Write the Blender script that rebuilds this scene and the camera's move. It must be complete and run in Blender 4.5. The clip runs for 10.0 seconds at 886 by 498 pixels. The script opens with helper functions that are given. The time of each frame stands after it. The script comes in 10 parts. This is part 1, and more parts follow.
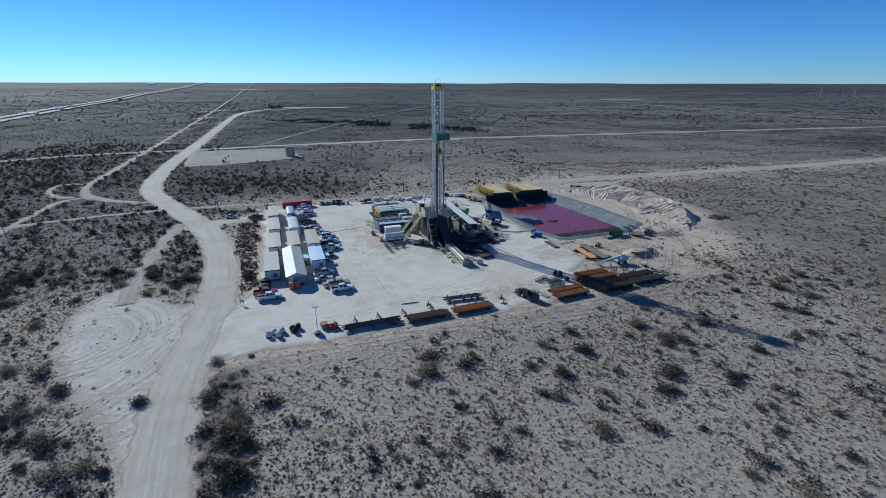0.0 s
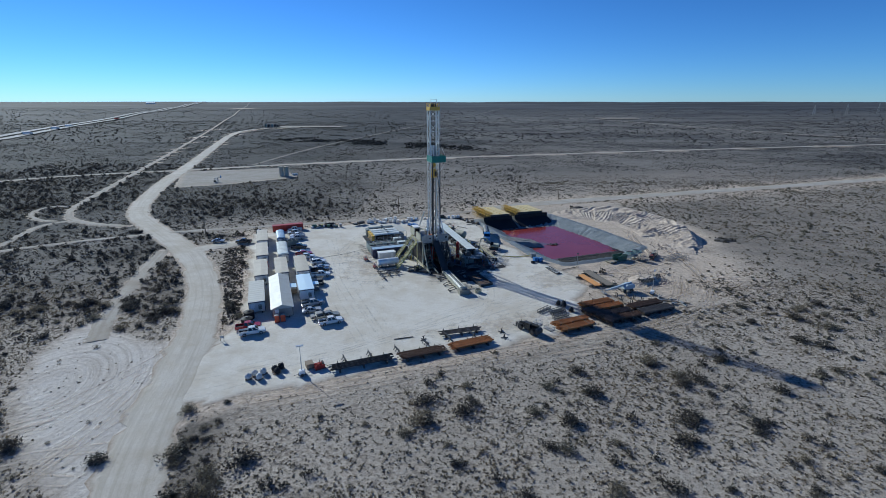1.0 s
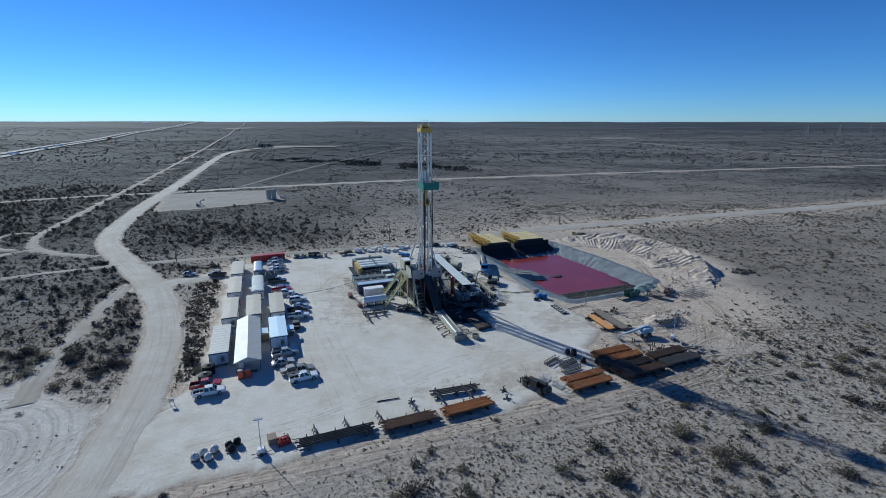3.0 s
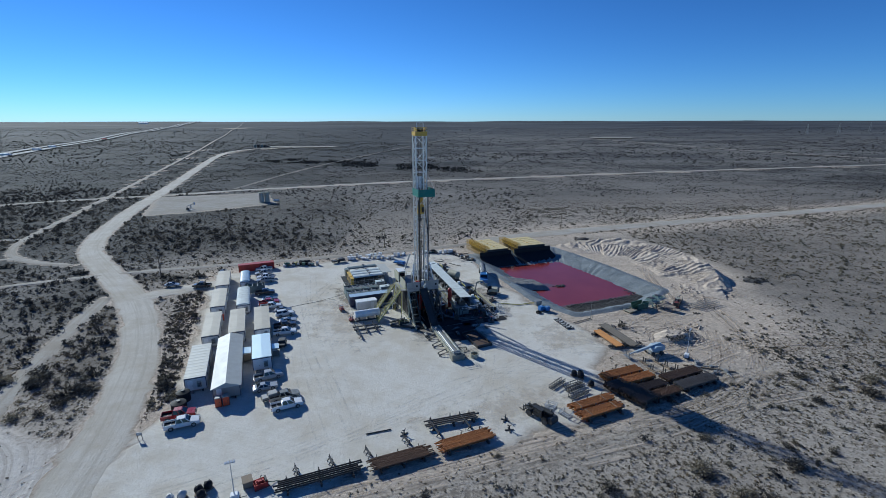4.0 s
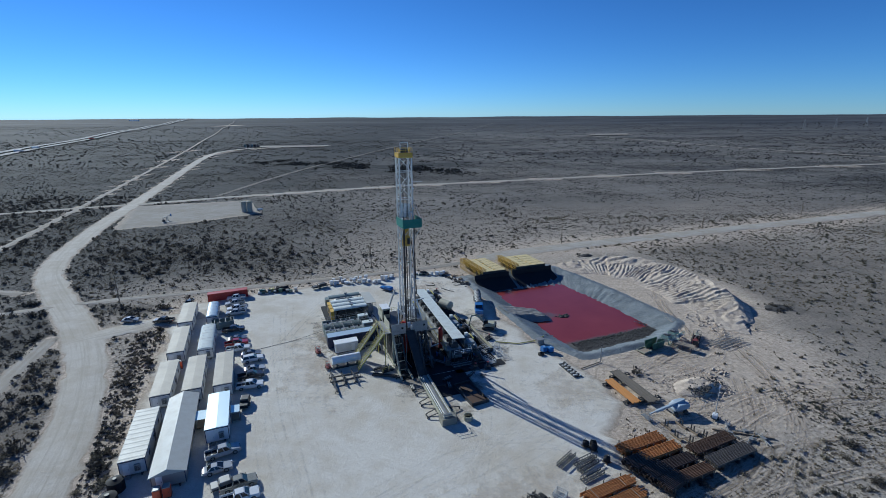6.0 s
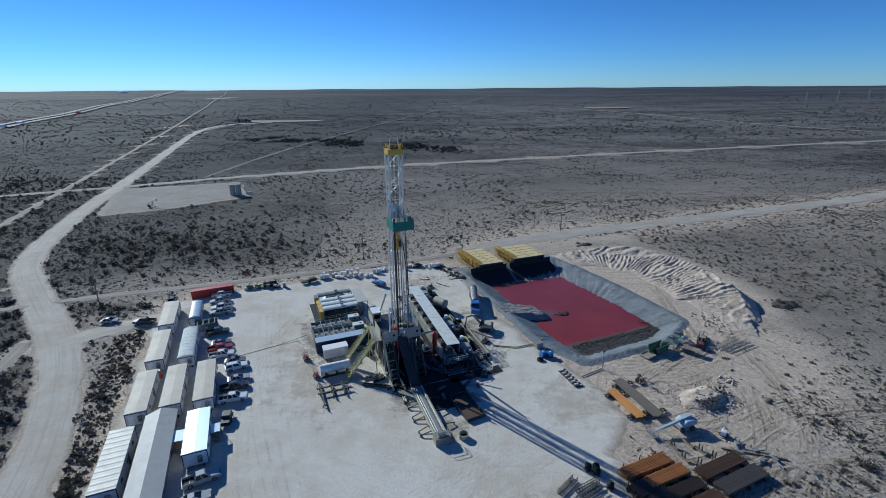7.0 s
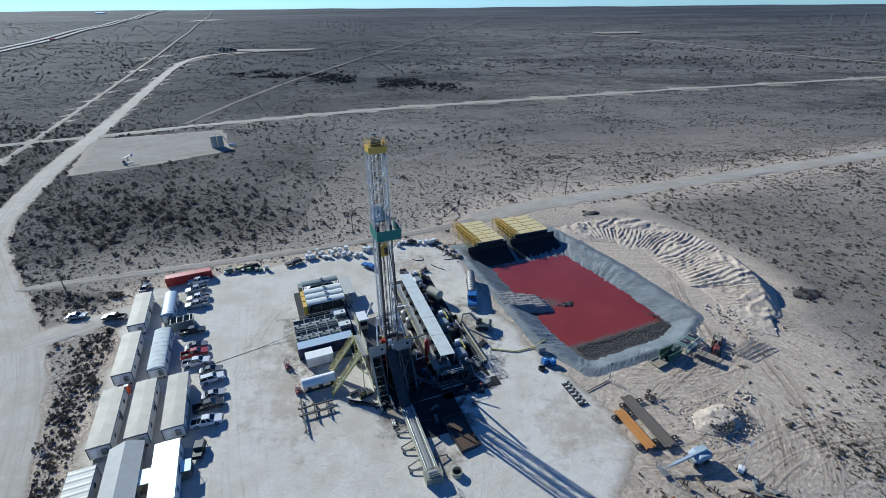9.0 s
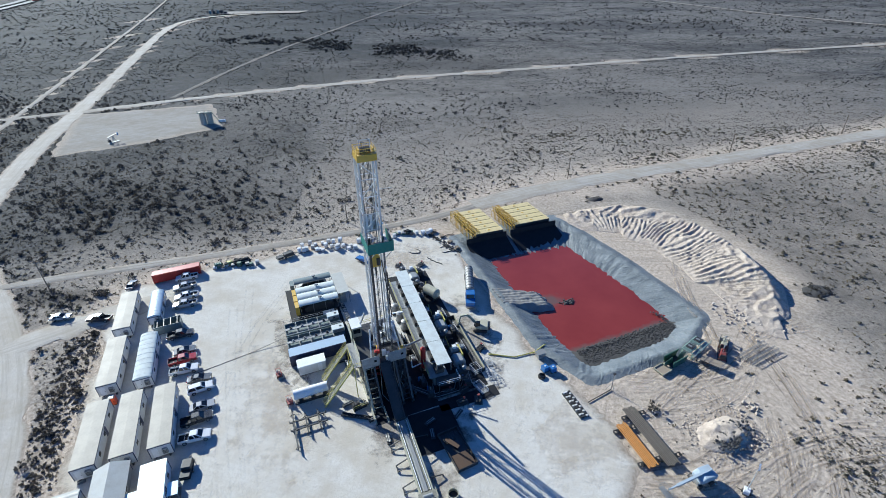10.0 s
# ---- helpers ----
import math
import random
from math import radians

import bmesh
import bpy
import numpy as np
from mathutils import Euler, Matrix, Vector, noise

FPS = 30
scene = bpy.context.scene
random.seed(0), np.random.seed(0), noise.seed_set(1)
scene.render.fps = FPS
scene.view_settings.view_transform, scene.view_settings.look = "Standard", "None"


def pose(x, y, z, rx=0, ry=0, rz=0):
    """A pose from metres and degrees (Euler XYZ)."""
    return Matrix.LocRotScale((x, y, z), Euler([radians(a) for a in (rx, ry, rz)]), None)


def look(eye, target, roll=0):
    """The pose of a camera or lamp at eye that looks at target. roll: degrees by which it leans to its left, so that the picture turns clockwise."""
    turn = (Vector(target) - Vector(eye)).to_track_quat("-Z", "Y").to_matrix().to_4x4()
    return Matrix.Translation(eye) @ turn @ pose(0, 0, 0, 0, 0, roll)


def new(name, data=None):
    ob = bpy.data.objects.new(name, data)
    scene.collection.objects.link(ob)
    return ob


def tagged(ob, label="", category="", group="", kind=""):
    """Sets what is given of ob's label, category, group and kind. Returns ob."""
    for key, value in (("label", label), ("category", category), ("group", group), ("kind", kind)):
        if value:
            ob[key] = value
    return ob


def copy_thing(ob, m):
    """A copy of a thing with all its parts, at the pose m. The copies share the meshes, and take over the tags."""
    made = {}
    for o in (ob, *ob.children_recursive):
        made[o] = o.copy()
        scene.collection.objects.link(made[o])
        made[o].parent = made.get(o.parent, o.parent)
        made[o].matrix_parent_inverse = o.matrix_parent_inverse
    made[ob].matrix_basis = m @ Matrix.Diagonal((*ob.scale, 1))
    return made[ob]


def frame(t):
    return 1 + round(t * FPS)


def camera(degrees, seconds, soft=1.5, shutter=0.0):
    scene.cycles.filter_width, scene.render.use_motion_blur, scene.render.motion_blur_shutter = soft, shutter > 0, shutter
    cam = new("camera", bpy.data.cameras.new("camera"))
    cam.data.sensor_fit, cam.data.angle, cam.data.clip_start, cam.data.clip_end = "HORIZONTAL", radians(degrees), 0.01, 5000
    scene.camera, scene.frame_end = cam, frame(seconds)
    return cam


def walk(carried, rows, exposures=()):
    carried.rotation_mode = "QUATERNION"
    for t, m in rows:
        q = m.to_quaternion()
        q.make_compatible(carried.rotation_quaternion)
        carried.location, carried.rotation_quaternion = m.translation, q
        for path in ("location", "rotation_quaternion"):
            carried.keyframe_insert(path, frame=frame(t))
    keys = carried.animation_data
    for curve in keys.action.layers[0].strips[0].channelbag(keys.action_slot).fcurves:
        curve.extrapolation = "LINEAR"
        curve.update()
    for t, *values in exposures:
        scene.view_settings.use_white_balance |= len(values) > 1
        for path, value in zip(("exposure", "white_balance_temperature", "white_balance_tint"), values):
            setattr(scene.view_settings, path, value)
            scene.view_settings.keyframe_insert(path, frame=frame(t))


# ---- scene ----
cam = camera(86.0, 10.0, 0.45)
PATH = [
    (0, (0.645, 2.692, 51.967), (0.635, 4.578, 51.302), 0.1),
    (0.5, (0.883, 6.837, 52.164), (0.878, 8.729, 51.517), 0.0),
    (1, (0.979, 10.971, 52.419), (0.98, 12.88, 51.821), 0.0),
    (1.5, (1.51, 14.968, 52.579), (1.51, 16.893, 52.039), -0.0),
    (2, (1.568, 19.046, 52.624), (1.575, 20.977, 52.1), 0.0),
    (3.5, (2.183, 31.916, 52.99), (2.204, 33.846, 52.466), -0.0),
    (4, (2.58, 36.415, 53.506), (2.603, 38.344, 52.98), -0.1),
    (4.5, (3.054, 40.922, 54.223), (3.077, 42.852, 53.699), -0.1),
    (5, (3.42, 45.332, 55.404), (3.441, 47.262, 54.882), -0.15),
    (5.5, (3.98, 50.027, 56.906), (4.009, 51.957, 56.382), -0.28),
    (7, (5.376, 63.459, 62.864), (5.429, 65.349, 62.214), -0.4),
    (7.5, (5.847, 67.979, 65.199), (5.898, 69.845, 64.48), -0.5),
    (8, (6.428, 72.48, 67.597), (6.477, 74.318, 66.812), -0.6),
    (8.5, (6.902, 76.971, 70.046), (6.952, 78.78, 69.195), -0.5),
    (9, (7.448, 81.473, 72.509), (7.497, 83.249, 71.59), -0.5),
    (9.5, (7.875, 85.927, 74.736), (7.924, 87.669, 73.755), -0.5),
    (10, (8.491, 90.256, 77.057), (8.538, 91.961, 76.013), -0.6),
]
walk(cam, [(t, look(eye, target, roll)) for t, eye, target, roll in PATH],
     [(0, -0.05, 5450, 2), (5.5, -0.14, 5400, 2), (7, -0.15, 5420, 2), (8.5, 0.08, 5500, 2), (9.5, 0.41, 5560, 2), (10, 0.58, 5580, 2)])

# ---- light ----
SUN_EL, SUN_AZ = 26.0, -45.0            # degrees above the horizon, degrees from +y towards +x
world = bpy.data.worlds.new("sky")
scene.world = world
world.use_nodes = True
_n = world.node_tree.nodes
_sky = _n.new("ShaderNodeTexSky")
_sky.sky_type, _sky.sun_disc = "NISHITA", False
_sky.sun_elevation, _sky.sun_rotation = radians(SUN_EL), radians(SUN_AZ)
_sky.altitude, _sky.air_density, _sky.dust_density, _sky.ozone_density = 900, 0.8, 0.0, 5.0
# a clear dry sky: pale towards the horizon, deep blue higher up
_low, _gam, _high = _n.new("ShaderNodeVectorMath"), _n.new("ShaderNodeGamma"), _n.new("ShaderNodeVectorMath")
_low.operation = _high.operation = "MULTIPLY"
_low.inputs[1].default_value, _high.inputs[1].default_value = (0.1, 0.1, 0.1), (8.3, 10.7, 13.4)
_gam.inputs[1].default_value = 1.15
world.node_tree.links.new(_sky.outputs[0], _low.inputs[0])
world.node_tree.links.new(_low.outputs[0], _gam.inputs[0])
world.node_tree.links.new(_gam.outputs[0], _high.inputs[0])
world.node_tree.links.new(_high.outputs[0], _n["Background"].inputs[0])
_n["Background"].inputs[1].default_value = 0.082
sun = new("sun", bpy.data.lights.new("sun", "SUN"))
sun.data.energy, sun.data.angle, sun.data.color = 5.0, radians(0.5), (1.0, 0.94, 0.83)
_az, _el = radians(SUN_AZ), radians(SUN_EL)
_to_sun = Vector((math.sin(_az) * math.cos(_el), math.cos(_az) * math.cos(_el), math.sin(_el)))
sun.matrix_world = look(_to_sun * 100, (0, 0, 0))

# ---- tools ----
SITE = radians(20.5)                    # the pad is turned against the world's axes
CS, SN = math.cos(SITE), math.sin(SITE)
WELL = (-2.5, 163.0)


def place(s, t):
    """World x, y of a spot s metres along and t metres across the pad from the well."""
    return WELL[0] + s * CS - t * SN, WELL[1] + s * SN + t * CS


def to_site(x, y):
    dx, dy = x - WELL[0], y - WELL[1]
    return dx * CS + dy * SN, -dx * SN + dy * CS


class Shape:
    """Collects the vertices and faces of one mesh."""

    def __init__(self):
        self.v, self.f, self.m = [], [], []

    def add(self, verts, faces, slot=0):
        k = len(self.v)
        self.v += [tuple(p) for p in verts]
        self.f += [tuple(k + i for i in face) for face in faces]
        self.m += [slot] * len(faces)
        return self

    def box(self, c, size, rz=0.0, slot=0):
        x, y, z = size[0] / 2, size[1] / 2, size[2] / 2
        a = radians(rz)
        ca, sa = math.cos(a), math.sin(a)
        pts = [(i * x, j * y, k * z) for k in (-1, 1) for j in (-1, 1) for i in (-1, 1)]
        pts = [(c[0] + p[0] * ca - p[1] * sa, c[1] + p[0] * sa + p[1] * ca, c[2] + p[2]) for p in pts]
        return self.add(pts, [(0, 2, 3, 1), (4, 5, 7, 6), (0, 1, 5, 4), (2, 6, 7, 3), (0, 4, 6, 2), (1, 3, 7, 5)], slot)

    def span(self, x0, x1, y0, y1, z0, z1, slot=0):
        return self.box(((x0 + x1) / 2, (y0 + y1) / 2, (z0 + z1) / 2), (x1 - x0, y1 - y0, z1 - z0), 0, slot)

    def beam(self, a, b, w, h=None, slot=0):
        """A bar of square section from a to b."""
        a, b = Vector(a), Vector(b)
        d = (b - a).normalized()
        up = Vector((0, 0, 1)) if abs(d.z) < 0.95 else Vector((0, 1, 0))
        r = d.cross(up).normalized() * (w / 2)
        u = r.cross(d).normalized() * ((h or w) / 2)
        pts = [p + i * r + j * u for p in (a, b) for i, j in ((-1, -1), (1, -1), (1, 1), (-1, 1))]
        return self.add(pts, [(3, 2, 1, 0), (4, 5, 6, 7), (0, 1, 5, 4), (1, 2, 6, 5), (2, 3, 7, 6), (3, 0, 4, 7)], slot)

    def tube(self, a, b, r, n=10, r2=None, caps=True, slot=0):
        a, b = Vector(a), Vector(b)
        d = (b - a).normalized()
        up = Vector((0, 0, 1)) if abs(d.z) < 0.95 else Vector((0, 1, 0))
        p = d.cross(up).normalized()
        q = p.cross(d)
        r2 = r if r2 is None else r2
        pts = []
        for c, rr in ((a, r), (b, r2)):
            for i in range(n):
                w = 2 * math.pi * i / n
                pts.append(c + rr * (math.cos(w) * p + math.sin(w) * q))
        faces = [(i, i + n, (i + 1) % n + n, (i + 1) % n) for i in range(n)]
        if caps:
            faces += [tuple(range(n)), tuple(range(2 * n - 1, n - 1, -1))]
        return self.add(pts, faces, slot)

    def run(self, pts, r, n=6, slot=0):
        """A bent pipe through points."""
        for a, b in zip(pts, pts[1:]):
            self.tube(a, b, r, n, slot=slot)
        return self

    def prism(self, outline, axis, lo, hi, slot=0):
        """An outline of (a, b) pairs, drawn out along axis ('x', 'y' or 'z') from lo to hi."""
        n = len(outline)
        put = {"x": lambda a, b, c: (c, a, b), "y": lambda a, b, c: (a, c, b), "z": lambda a, b, c: (a, b, c)}[axis]
        pts = [put(a, b, c) for c in (lo, hi) for a, b in outline]
        faces = [tuple(range(n - 1, -1, -1)), tuple(range(n, 2 * n))]
        faces += [(i, (i + 1) % n, (i + 1) % n + n, i + n) for i in range(n)]
        if axis == "y":
            faces = [tuple(reversed(f)) for f in faces]
        return self.add(pts, faces, slot)

    def ball(self, c, r, n=8, m=5, flat=1.0, slot=0):
        pts = [(c[0], c[1], c[2] + r * flat)]
        for j in range(1, m):
            w = math.pi * j / m
            for i in range(n):
                v = 2 * math.pi * i / n
                pts.append((c[0] + r * math.sin(w) * math.cos(v), c[1] + r * math.sin(w) * math.sin(v), c[2] + r * flat * math.cos(w)))
        pts.append((c[0], c[1], c[2] - r * flat))
        faces = [(0, 1 + i, 1 + (i + 1) % n) for i in range(n)]
        for j in range(m - 2):
            k = 1 + j * n
            faces += [(k + i, k + n + i, k + n + (i + 1) % n, k + (i + 1) % n) for i in range(n)]
        k = 1 + (m - 2) * n
        faces += [(k + i, len(pts) - 1, k + (i + 1) % n) for i in range(n)]
        return self.add(pts, faces, slot)

    def mesh(self, name, mats, smooth=False):
        me = bpy.data.meshes.new(name)
        me.from_pydata(self.v, [], self.f)
        for m in (mats if isinstance(mats, (list, tuple)) else [mats]):
            me.materials.append(m)
        if any(self.m):
            me.polygons.foreach_set("material_index", self.m)
        if smooth:
            me.shade_smooth()
        me.update()
        return me


def part(name, shape, material, parent, label="", smooth=False, at=None):
    """One mesh object under a thing or under a part."""
    ob = new(name, shape.mesh(name, material, smooth) if isinstance(shape, Shape) else shape)
    ob.parent = parent
    if at is not None:
        ob.matrix_basis = at
    return tagged(ob, label)


def thing(name, label, category, s, t, z=0.0, turn=0.0, group="", kind=""):
    """An Empty at a spot of the pad, turned against the pad's axes."""
    ob = new(name)
    ob.empty_display_size = 0.5
    x, y = place(s, t)
    ob.matrix_basis = pose(x, y, z, 0, 0, math.degrees(SITE) + turn)
    return tagged(ob, label, category, group, kind)


def plain(name, shape, material, label, category, s=0.0, t=0.0, z=0.0, turn=0.0, group="", kind="", smooth=False):
    """A thing of one mesh, at a spot of the pad."""
    ob = new(name, shape.mesh(name, material, smooth))
    x, y = place(s, t)
    ob.matrix_basis = pose(x, y, z, 0, 0, math.degrees(SITE) + turn)
    return tagged(ob, label, category, group, kind)


def at_site(s, t, z=0.0, turn=0.0):
    x, y = place(s, t)
    return pose(x, y, z, 0, 0, math.degrees(SITE) + turn)


# ---- materials ----
def nodes_of(name):
    m = bpy.data.materials.new(name)
    m.use_nodes = True
    return m, m.node_tree.nodes, m.node_tree.links, m.node_tree.nodes["Principled BSDF"]


def noise_node(n, l, scale, detail=4.0, rough=0.6, coord=None, kind="Fac"):
    t = n.new("ShaderNodeTexNoise")
    t.inputs["Scale"].default_value, t.inputs["Detail"].default_value, t.inputs["Roughness"].default_value = scale, detail, rough
    if coord:
        l.new(coord, t.inputs["Vector"])
    return t.outputs[kind]


def ramp(n, l, src, a, b, ca=(0, 0, 0), cb=(1, 1, 1)):
    r = n.new("ShaderNodeValToRGB")
    r.color_ramp.elements[0].position, r.color_ramp.elements[1].position = a, b
    r.color_ramp.elements[0].color, r.color_ramp.elements[1].color = (*ca, 1), (*cb, 1)
    l.new(src, r.inputs[0])
    return r.outputs[0]


def mixed(n, l, fac, a, b, how="MIX"):
    m = n.new("ShaderNodeMix")
    m.data_type, m.blend_type = "RGBA", how
    for value, sock in ((fac, m.inputs[0]), (a, m.inputs[6]), (b, m.inputs[7])):
        if isinstance(value, (int, float)):
            sock.default_value = value
        elif isinstance(value, tuple):
            sock.default_value = (*value, 1)
        else:
            l.new(value, sock)
    return m.outputs[2]


def maths(n, l, op, a, b=0.0, clamp=False):
    m = n.new("ShaderNodeMath")
    m.operation, m.use_clamp = op, clamp
    for value, sock in ((a, m.inputs[0]), (b, m.inputs[1])):
        if isinstance(value, (int, float)):
            sock.default_value = value
        else:
            l.new(value, sock)
    return m.outputs[0]


def bumped(n, l, bsdf, height, strength, dist):
    b = n.new("ShaderNodeBump")
    b.inputs["Strength"].default_value, b.inputs["Distance"].default_value = strength, dist
    l.new(height, b.inputs["Height"])
    l.new(b.outputs[0], bsdf.inputs["Normal"])


def paint(name, col, rough=0.5, metal=0.0, dirt=0.25, dirt_col=(0.30, 0.26, 0.21), scale=0.6, vary=0.0, wear=None):
    """Painted or bare stuff with dust and stains at two scales."""
    m, n, l, b = nodes_of(name)
    co = n.new("ShaderNodeTexCoord").outputs["Object"]
    big, small = noise_node(n, l, scale, 5, 0.65, co), noise_node(n, l, scale * 9, 3, 0.6, co)
    both = maths(n, l, "ADD", maths(n, l, "MULTIPLY", big, 0.65), maths(n, l, "MULTIPLY", small, 0.35))
    fac = maths(n, l, "MULTIPLY", ramp(n, l, both, 0.42, 0.68), dirt)
    base = col
    if vary:
        info = n.new("ShaderNodeObjectInfo")
        base = mixed(n, l, maths(n, l, "MULTIPLY", info.outputs["Random"], vary), col, tuple(c * 0.45 for c in col))
    if wear:
        base = mixed(n, l, ramp(n, l, small, 0.55, 0.66), base, wear)
    l.new(mixed(n, l, fac, base, dirt_col), b.inputs["Base Color"])
    b.inputs["Metallic"].default_value = metal
    l.new(maths(n, l, "ADD", maths(n, l, "MULTIPLY", both, 0.3), rough - 0.15, True), b.inputs["Roughness"])
    bumped(n, l, b, small, 0.15, 0.02)
    return m


SOIL, CALICHE = (0.40, 0.345, 0.28), (0.60, 0.575, 0.53)


def cells(n, l, scale, coord):
    """Distance from the middle of scattered cells, 0 to about 0.8."""
    v = n.new("ShaderNodeTexVoronoi")
    v.voronoi_dimensions = "2D"
    v.inputs["Scale"].default_value = scale
    l.new(coord, v.inputs["Vector"])
    return v.outputs["Distance"]


def ground_material():
    m, n, l, b = nodes_of("scrubland")
    pos = n.new("ShaderNodeNewGeometry").outputs["Position"]

    def att(name, out="Fac"):
        a = n.new("ShaderNodeAttribute")
        a.attribute_name = name
        return a.outputs[out]
    mul = lambda a, k: maths(n, l, "MULTIPLY", a, k)
    add = lambda a, k: maths(n, l, "ADD", a, k)
    sub = lambda a, k: maths(n, l, "SUBTRACT", a, k)
    dusty, scrub, far, far_haze, lane = att("dust"), att("scrub"), att("far"), att("far_haze"), att("lane", "Vector")
    wide, mid, fine = noise_node(n, l, 0.012, 5, 0.6, pos), noise_node(n, l, 0.13, 6, 0.68, pos), noise_node(n, l, 1.1, 5, 0.7, pos)
    grit = noise_node(n, l, 6.0, 3, 0.7, pos)
    # pale stony soil with dead litter gathered in small dark patches
    soil = mixed(n, l, ramp(n, l, add(mul(mid, 0.35), mul(fine, 0.65)), 0.41, 0.59), (0.225, 0.19, 0.152), (0.62, 0.545, 0.455))
    soil = mixed(n, l, mul(ramp(n, l, grit, 0.5, 0.6), 0.45), soil, (0.24, 0.205, 0.165))
    patch = maths(n, l, "MULTIPLY", sub(add(mul(mid, 0.38), mul(sub(fine, 0.5), 0.5)), cells(n, l, 0.9, pos)), 11.0, True)
    soil = mixed(n, l, mul(patch, 0.72), soil, (0.105, 0.09, 0.07))
    bits = maths(n, l, "MULTIPLY", sub(mul(fine, 0.42), cells(n, l, 2.6, pos)), 12.0, True)
    soil = mixed(n, l, mul(bits, 0.5), soil, (0.13, 0.11, 0.088))
    litter = mixed(n, l, ramp(n, l, add(mul(grit, 0.5), mul(fine, 0.5)), 0.40, 0.62), (0.085, 0.075, 0.064), (0.27, 0.235, 0.195))
    cover = add(add(mul(mid, 0.7), mul(wide, 0.45)), add(mul(sub(fine, 0.5), 0.55), mul(scrub, 0.30)))
    col = mixed(n, l, ramp(n, l, cover, 0.56, 0.82), soil, litter)
    # the open plain: grey grass, darker brush country tinted with haze blue, long belts
    grass = mixed(n, l, ramp(n, l, add(mul(wide, 0.5), mul(mid, 0.5)), 0.40, 0.62), (0.085, 0.080, 0.074), (0.27, 0.248, 0.22))
    brushy = mixed(n, l, ramp(n, l, mid, 0.38, 0.64), (0.018, 0.021, 0.026), (0.064, 0.066, 0.070))
    plain_col = mixed(n, l, ramp(n, l, add(scrub, mul(sub(wide, 0.5), 1.1)), 0.42, 0.80), grass, brushy)
    long_way = n.new("ShaderNodeVectorMath")
    long_way.operation = "MULTIPLY"
    long_way.inputs[1].default_value = (0.42, 1.0, 1.0)
    l.new(pos, long_way.inputs[0])
    belt, strip = noise_node(n, l, 0.0075, 7, 0.68, long_way.outputs[0]), noise_node(n, l, 0.013, 6, 0.66, long_way.outputs[0])
    plain_col = mixed(n, l, mul(ramp(n, l, strip, 0.53, 0.62), maths(n, l, "SUBTRACT", 0.5, mul(scrub, 0.5))), plain_col, (0.235, 0.215, 0.19))
    plain_col = mixed(n, l, mul(ramp(n, l, belt, 0.49, 0.55), add(0.25, mul(scrub, 0.65))), plain_col, (0.024, 0.027, 0.030))
    # distant dark bands, with the blue of aerial haze painted into their colour
    plain_col = mixed(n, l, mul(far_haze, 0.85), plain_col, mixed(n, l, ramp(n, l, noise_node(n, l, 0.0022, 7, 0.70, long_way.outputs[0]), 0.44, 0.60), (0.018, 0.023, 0.032), (0.085, 0.088, 0.096)))
    warp = n.new("ShaderNodeVectorMath")
    warp.operation = "ADD"
    l.new(pos, warp.inputs[0])
    l.new(noise_node(n, l, 0.6, 3, 0.6, pos, "Color"), warp.inputs[1])
    size = add(add(0.12, mul(scrub, 0.26)), mul(sub(wide, 0.5), 0.6))
    for scale, strength in ((0.55, 0.6), (0.24, 0.7)):
        dots = maths(n, l, "MULTIPLY", sub(size, cells(n, l, scale, warp.outputs[0])), 9.0, True)
        plain_col = mixed(n, l, mul(dots, strength), plain_col, (0.040, 0.039, 0.035))
    col = mixed(n, l, mul(far, 0.95), col, plain_col)
    # bare soil stirred up by wheels
    dust = add(dusty, mul(sub(mid, 0.5), 0.9))
    rut = noise_node(n, l, 1.0, 3, 0.65, lane)
    tan = mixed(n, l, ramp(n, l, fine, 0.35, 0.65), (0.42, 0.335, 0.255), (0.72, 0.61, 0.49))
    tan = mixed(n, l, mul(att("pale"), 0.9), tan, mixed(n, l, ramp(n, l, add(mul(fine, 0.5), mul(mid, 0.5)), 0.38, 0.62), (0.54, 0.49, 0.43), (0.72, 0.68, 0.62)))
    tan = mixed(n, l, mul(ramp(n, l, rut, 0.46, 0.62), 0.35), tan, (0.27, 0.215, 0.165))
    tan = mixed(n, l, mul(ramp(n, l, grit, 0.50, 0.62), 0.4), tan, (0.24, 0.19, 0.14))
    tan = mixed(n, l, mul(patch, 0.22), tan, (0.17, 0.135, 0.10))
    col = mixed(n, l, ramp(n, l, dust, 0.30, 0.75), col, tan)
    l.new(col, b.inputs["Base Color"])
    b.inputs["Roughness"].default_value = 0.95
    b.inputs["Specular IOR Level"].default_value = 0.15
    bumped(n, l, b, add(add(fine, mul(mul(rut, dusty), 1.2)), mul(grit, 0.6)), 0.75, 0.22)
    return m


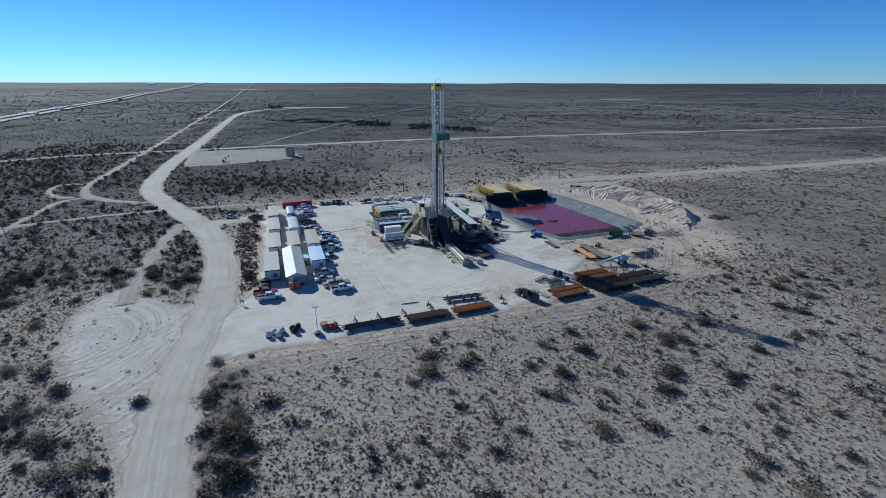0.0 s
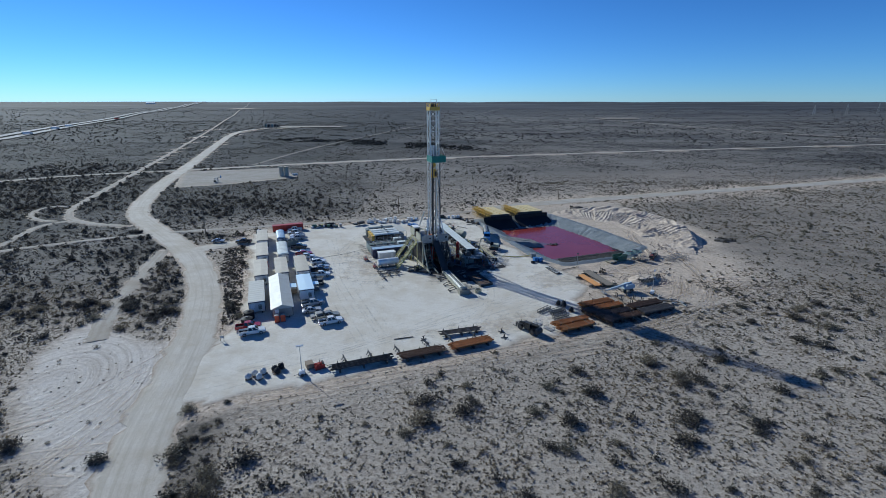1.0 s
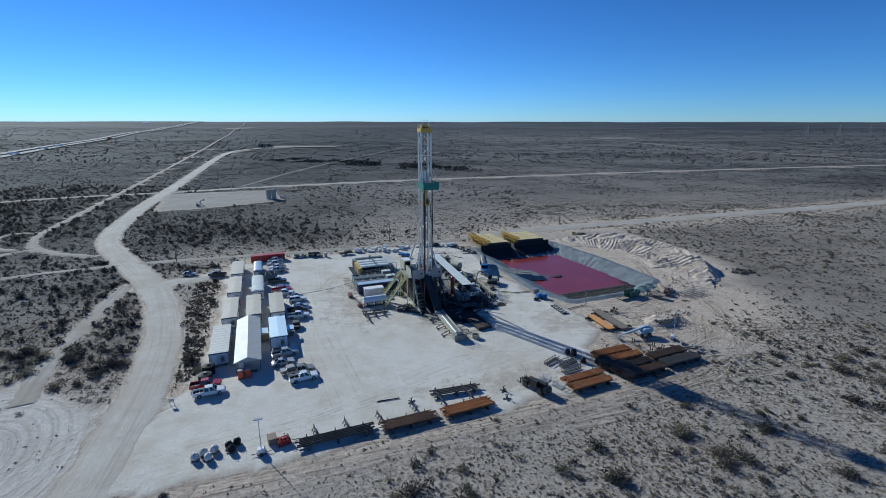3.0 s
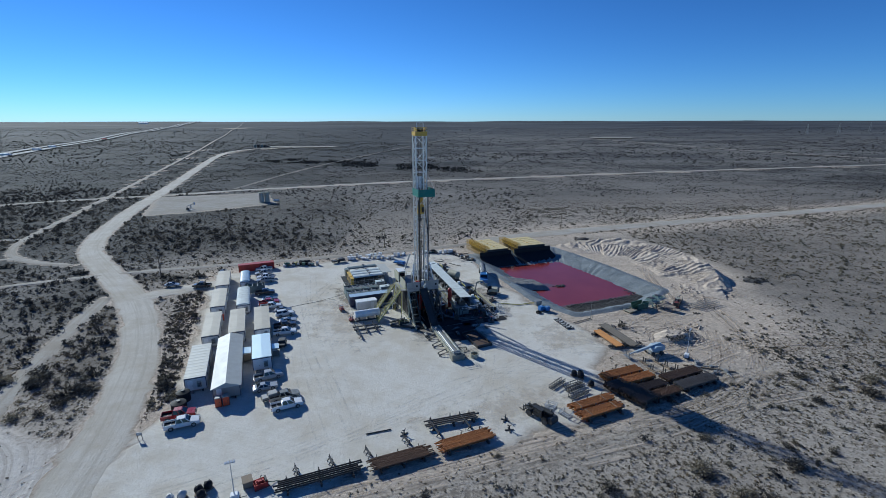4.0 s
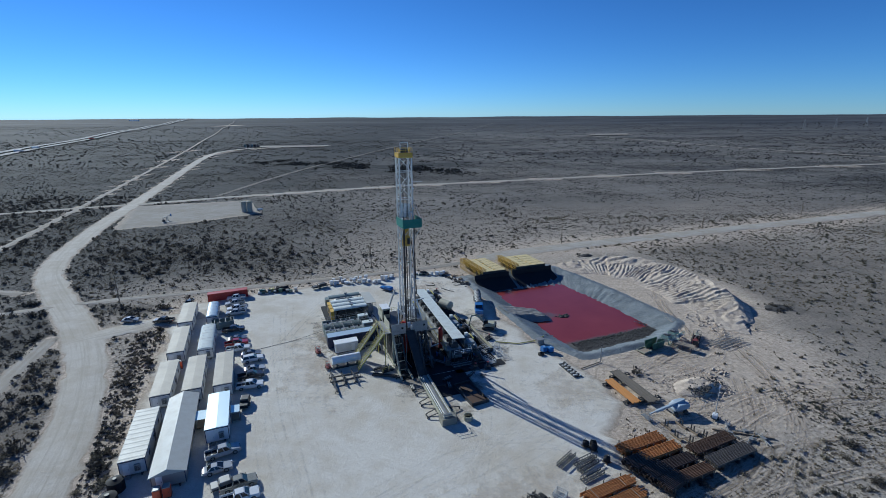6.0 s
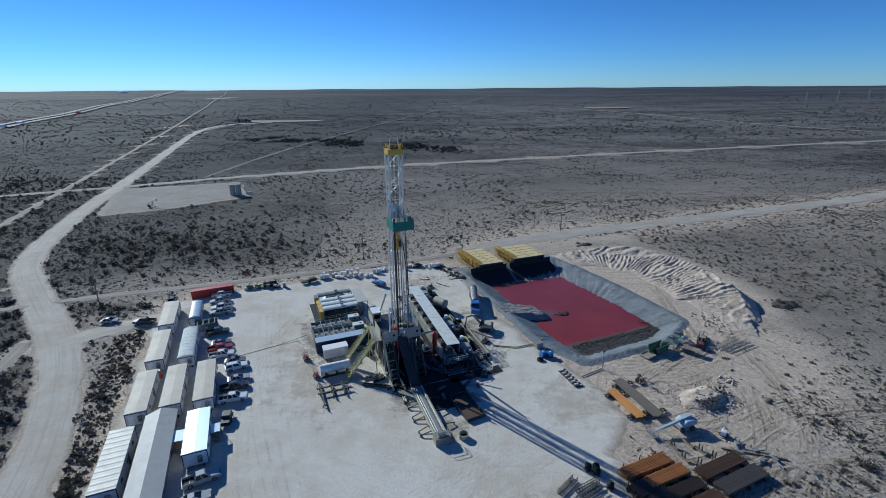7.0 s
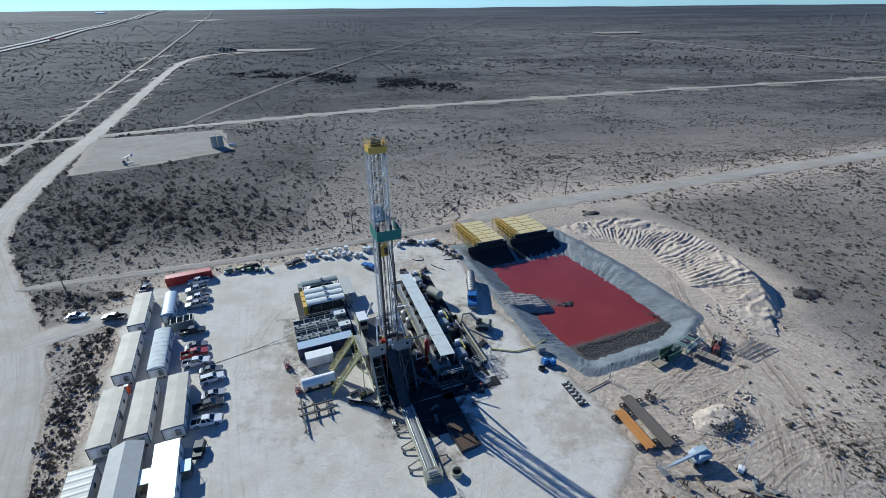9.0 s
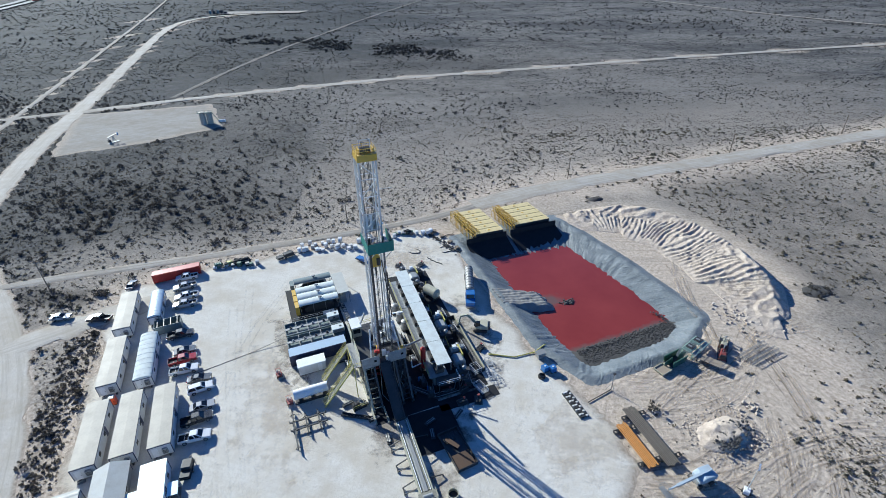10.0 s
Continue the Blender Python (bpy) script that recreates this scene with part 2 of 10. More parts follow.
def road_material(name, bright, tint=(1, 1, 1), streaks=0.5):
    """Caliche that thins out to bare soil at the edges, with wheel tracks along the way."""
    m, n, l, b = nodes_of(name)
    pos = n.new("ShaderNodeNewGeometry").outputs["Position"]
    e = n.new("ShaderNodeAttribute")
    e.attribute_name = "edge"
    mid, fine, wide = noise_node(n, l, 0.22, 5, 0.65, pos), noise_node(n, l, 1.6, 5, 0.7, pos), noise_node(n, l, 0.045, 4, 0.6, pos)
    cal = tuple(min(1, c * bright * k) for c, k in zip(CALICHE, tint))
    worn = mixed(n, l, fine, tuple(c * 0.84 for c in cal), tuple(min(1, c * 1.1) for c in cal))
    worn = mixed(n, l, ramp(n, l, maths(n, l, "ADD", maths(n, l, "MULTIPLY", mid, 0.5), maths(n, l, "MULTIPLY", wide, 0.5)), 0.44, 0.60), worn, tuple(c * k for c, k in zip(cal, (0.80, 0.76, 0.70))))
    worn = mixed(n, l, maths(n, l, "MULTIPLY", ramp(n, l, noise_node(n, l, 5.0, 4, 0.75, pos), 0.50, 0.60), 0.5), worn, tuple(c * k for c, k in zip(cal, (0.70, 0.66, 0.60))))
    lane = n.new("ShaderNodeAttribute")
    lane.attribute_name = "lane"
    rut = noise_node(n, l, 1.0, 3, 0.65, lane.outputs["Vector"])
    worn = mixed(n, l, maths(n, l, "MULTIPLY", ramp(n, l, rut, 0.46, 0.62), streaks), worn, tuple(c * k for c, k in zip(cal, (0.66, 0.63, 0.58))))
    soil = mixed(n, l, ramp(n, l, fine, 0.35, 0.65), (0.26, 0.215, 0.165), (0.50, 0.415, 0.33))
    f = maths(n, l, "ADD", e.outputs["Fac"], maths(n, l, "MULTIPLY", maths(n, l, "SUBTRACT", mid, 0.5), 0.55))
    l.new(mixed(n, l, ramp(n, l, f, 0.08, 0.42), soil, worn), b.inputs["Base Color"])
    b.inputs["Roughness"].default_value = 0.92
    b.inputs["Specular IOR Level"].default_value = 0.2
    scuff = maths(n, l, "ADD", maths(n, l, "MULTIPLY", rut, streaks), maths(n, l, "ADD", fine, maths(n, l, "MULTIPLY", noise_node(n, l, 4.5, 4, 0.75, pos), 0.55)))
    bumped(n, l, b, scuff, 0.7, 0.16)
    return m


MAT_GROUND = ground_material()
MAT_ROAD = road_material("caliche_road", 0.98, (1, 0.965, 0.91))
MAT_PAD = road_material("caliche_pad", 1.18, (1, 0.98, 0.94), streaks=0.16)
MAT_FAINT = road_material("faint_track", 0.34, (1, 0.96, 0.92))
MAT_FARPAD = road_material("far_pad_gravel", 0.60, (1, 0.965, 0.925))
MAT_SPUR = road_material("worn_spur", 0.74, (1, 0.95, 0.89))
MAT_TRACK = road_material("dirt_track", 0.68, (1, 0.955, 0.90), streaks=0.8)
MAT_DIRTROAD = road_material("dirt_road", 0.84, (1, 0.96, 0.91), streaks=0.6)
MAT_HIGHWAY = paint("worn_highway", (0.24, 0.24, 0.235), 0.9, dirt=0.5, dirt_col=(0.15, 0.14, 0.13), scale=0.05)

# ---- ground, roads, pad ----
def chaikin(pts, times, closed=False):
    p = [np.array(q, float) for q in pts]
    for _ in range(times):
        out = [] if closed else [p[0]]
        for a, b in (zip(p, p[1:] + p[:1]) if closed else zip(p, p[1:])):
            out += [a * 0.75 + b * 0.25, a * 0.25 + b * 0.75]
        p = out if closed else out + [p[-1]]
    return np.array(p)


def resample(pts, step):
    """Even steps along a line, longer ones farther off."""
    out = [pts[0]]
    for a, b in zip(pts, pts[1:]):
        far = np.hypot(*(a - np.array([0, 60.0])))
        k = max(1, int(round(np.hypot(*(b - a)) / (step * (1 + far / 250)))))
        out += [a + (b - a) * i / k for i in range(1, k + 1)]
    return np.array(out)


def near_line(x, y, pts):
    """Distance of each (x, y) from a line of points."""
    best = np.full(np.shape(x), 1e9)
    for a, b in zip(pts, pts[1:]):
        d = b - a
        w = np.clip(((x - a[0]) * d[0] + (y - a[1]) * d[1]) / max(1e-9, d @ d), 0, 1)
        best = np.minimum(best, np.hypot(x - a[0] - w * d[0], y - a[1] - w * d[1]))
    return best


def inside(x, y, poly):
    got = np.zeros(np.shape(x), bool)
    for (x0, y0), (x1, y1) in zip(poly, list(poly[1:]) + [poly[0]]):
        cross = ((y0 > y) != (y1 > y)) & (x < (x1 - x0) * (y - y0) / (y1 - y0 + 1e-12) + x0)
        got ^= cross
    return got


MAIN_ROAD = [(-24, 20), (-31, 36), (-38, 51), (-45, 67), (-49.5, 82), (-53, 97), (-58, 115), (-65.5, 134), (-74, 150), (-87, 170), (-104, 189), (-126, 211),
             (-145, 232), (-158, 256), (-169, 285), (-182, 318), (-211, 412), (-267, 580), (-342, 815), (-342, 900), (-318, 945), (-205, 985)]
TRACK_FAR = [(-1700, 4400), (-1100, 2800), (-315, 610), (-226, 357), (-203, 292), (-189, 252), (-177, 229), (-158, 216), (-137, 211)]
TRACK_LEFT = [(-152, 140), (-160, 164), (-166, 182), (-171, 198), (-175, 212), (-170, 221), (-162, 218)]
TRACK_EDGE = [(-192, 252), (-202, 251), (-201, 240), (-194, 230), (-184, 222), (-174, 220)]
CROSS_LEFT = [(-320, 60), (-230, 124), (-165, 171), (-148, 184), (-126, 195), (-104, 204), (-75, 211), (-38, 221.5), (9, 236), (36, 253)]
CROSS_RIGHT = [(24, 246), (40, 254), (66, 264), (98, 274), (140, 287), (190, 303), (243, 319), (293, 336), (520, 410), (1100, 610)]
RIGHT_ROAD = [(-206, 380), (-163, 404), (-90, 436), (-18, 463), (72, 487), (170, 514), (275, 540), (440, 574), (900, 660), (2400, 930)]
LEFT_ROAD = [(-700, 90), (-420, 250), (-301, 325), (-273, 354), (-206, 382)]
SPUR = [(-101, 176), (-96, 158), (-92, 144), (-88, 132), (-84, 120), (-78, 108)]
ENTRANCE = [(-94, 174), (-84, 181), (-72, 189.5), (-58, 196)]
DIAGONAL = [(-160, 415), (-154, 500), (-136, 622), (-108, 738), (-88, 840), (-31, 1067), (182, 1981), (330, 2600)]
HIGHWAY = [(-430, 300), (-560, 545), (-622, 690), (-721, 930), (-866, 1292), (-1208, 2183), (-2100, 4400)]
RIGHT_TRACK = [(340, 1330), (432, 1200), (560, 690), (700, 560)]
ROADS = [(MAIN_ROAD, 8.3), (TRACK_FAR, 3.2), (TRACK_LEFT, 2.6), (TRACK_EDGE, 2.4), (CROSS_LEFT, 3.2), (CROSS_RIGHT, 8.5), (RIGHT_ROAD, 7.0), (LEFT_ROAD, 6.0), (SPUR, 3.6), (ENTRANCE, 7.5)]
LINES = [(resample(chaikin(p, 2), 4.0), w) for p, w in ROADS]
PAD = [(-78, -58), (-66, -60), (-48, -61), (-30, -59.6), (10, -60), (20, -59.4), (27, -47), (36, -38), (38, -26), (35, -14), (34, 8), (35, 34), (38, 50), (30, 62), (0, 61), (-36, 62), (-57, 60), (-58.5, 40), (-58.5, 10), (-59.5, -22), (-66, -38)]
FAR_PAD = [(-199, 378), (-126, 398), (-103, 349), (-134, 323), (-167, 305)]
DUST_FLAT = [(-36, 40), (-43, 50), (-50, 60), (-57, 66), (-68, 74), (-79, 86), (-87, 101), (-88, 112), (-85, 121), (-78, 114), (-68, 109), (-60, 108), (-48, 80)]
RIM = [(38.0, 47.5), (57, 47.5), (76, 46.5), (79, 16), (79.5, -11), (67, -17.5), (41, -17.5), (36.5, -4), (37.2, 14), (37.5, 32)]
SHORE = [(44.2, 36.0), (57, 34.8), (70.2, 33.5), (72.2, 14), (72.8, -8), (66, -11.5), (45, -12.0), (43.0, -3), (43.2, 12), (43.6, 26)]


def cornered(pts):
    """More points along each side, so that rounding keeps to the corners."""
    return [np.array(a, float) * (1 - w) + np.array(b, float) * w for a, b in zip(pts, pts[1:] + pts[:1]) for w in (0.0, 0.25, 0.75)]


RIM_LINE, SHORE_LINE = chaikin(cornered(RIM), 3, True), chaikin(cornered(SHORE), 3, True)


def land(x, y):
    """Height of the open country: flat round the pad, rising a little towards the horizon."""
    d = np.hypot(x, y - 160)
    k = np.clip((d - 350) / 4500, 0, 1)
    wave = np.sin(x / 310 + 1.3) * np.sin(y / 420) + 0.6 * np.sin(x / 130 - y / 170)
    return 36 * k ** 1.4 + wave * np.clip((d - 350) / 1500, 0, 1) * 2.5


def graded(lo, hi, fine_lo, fine_hi, step):
    mid = list(np.arange(fine_lo, fine_hi + 1e-6, step))
    up, down, d = [], [], step
    while (up or mid)[-1] < hi:
        d *= 1.09
        up.append((up or mid)[-1] + d)
    d = step
    while (down or mid[:1])[-1] > lo:
        d *= 1.09
        down.append((down or mid[:1])[-1] - d)
    return np.array(down[::-1] + mid + up)


GX, GY = graded(-4700, 4700, -170, 170, 2.0), graded(-400, 4850, 40, 330, 2.0)
X, Y = np.meshgrid(GX, GY)
XS, YS = (X - WELL[0]) * CS + (Y - WELL[1]) * SN, -(X - WELL[0]) * SN + (Y - WELL[1]) * CS
Z = land(X, Y)
core = np.array([np.array([57.5, 15.0]) + (p - np.array([57.5, 15.0])) * 0.97 for p in RIM_LINE])
Z = np.where(inside(XS, YS, [tuple(p) for p in core]), -6.0, Z)
DUST = np.zeros_like(X)
for pts, w in LINES:
    DUST = np.maximum(DUST, np.clip(0.9 - (near_line(X, Y, pts) - w / 2) / (w * 0.26), 0, 1))
flat_d = near_line(X, Y, [np.array(p, float) for p in DUST_FLAT + DUST_FLAT[:1]])
DUST = np.maximum(DUST, np.clip(0.45 + np.where(inside(X, Y, DUST_FLAT), 1, -1) * flat_d / 9, 0, 0.92))
pad_d = near_line(XS, YS, [np.array(p, float) for p in PAD + PAD[:1]])
pad_in = inside(XS, YS, PAD)
DUST = np.maximum(DUST, np.where(pad_in, 1.0, np.clip(0.9 - pad_d / np.where(YS < -56, 8, 14), 0, 1)))
DUST = np.maximum(DUST, np.clip(1.15 - np.hypot((XS - 64) / 46, (YS + 26) / 38) ** 2, 0, 0.9))
DUST = np.maximum(DUST, np.clip(1.2 - np.hypot((XS - 94) / 34, (YS - 12) / 44) ** 2, 0, 0.9))
DUST = np.maximum(DUST, np.clip(0.95 - near_line(X, Y, LINES[5][0]) / 34, 0, 0.75))


def scrub_at(x, y):
    """How thickly the brush grows, 0 to 1."""
    s, t = to_site(x, y)
    g = np.zeros_like(x)
    g = np.maximum(g, 0.8 * np.exp(-((x + 108) / 46) ** 2 - ((y - 256) / 32) ** 2))
    g = np.maximum(g, 0.9 * np.exp(-((x + 110) / 16) ** 2 - ((y - 172) / 16) ** 2))
    # along the lease road's verge in front of the pad
    verge = x - np.interp(y, [20, 36, 51, 67, 82, 90], [-24, -31, -38, -45, -49.5, -51])
    g = np.maximum(g, 0.85 * np.exp(-((verge - 9.0) / 3.6) ** 4) * np.clip((86 - y) / 6, 0, 1))
    g = np.maximum(g, 0.9 * np.exp(-((s + 62.6) / 2.6) ** 2 - ((t - 8) / 28) ** 4))
    left = np.interp(y, [97, 115, 134, 150, 170, 189, 211], [-53, -58, -65.5, -74, -87, -104, -126]) - x
    g = np.maximum(g, 0.7 * np.exp(-((left - 11) / 6.5) ** 4) * np.clip((y - 118) / 6, 0, 1) * np.clip((208 - y) / 6, 0, 1))
    g = np.maximum(g, 0.8 * np.exp(-((x + 92) / 13) ** 4 - ((y - 195.5) / 3.5) ** 4))
    g = np.maximum(g, 0.42 * np.clip((-x - 92) / 10, 0, 1) * np.clip((y - 105) / 15, 0, 1) * np.clip((215 - y) / 10, 0, 1))
    g = np.maximum(g, 0.55 * np.clip((-x - 150) / 80, 0, 1) * np.clip((y - 120) / 60, 0, 1))
    g = np.maximum(g, 0.42 * np.clip((-s - 77) / 4, 0, 1) * np.clip((t + 16) / 10, 0, 1) * np.clip((70 - t) / 10, 0, 1))
    g = np.maximum(g, 0.5 * np.exp(-((x + 80) / 20) ** 2 - ((y - 58) / 13) ** 2))
    g = np.maximum(g, 0.85 * np.exp(-((x + 215) / 50) ** 2 - ((y - 262) / 35) ** 2))
    g = np.maximum(g, 0.75 * np.exp(-((x + 40) / 150) ** 2 - ((y - 640) / 32) ** 2))
    g = np.maximum(g, 0.7 * np.exp(-((x + 260) / 60) ** 2 - ((y - 480) / 120) ** 2))
    return g


SCRUB = np.maximum(scrub_at(X, Y), 0.40 * np.clip((np.hypot(X * 0.8, Y - 100) - 150) / 260, 0, 1))
SCRUB = np.maximum(SCRUB, 0.5 * np.clip((X - 85) / 40, 0, 1) * np.clip((300 - Y) / 60, 0, 1))
SCRUB = np.maximum(SCRUB, 0.9 * np.clip((-X - 105) / 70, 0, 1) * np.clip((Y - 118) / 60, 0, 1))
SCRUB = np.maximum(SCRUB, (0.36 + 0.6 * np.clip((140 - X) / 340, 0, 1)) * np.clip((np.hypot(X, Y - 100) - 260) / 120, 0, 1))
# wheel tracks on bare soil bend round the pad and along the roads
sweep = near_line(X, Y, LINES[0][0])
round_pit = np.hypot((XS - 55) * 1.0, (YS + 37) * 1.15)
warp_x, warp_y = np.sin(X / 9 + 1.7 * np.sin(Y / 13)) * 1.6, np.sin(Y / 8 + 1.9 * np.sin(X / 11)) * 1.6
swirl = np.hypot(X + 76 + warp_x, (Y - 88 + warp_y) * 0.8)
lane_a = np.where(XS > 30, round_pit + 0.4 * warp_x, np.where((YS < -52) & (XS > -58), YS + 0.3 * warp_y, np.where(Y < 125, swirl, sweep))) * 1.1
lane_b = np.where(XS > 30, np.arctan2(YS + 37, XS - 55) * 2.5, np.where((YS < -52) & (XS > -58), XS * 0.04, (X + Y) * 0.045))
FAR = np.clip((np.hypot(X, Y - 100) - 230) / 270, 0, 1)
FAR = np.maximum(FAR, 0.92 * np.clip((-X - 88) / 30, 0, 1) * np.clip((Y - 112) / 30, 0, 1))
FAR = np.maximum(FAR, 0.8 * np.exp(-((X + 108) / 60) ** 4 - ((Y - 262) / 42) ** 4))
PALE = np.where(inside(X, Y, DUST_FLAT), np.clip(0.4 + flat_d / 5, 0, 1), np.clip(0.4 - flat_d / 6, 0, 1))
beyond = Y - np.interp(X, [-320, -165, -104, -38, 9, 66, 140, 243, 520, 1100], [60, 171, 204, 221, 236, 264, 287, 319, 410, 610])
FAR = np.maximum(FAR, 0.78 * np.clip((beyond - np.where(X < -40, 6, 30)) / np.where(X < -40, 25, 80), 0, 1))
SCRUB = np.maximum(SCRUB, 0.62 * np.clip((-15 - X) / 50, 0, 1) * np.clip((beyond - 4) / 20, 0, 1) * np.clip((470 - Y) / 80, 0, 1))
# strength of the painted haze, growing with distance
FAR_HAZE = np.clip((np.hypot(X, Y) - 1100) / 1500, 0, 1)
nx, ny = len(GX), len(GY)
ids = np.arange(nx * ny).reshape(ny, nx)
quads = np.stack([ids[:-1, :-1], ids[:-1, 1:], ids[1:, 1:], ids[1:, :-1]], -1).reshape(-1, 4)


def array_mesh(name, verts, faces, mats, smooth=True):
    """A mesh from arrays of vertices and of faces that all have the same number of corners."""
    me = bpy.data.meshes.new(name)
    k = faces.shape[1]
    me.vertices.add(len(verts))
    me.vertices.foreach_set("co", np.asarray(verts, np.float32).ravel())
    me.loops.add(faces.size)
    me.loops.foreach_set("vertex_index", faces.ravel().astype(np.int32))
    me.polygons.add(len(faces))
    me.polygons.foreach_set("loop_start", np.arange(0, faces.size, k, dtype=np.int32))
    for m in mats:
        me.materials.append(m)
    me.update(calc_edges=True)
    me.validate()
    if smooth:
        me.shade_smooth()
    return me


def channel(me, name, values):
    me.attributes.new(name, "FLOAT", "POINT").data.foreach_set("value", np.asarray(values, np.float32).ravel())


gm = array_mesh("ground", np.stack([X, Y, Z], -1).reshape(-1, 3), quads, [MAT_GROUND])
lane_att = gm.attributes.new("lane", "FLOAT_VECTOR", "POINT")
lane_att.data.foreach_set("vector", np.stack([lane_a, lane_b, np.zeros_like(X)], -1).astype(np.float32).ravel())
for key, val in (("dust", DUST), ("scrub", SCRUB), ("far", FAR), ("far_haze", FAR_HAZE), ("pale", PALE)):
    channel(gm, key, val)
tagged(new("ground", gm), "flat dry scrubland of pale soil, grass and low brush", "ground", kind="structure")


def road(name, pts, width, mat, label, lift=0.05, seed=0):
    """A strip with ragged sides and a low crown."""
    p = resample(chaikin(pts, 3), 2.5)
    d = np.gradient(p, axis=0)
    d /= np.linalg.norm(d, axis=1)[:, None]
    side = np.stack([d[:, 1], -d[:, 0]], 1)
    rnd = np.random.RandomState(seed + 5)
    cols = [-1.0, -0.72, -0.35, 0.0, 0.35, 0.72, 1.0]
    verts, edge, lane = [], [], []
    run = np.concatenate([[0], np.cumsum(np.linalg.norm(np.diff(p, axis=0), axis=1))])
    for i in range(len(p)):
        for c in cols:
            lane.append((c * width * 0.85, run[i] * 0.03, seed * 3.7))
            w = width / 2 * c * (1.18 + (0.16 * rnd.randn() if abs(c) == 1 else 0.0))
            x, y = p[i] + side[i] * w
            far = np.hypot(x, y)
            verts.append((x, y, float(land(x, y)) + lift + far * 0.00025 + max(0.0, far - 350) * 0.0011 + 0.06 * (1 - c * c) - (0.10 if abs(c) == 1 else 0)))
            edge.append({1.0: 0.0, 0.72: 0.55, 0.35: 1.0, 0.0: 0.8}[abs(c)])
    n = len(cols)
    ids = np.arange(len(verts)).reshape(-1, n)
    q = np.stack([ids[:-1, :-1], ids[:-1, 1:], ids[1:, 1:], ids[1:, :-1]], -1).reshape(-1, 4)
    me = array_mesh(name, np.array(verts), q, [mat])
    channel(me, "edge", edge)
    me.attributes.new("lane", "FLOAT_VECTOR", "POINT").data.foreach_set("vector", np.array(lane, np.float32).ravel())
    return tagged(new(name, me), label, "road", kind="structure")


road("road", MAIN_ROAD, 8.3, MAT_ROAD, "wide pale caliche lease road through scrub", 0.07, 1)
road("road", TRACK_FAR, 3.2, MAT_TRACK, "narrow straight dirt track to the horizon", 0.05, 2)
road("road", TRACK_LEFT, 2.6, MAT_TRACK, "faint two-rut dirt track in brush", 0.04, 3)
road("road", TRACK_EDGE, 2.4, MAT_TRACK, "faint two-rut dirt track in brush", 0.03, 4)
road("road", CROSS_LEFT, 3.2, MAT_TRACK, "narrow dirt track passing behind the drilling pad", 0.055, 5)
road("road", CROSS_RIGHT, 8.5, MAT_DIRTROAD, "broad pale dirt road along a pole line", 0.065, 6)
road("road", RIGHT_ROAD, 7.0, MAT_DIRTROAD, "pale dirt road across open scrub", 0.05, 7)
road("road", LEFT_ROAD, 6.0, MAT_TRACK, "pale dirt road across brush", 0.045, 8)
road("road", SPUR, 4.4, MAT_SPUR, "faint dirt spur beside the lease road", 0.035, 9)
road("road", ENTRANCE, 7.5, MAT_ROAD, "short caliche entrance to the pad", 0.08, 10)
road("road", DIAGONAL, 3.2, MAT_FAINT, "faint cleared line across distant scrub", 0.03, 11)
road("road", RIGHT_TRACK, 7.0, MAT_TRACK, "distant pale dirt track", 0.05, 12)
for off in (-13, 13):
    road("road", [(x + off, y) for x, y in HIGHWAY], 11.0, MAT_HIGHWAY, "distant paved highway carriageway", 0.4, 13)


def slab(name, outline, mat, label, lift, step, to_world, fade):
    """A flat patch with a ragged outline that thins out over fade metres."""
    line = chaikin([np.array(a) * (1 - w) + np.array(b) * w for a, b in zip(outline, outline[1:] + outline[:1]) for w in (0.0, 0.12, 0.88)], 2, True)
    rnd = np.random.RandomState(3)
    c = line.mean(axis=0)
    out = []
    for a, b in zip(line, np.roll(line, -1, axis=0)):
        k = max(1, int(np.hypot(*(b - a)) / step))
        out += [a + (b - a) * i / k for i in range(k)]
    ring = np.array(out)
    ring = ring + (ring - c) / np.linalg.norm(ring - c, axis=1)[:, None] * (np.convolve(rnd.randn(len(ring)), np.ones(3) / 1.7, 'same')[:, None] * 0.8)
    levels = [1.0, 0.965, 0.92, 0.84, 0.7, 0.5, 0.25]
    verts, edge = [], []
    for f in levels:
        for p in ring:
            q = c + (p - c) * f
            x, y = to_world(*q)
            verts.append((x, y, float(land(x, y)) + lift - (0.12 if f == 1 else 0)))
            edge.append(min(1.0, (1 - f) * np.linalg.norm(p - c) / fade))
    n = len(ring)
    faces = []
    for j in range(len(levels) - 1):
        for i in range(n):
            faces.append((j * n + i, j * n + (i + 1) % n, (j + 1) * n + (i + 1) % n, (j + 1) * n + i))
    faces.append(tuple((len(levels) - 1) * n + i for i in range(n)))
    me = bpy.data.meshes.new(name)
    me.from_pydata(verts, [], faces)
    me.materials.append(mat)
    me.shade_smooth()
    channel(me, "edge", edge)
    v = np.array(verts)
    w = np.stack([v[:, 0] * 0.55 + v[:, 1] * 1.5 + 2.0 * np.sin(v[:, 0] / 14), v[:, 0] * 0.06 - v[:, 1] * 0.02, v[:, 2] * 0], -1)
    me.attributes.new("lane", "FLOAT_VECTOR", "POINT").data.foreach_set("vector", w.astype(np.float32).ravel())
    return tagged(new(name, me), label, "ground", kind="structure")


